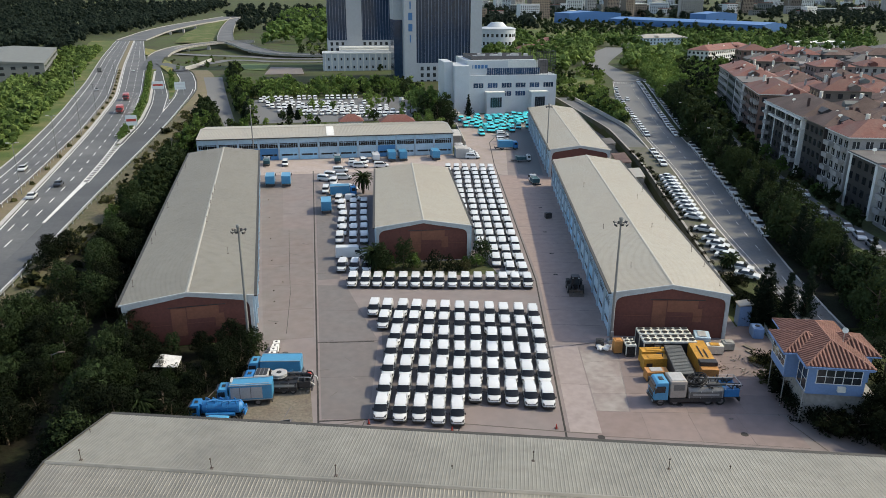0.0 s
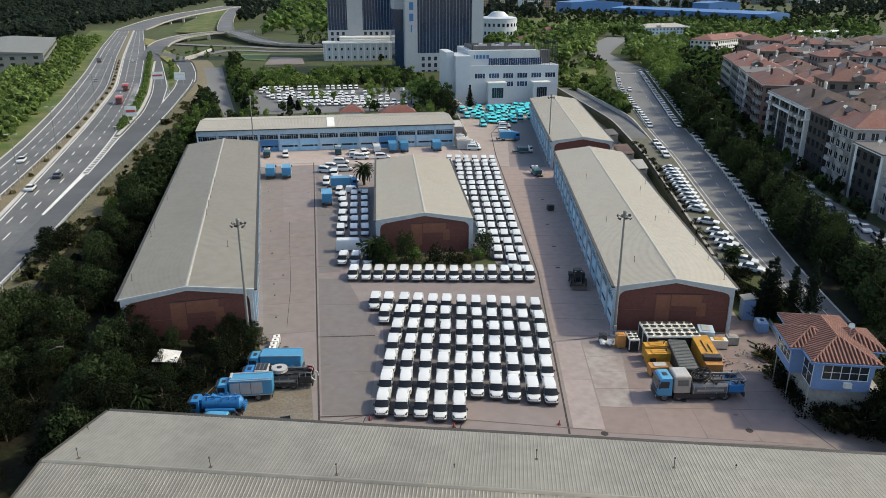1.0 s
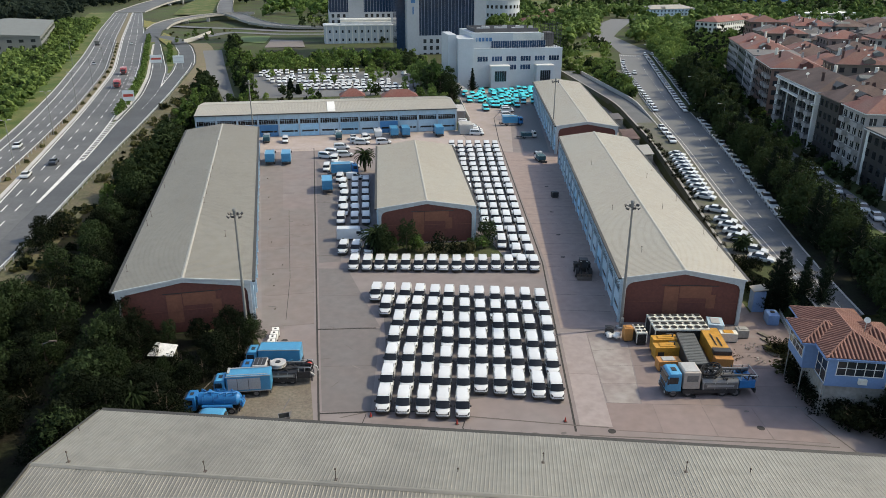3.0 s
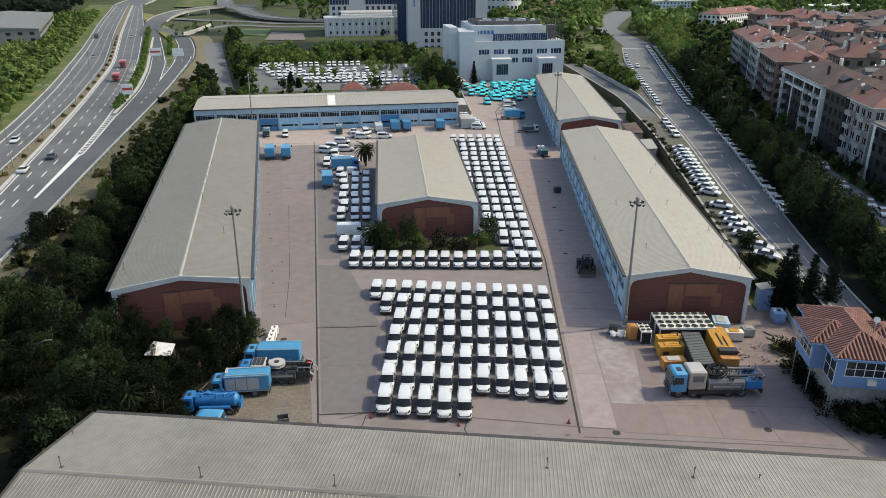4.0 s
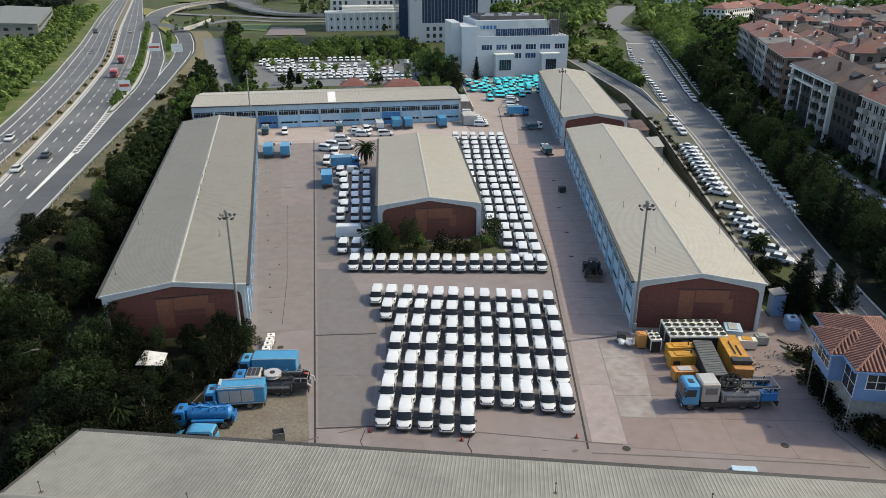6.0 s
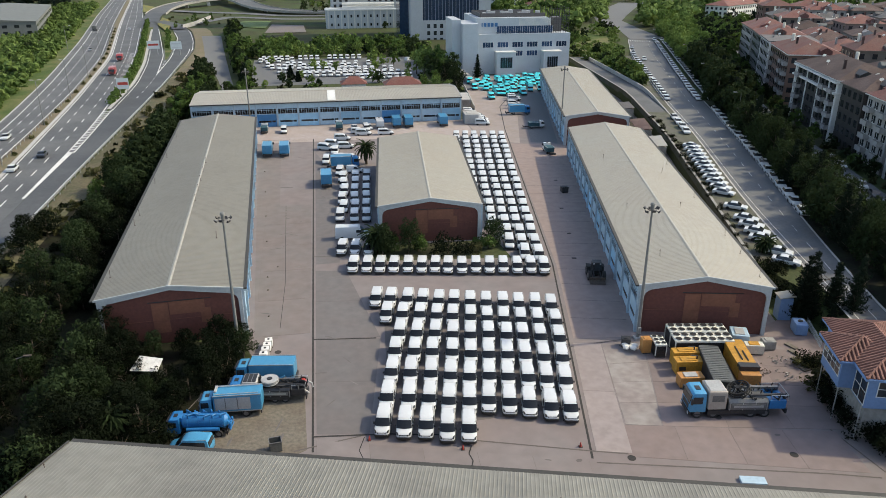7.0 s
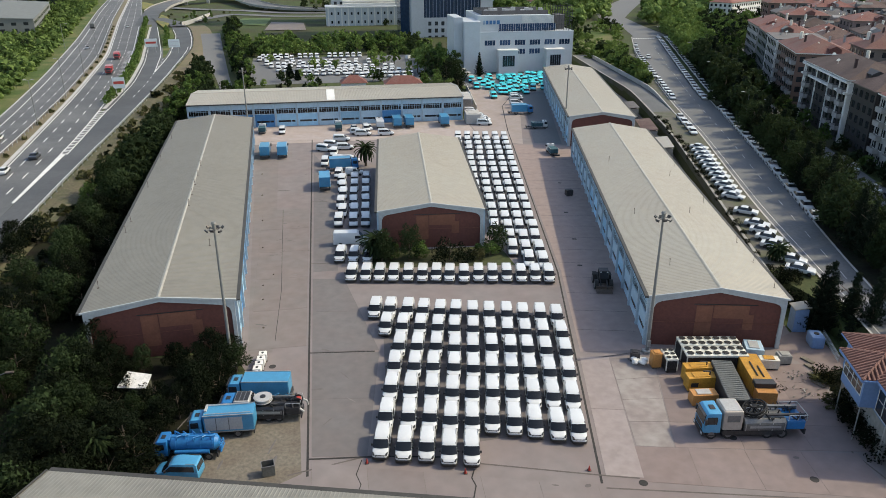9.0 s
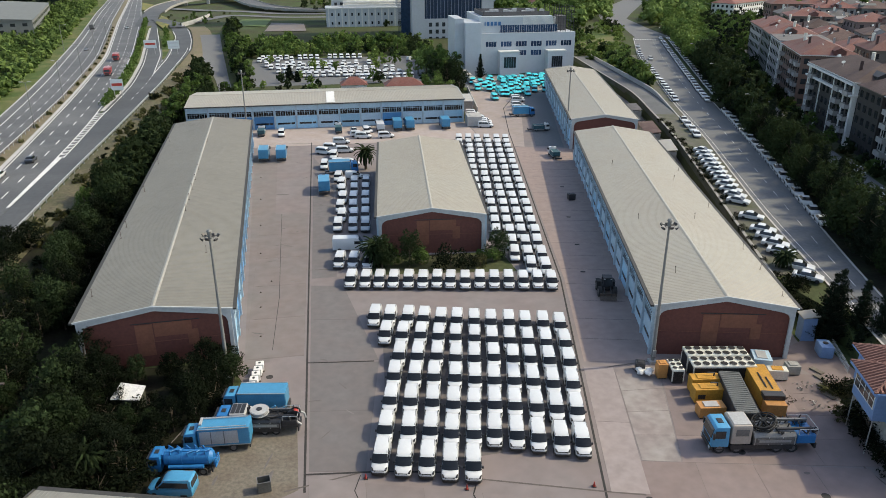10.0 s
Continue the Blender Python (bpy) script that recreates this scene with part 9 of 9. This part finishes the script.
for x, y, kind, k in ((90, 6, "mid", 0.9), (94, 14, "dim", 0.9), (99, 20, "mid", 0.7), (86, -6, "dim", 1.0), (92, -10, "light", 1.0), (97, -2, "mid", 1.0), (84, -16, "dark", 0.9), (102, 34, "light", 0.6), (83.5, -15, "light", 1.15), (82, -28, "mid", 1.1), (78, -36, "dark", 1.0)):
    plant(kind, x, y, STREET_Z - 0.1, k)
# trees behind the workshops, round the car park and the towers
for i in range(34):
    x, y = tr.uniform(-34, 44), tr.uniform(160, 206)
    if 8 < x < 40 and y < 185 and y > 165:
        continue
    plant(tr.choice(("dark", "mid", "dim", "shrub", "light")), x, y, 0, tr.uniform(0.35, 0.6) * (1.4 if x < -20 else 1), "workshop")
for x, y, kind, k in ((43, 222, "light", 1.2), (47, 226, "light", 1.3), (51, 222, "mid", 1.3), (54, 216, "mid", 1.2), (48, 214, "dim", 1.1), (56, 208, "dim", 1.15)):
    plant(kind, x, y, 0, k, "park")
for x, y, kind, k in ((46, 186, "light", 1.15), (50, 181, "light", 1.0), (42, 192, "mid", 1.1), (52.0, 176, "dark", 1.0), (53.5, 186, "dim", 1.1), (51.0, 196, "dark", 1.1), (66.4, 208.5, "pine", 0.95), (48, 200, "mid", 1.0), (53.5, 205, "dark", 1.0)):
    plant(kind, x, y, 0, k)
for i in range(9):
    plant(tr.choice(("light", "mid", "light")), tr.uniform(-24, 44), tr.choice((206, 218, 240, 260)) + tr.uniform(-2, 2), 0, tr.uniform(0.4, 0.6), "car park")
for x, y, kind, k in ((0, 240, "light", 0.62), (4.5, 238, "light", 0.6), (9.5, 236, "mid", 0.66), (31, 246, "light", 0.7), (36, 248, "mid", 0.72), (-9, 216, "pine", 0.55), (-6, 212, "pine", 0.5), (-12, 210, "dark", 0.55), (26, 258, "light", 0.55)):
    plant(kind, x, y, 0, k, "car park")
for i in range(20):
    plant(tr.choice(("olive", "mid", "light", "olive")), tr.uniform(-112, -60), tr.uniform(404, 500), 3.3, tr.uniform(0.3, 0.55), "junction")
for i in range(190):
    y = tr.uniform(277, 345)
    x = tr.uniform(lane_r(min(y, 345)) + 8, 56)
    if x > -40:
        y = 277 + (y - 277) * 0.62
    plant(tr.choice(("light", "mid", "mid", "dark", "light")), x, y, back_rise(y) - 0.2, tr.uniform(0.55, 0.85), "park")
for x, y, k in ((-44, 222, 0.95), (-41, 215, 0.9), (-46, 231, 0.9), (-43, 227, 0.85), (-48, 240, 0.8), (-40.5, 208, 0.95), (-45, 212, 0.9)):
    plant("dim", x, y, 0.6, k, "bank")
for i in range(24):
    y = tr.uniform(136, 212)
    x = tr.uniform(-46, lane_l(y) - 4 if y > 180 else -39 if y < 162 else -27)
    plant(tr.choice(("dark", "dark", "mid")), max(x, ramp_outer(min(y, 288)) + (7 if y > 180 else 14)), y, back_rise(y), tr.uniform(0.75, 1.05), "bank")
for i in range(75):
    y = tr.uniform(225, 345)
    plant(tr.choice(("light", "mid", "dark", "light")), tr.uniform(112, max(118, kerb_left(y) - 5)), y, back_rise(y) - 0.1, tr.uniform(0.7, 1.0), "office")
for i in range(60):
    y = tr.uniform(158, 240)
    plant(tr.choice(("light", "mid", "light", "dark")), tr.uniform(wall_line(y) + 9, max(wall_line(y) + 10, kerb_left(y) - 5)), y, STREET_Z, tr.uniform(0.5, 0.8), "lane")
for i in range(210):
    x, y = tr.uniform(-56, 52), tr.uniform(376, 610)
    if x < 12 and y < 480 or y > 480 and x < -10:
        continue
    plant(tr.choice(("light", "mid", "dark", "olive")), x, y, back_rise(y) - 0.2, tr.uniform(0.5, 0.9), "junction")
for y in np.arange(206, 372, 3.4):
    plant(tr.choice(("dark", "pine", "dark", "mid")), lane_r(min(y, 345)) + 4.5 + tr.uniform(-1, 2.5), y, back_rise(y), tr.uniform(0.8, 1.1), "bank")
for i in range(16):
    plant(tr.choice(("light", "mid", "dark", "light")), tr.uniform(47, 60), tr.uniform(236, 300), 0, tr.uniform(0.7, 1.0), "park")
for i in range(190):
    y = tr.uniform(10, 225)
    d = tr.uniform(2.0, 11)
    plant(tr.choice(("olive", "olive", "shrub", "olive")), (ramp_outer(y) if y < 210 else outer_r(y)) + d, y, bank_level(y, d), tr.uniform(0.18, 0.5) if i % 4 else tr.uniform(0.5, 0.95), "slope")
y = 30.0
while y < 245:
    plant(tr.choice(("dark", "olive", "mid", "dark")), front(y) - tr.uniform(2.6, 5.5), y, STREET_Z, tr.uniform(0.4, 0.68), "front gardens")
    y += tr.uniform(2.6, 5.5)
# hedges on the strips of the motorway
for y in np.arange(158, 440, 4.2):
    x = (hw_right(y) + ramp_inner(y)) / 2
    if ramp_inner(y) - hw_right(y) > 1.6:
        plant("mid", x - 0.3, y, ROAD_Z, 0.36, "hedge")
for y in np.arange(300, 376, 5.0):
    plant("mid", (fork_l(y) + fork_r(y)) / 2, y, ROAD_Z, 0.4, "hedge")
for y in np.arange(64, 420, 17.0):
    plant("olive", (hw_median_l(y) + hw_median_r(y)) / 2, y, ROAD_Z + 0.05, 0.3, "hedge")
# wooded verge beyond the motorway
for i in range(230):
    y = 95 + 520 * tr.random() ** 1.2
    x = hw_outer(y) - 9.5 - tr.random() * (18 + 34 * ramp(100, 320, y))
    if x < -148 and 330 < y < 530:
        continue
    plant(tr.choice(("mid", "light", "mid", "light", "dark", "olive")), x, y, 1.6, tr.uniform(0.5, 0.85), "verge")

for (belt, material), trees in FAR.items():
    wood = tagged(new("tree_belt", leaf_mesh("tree_belt", len(trees), [c for cl, _ in trees for c in cl], material, 17, 0.5, 0.75)), "belt of " + {M_LEAF_DARK: "dense dark", M_LEAF_MID: "leafy mid-green", M_LEAF_LIGHT: "bright green", M_LEAF_PINE: "dark evergreen", M_LEAF_OLIVE: "dry olive-green", M_LEAF_DIM: "dull green"}[material] + " trees and shrubs", "trees", kind="stuff")
    stems = Shape()
    for _, (x, y, z, h) in trees:
        stems.tube((x, y, z - 0.3), (x, y, z + h * 0.7), 0.03 * h, 0.01 * h, 5)
    tagged(part("trunk", stems, M_TRUNK, wood), kind="stuff")

# far woods: one scattered mass a wood
bm = bmesh.new()
bmesh.ops.create_icosphere(bm, subdivisions=1, radius=1.0)
UNIT = np.array([v.co[:] for v in bm.verts])
UNIT_FACES = [tuple(v.index for v in f.verts) for f in bm.faces]
bm.free()


def woods(name, label, seed, count, place, material, size, per):
    r = np.random.RandomState(seed)
    clumps = []
    for i in range(count):
        x, y, z, k = place(r)
        for j in range(4):
            clumps.append((x + r.uniform(-1, 1) * 2.2 * k, y + r.uniform(-1, 1) * 2.2 * k, z + k * (1.6 + 1.7 * j * 0.6), k * 1.9))
    ob = tagged(new(name, leaf_mesh(name, seed, clumps, material, per, size, 0.7)), label, "wood", kind="stuff")
    core = Shape()
    for x, y, z, k in clumps:
        v = (UNIT + 0.22 * r.normal(size=UNIT.shape)) * (0.66 * k) * np.array([1, 1, 0.85]) + np.array([x, y, z])
        core.add(v.tolist(), UNIT_FACES)
    tagged(part("foliage_mass", core, material, ob, smooth=True), kind="stuff")
    return ob


def hill(r):
    y = 380 + 2000 * r.rand() ** 1.4
    side = hw_outer(min(y, 860)) - (34 if y < 820 else -40)
    x = side - (0.75 * (y + 100) + side + 60) * r.rand() if y > 400 else side - 160 * r.rand()
    if -275 < x < -150 and y < 560:
        x -= 130
    if y > 640 and x > -205 - 0.02 * y:
        x -= 60
    return x, y, 3.4 + max(0, 0.012 * (-x - 300)) + 30 * ramp(1700, 3600, y), 1.35 + 0.0009 * y


def beyond(r):
    y = 640 + 1000 * r.rand()
    return -45 + (0.2 * (y + 100) + 45) * r.rand(), y, back_rise(y), 2.0 + 0.001 * y


def far_angle(r, y, a, b):
    """A bearing that keeps the bending street and the halls free of trees."""
    while True:
        k = a + b * r.rand()
        if not (0.385 < k < 0.44 and y < 565 or 0.455 < k < 0.525 and 470 < y < 610 or 0.52 < k < 0.67 and y < 425):
            return k


def east_wood(r):
    y = 395 + 460 * r.rand()
    return far_angle(r, y, 0.2, 0.62) * (y + 100), y, back_rise(y), float(np.interp(y, [395, 600, 850], [2.1, 1.9, 1.2]))


def bright_wood(r):
    y = 345 + 330 * r.rand()
    return far_angle(r, y, 0.26, 0.4) * (y + 100), y, back_rise(y), float(np.interp(y, [345, 680], [1.9, 1.5]))


def town_belt(r):
    k = -0.1 + 1.05 * r.rand()
    y = (1260 if 0.3 < k < 0.68 else 900) + 1150 * r.rand()
    return k * (y + 100), y, back_rise(y), 2.0 + 0.0007 * y


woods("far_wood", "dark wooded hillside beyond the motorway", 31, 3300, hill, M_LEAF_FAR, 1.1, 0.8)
woods("far_wood", "green wood behind the junction", 32, 380, beyond, M_LEAF_MID, 1.2, 0.6)
woods("far_wood", "green trees behind the street and meadow", 33, 430, east_wood, M_LEAF_MID, 0.7, 1.5)
woods("far_wood", "bright trees behind the street", 35, 200, bright_wood, M_LEAF_LIGHT, 0.65, 1.8)

def hall_belt(r):
    k = 0.27 + 0.6 * r.rand()
    y = (700 if k < 0.62 else 560) + 560 * r.rand()
    return k * (y + 100), y, back_rise(y), 1.25 + 0.9 * r.rand() ** 3


woods("far_wood", "dull green trees in front of the far halls", 36, 420, hall_belt, M_LEAF_DIM, 1.3, 0.5)
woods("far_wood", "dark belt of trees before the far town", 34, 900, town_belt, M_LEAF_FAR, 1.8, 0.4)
def verge_bush(r):
    y = 70 + 560 * r.rand()
    return hw_outer(y) - 8.5 - 34 * r.rand() ** 1.3, y, 1.2, 0.6 + 0.5 * r.rand()


woods("verge_bushes", "bright green bushes beside the motorway", 41, 520, verge_bush, M_LEAF_LIGHT, 0.3, 7.5)
woods("verge_bushes", "green bushes and saplings beside the motorway", 42, 520, verge_bush, M_LEAF_MID, 0.3, 7.5)
for kind in KINDS.values():
    for ob in kind:
        if ob not in USED:
            for o in (*ob.children_recursive, ob):
                bpy.data.objects.remove(o)
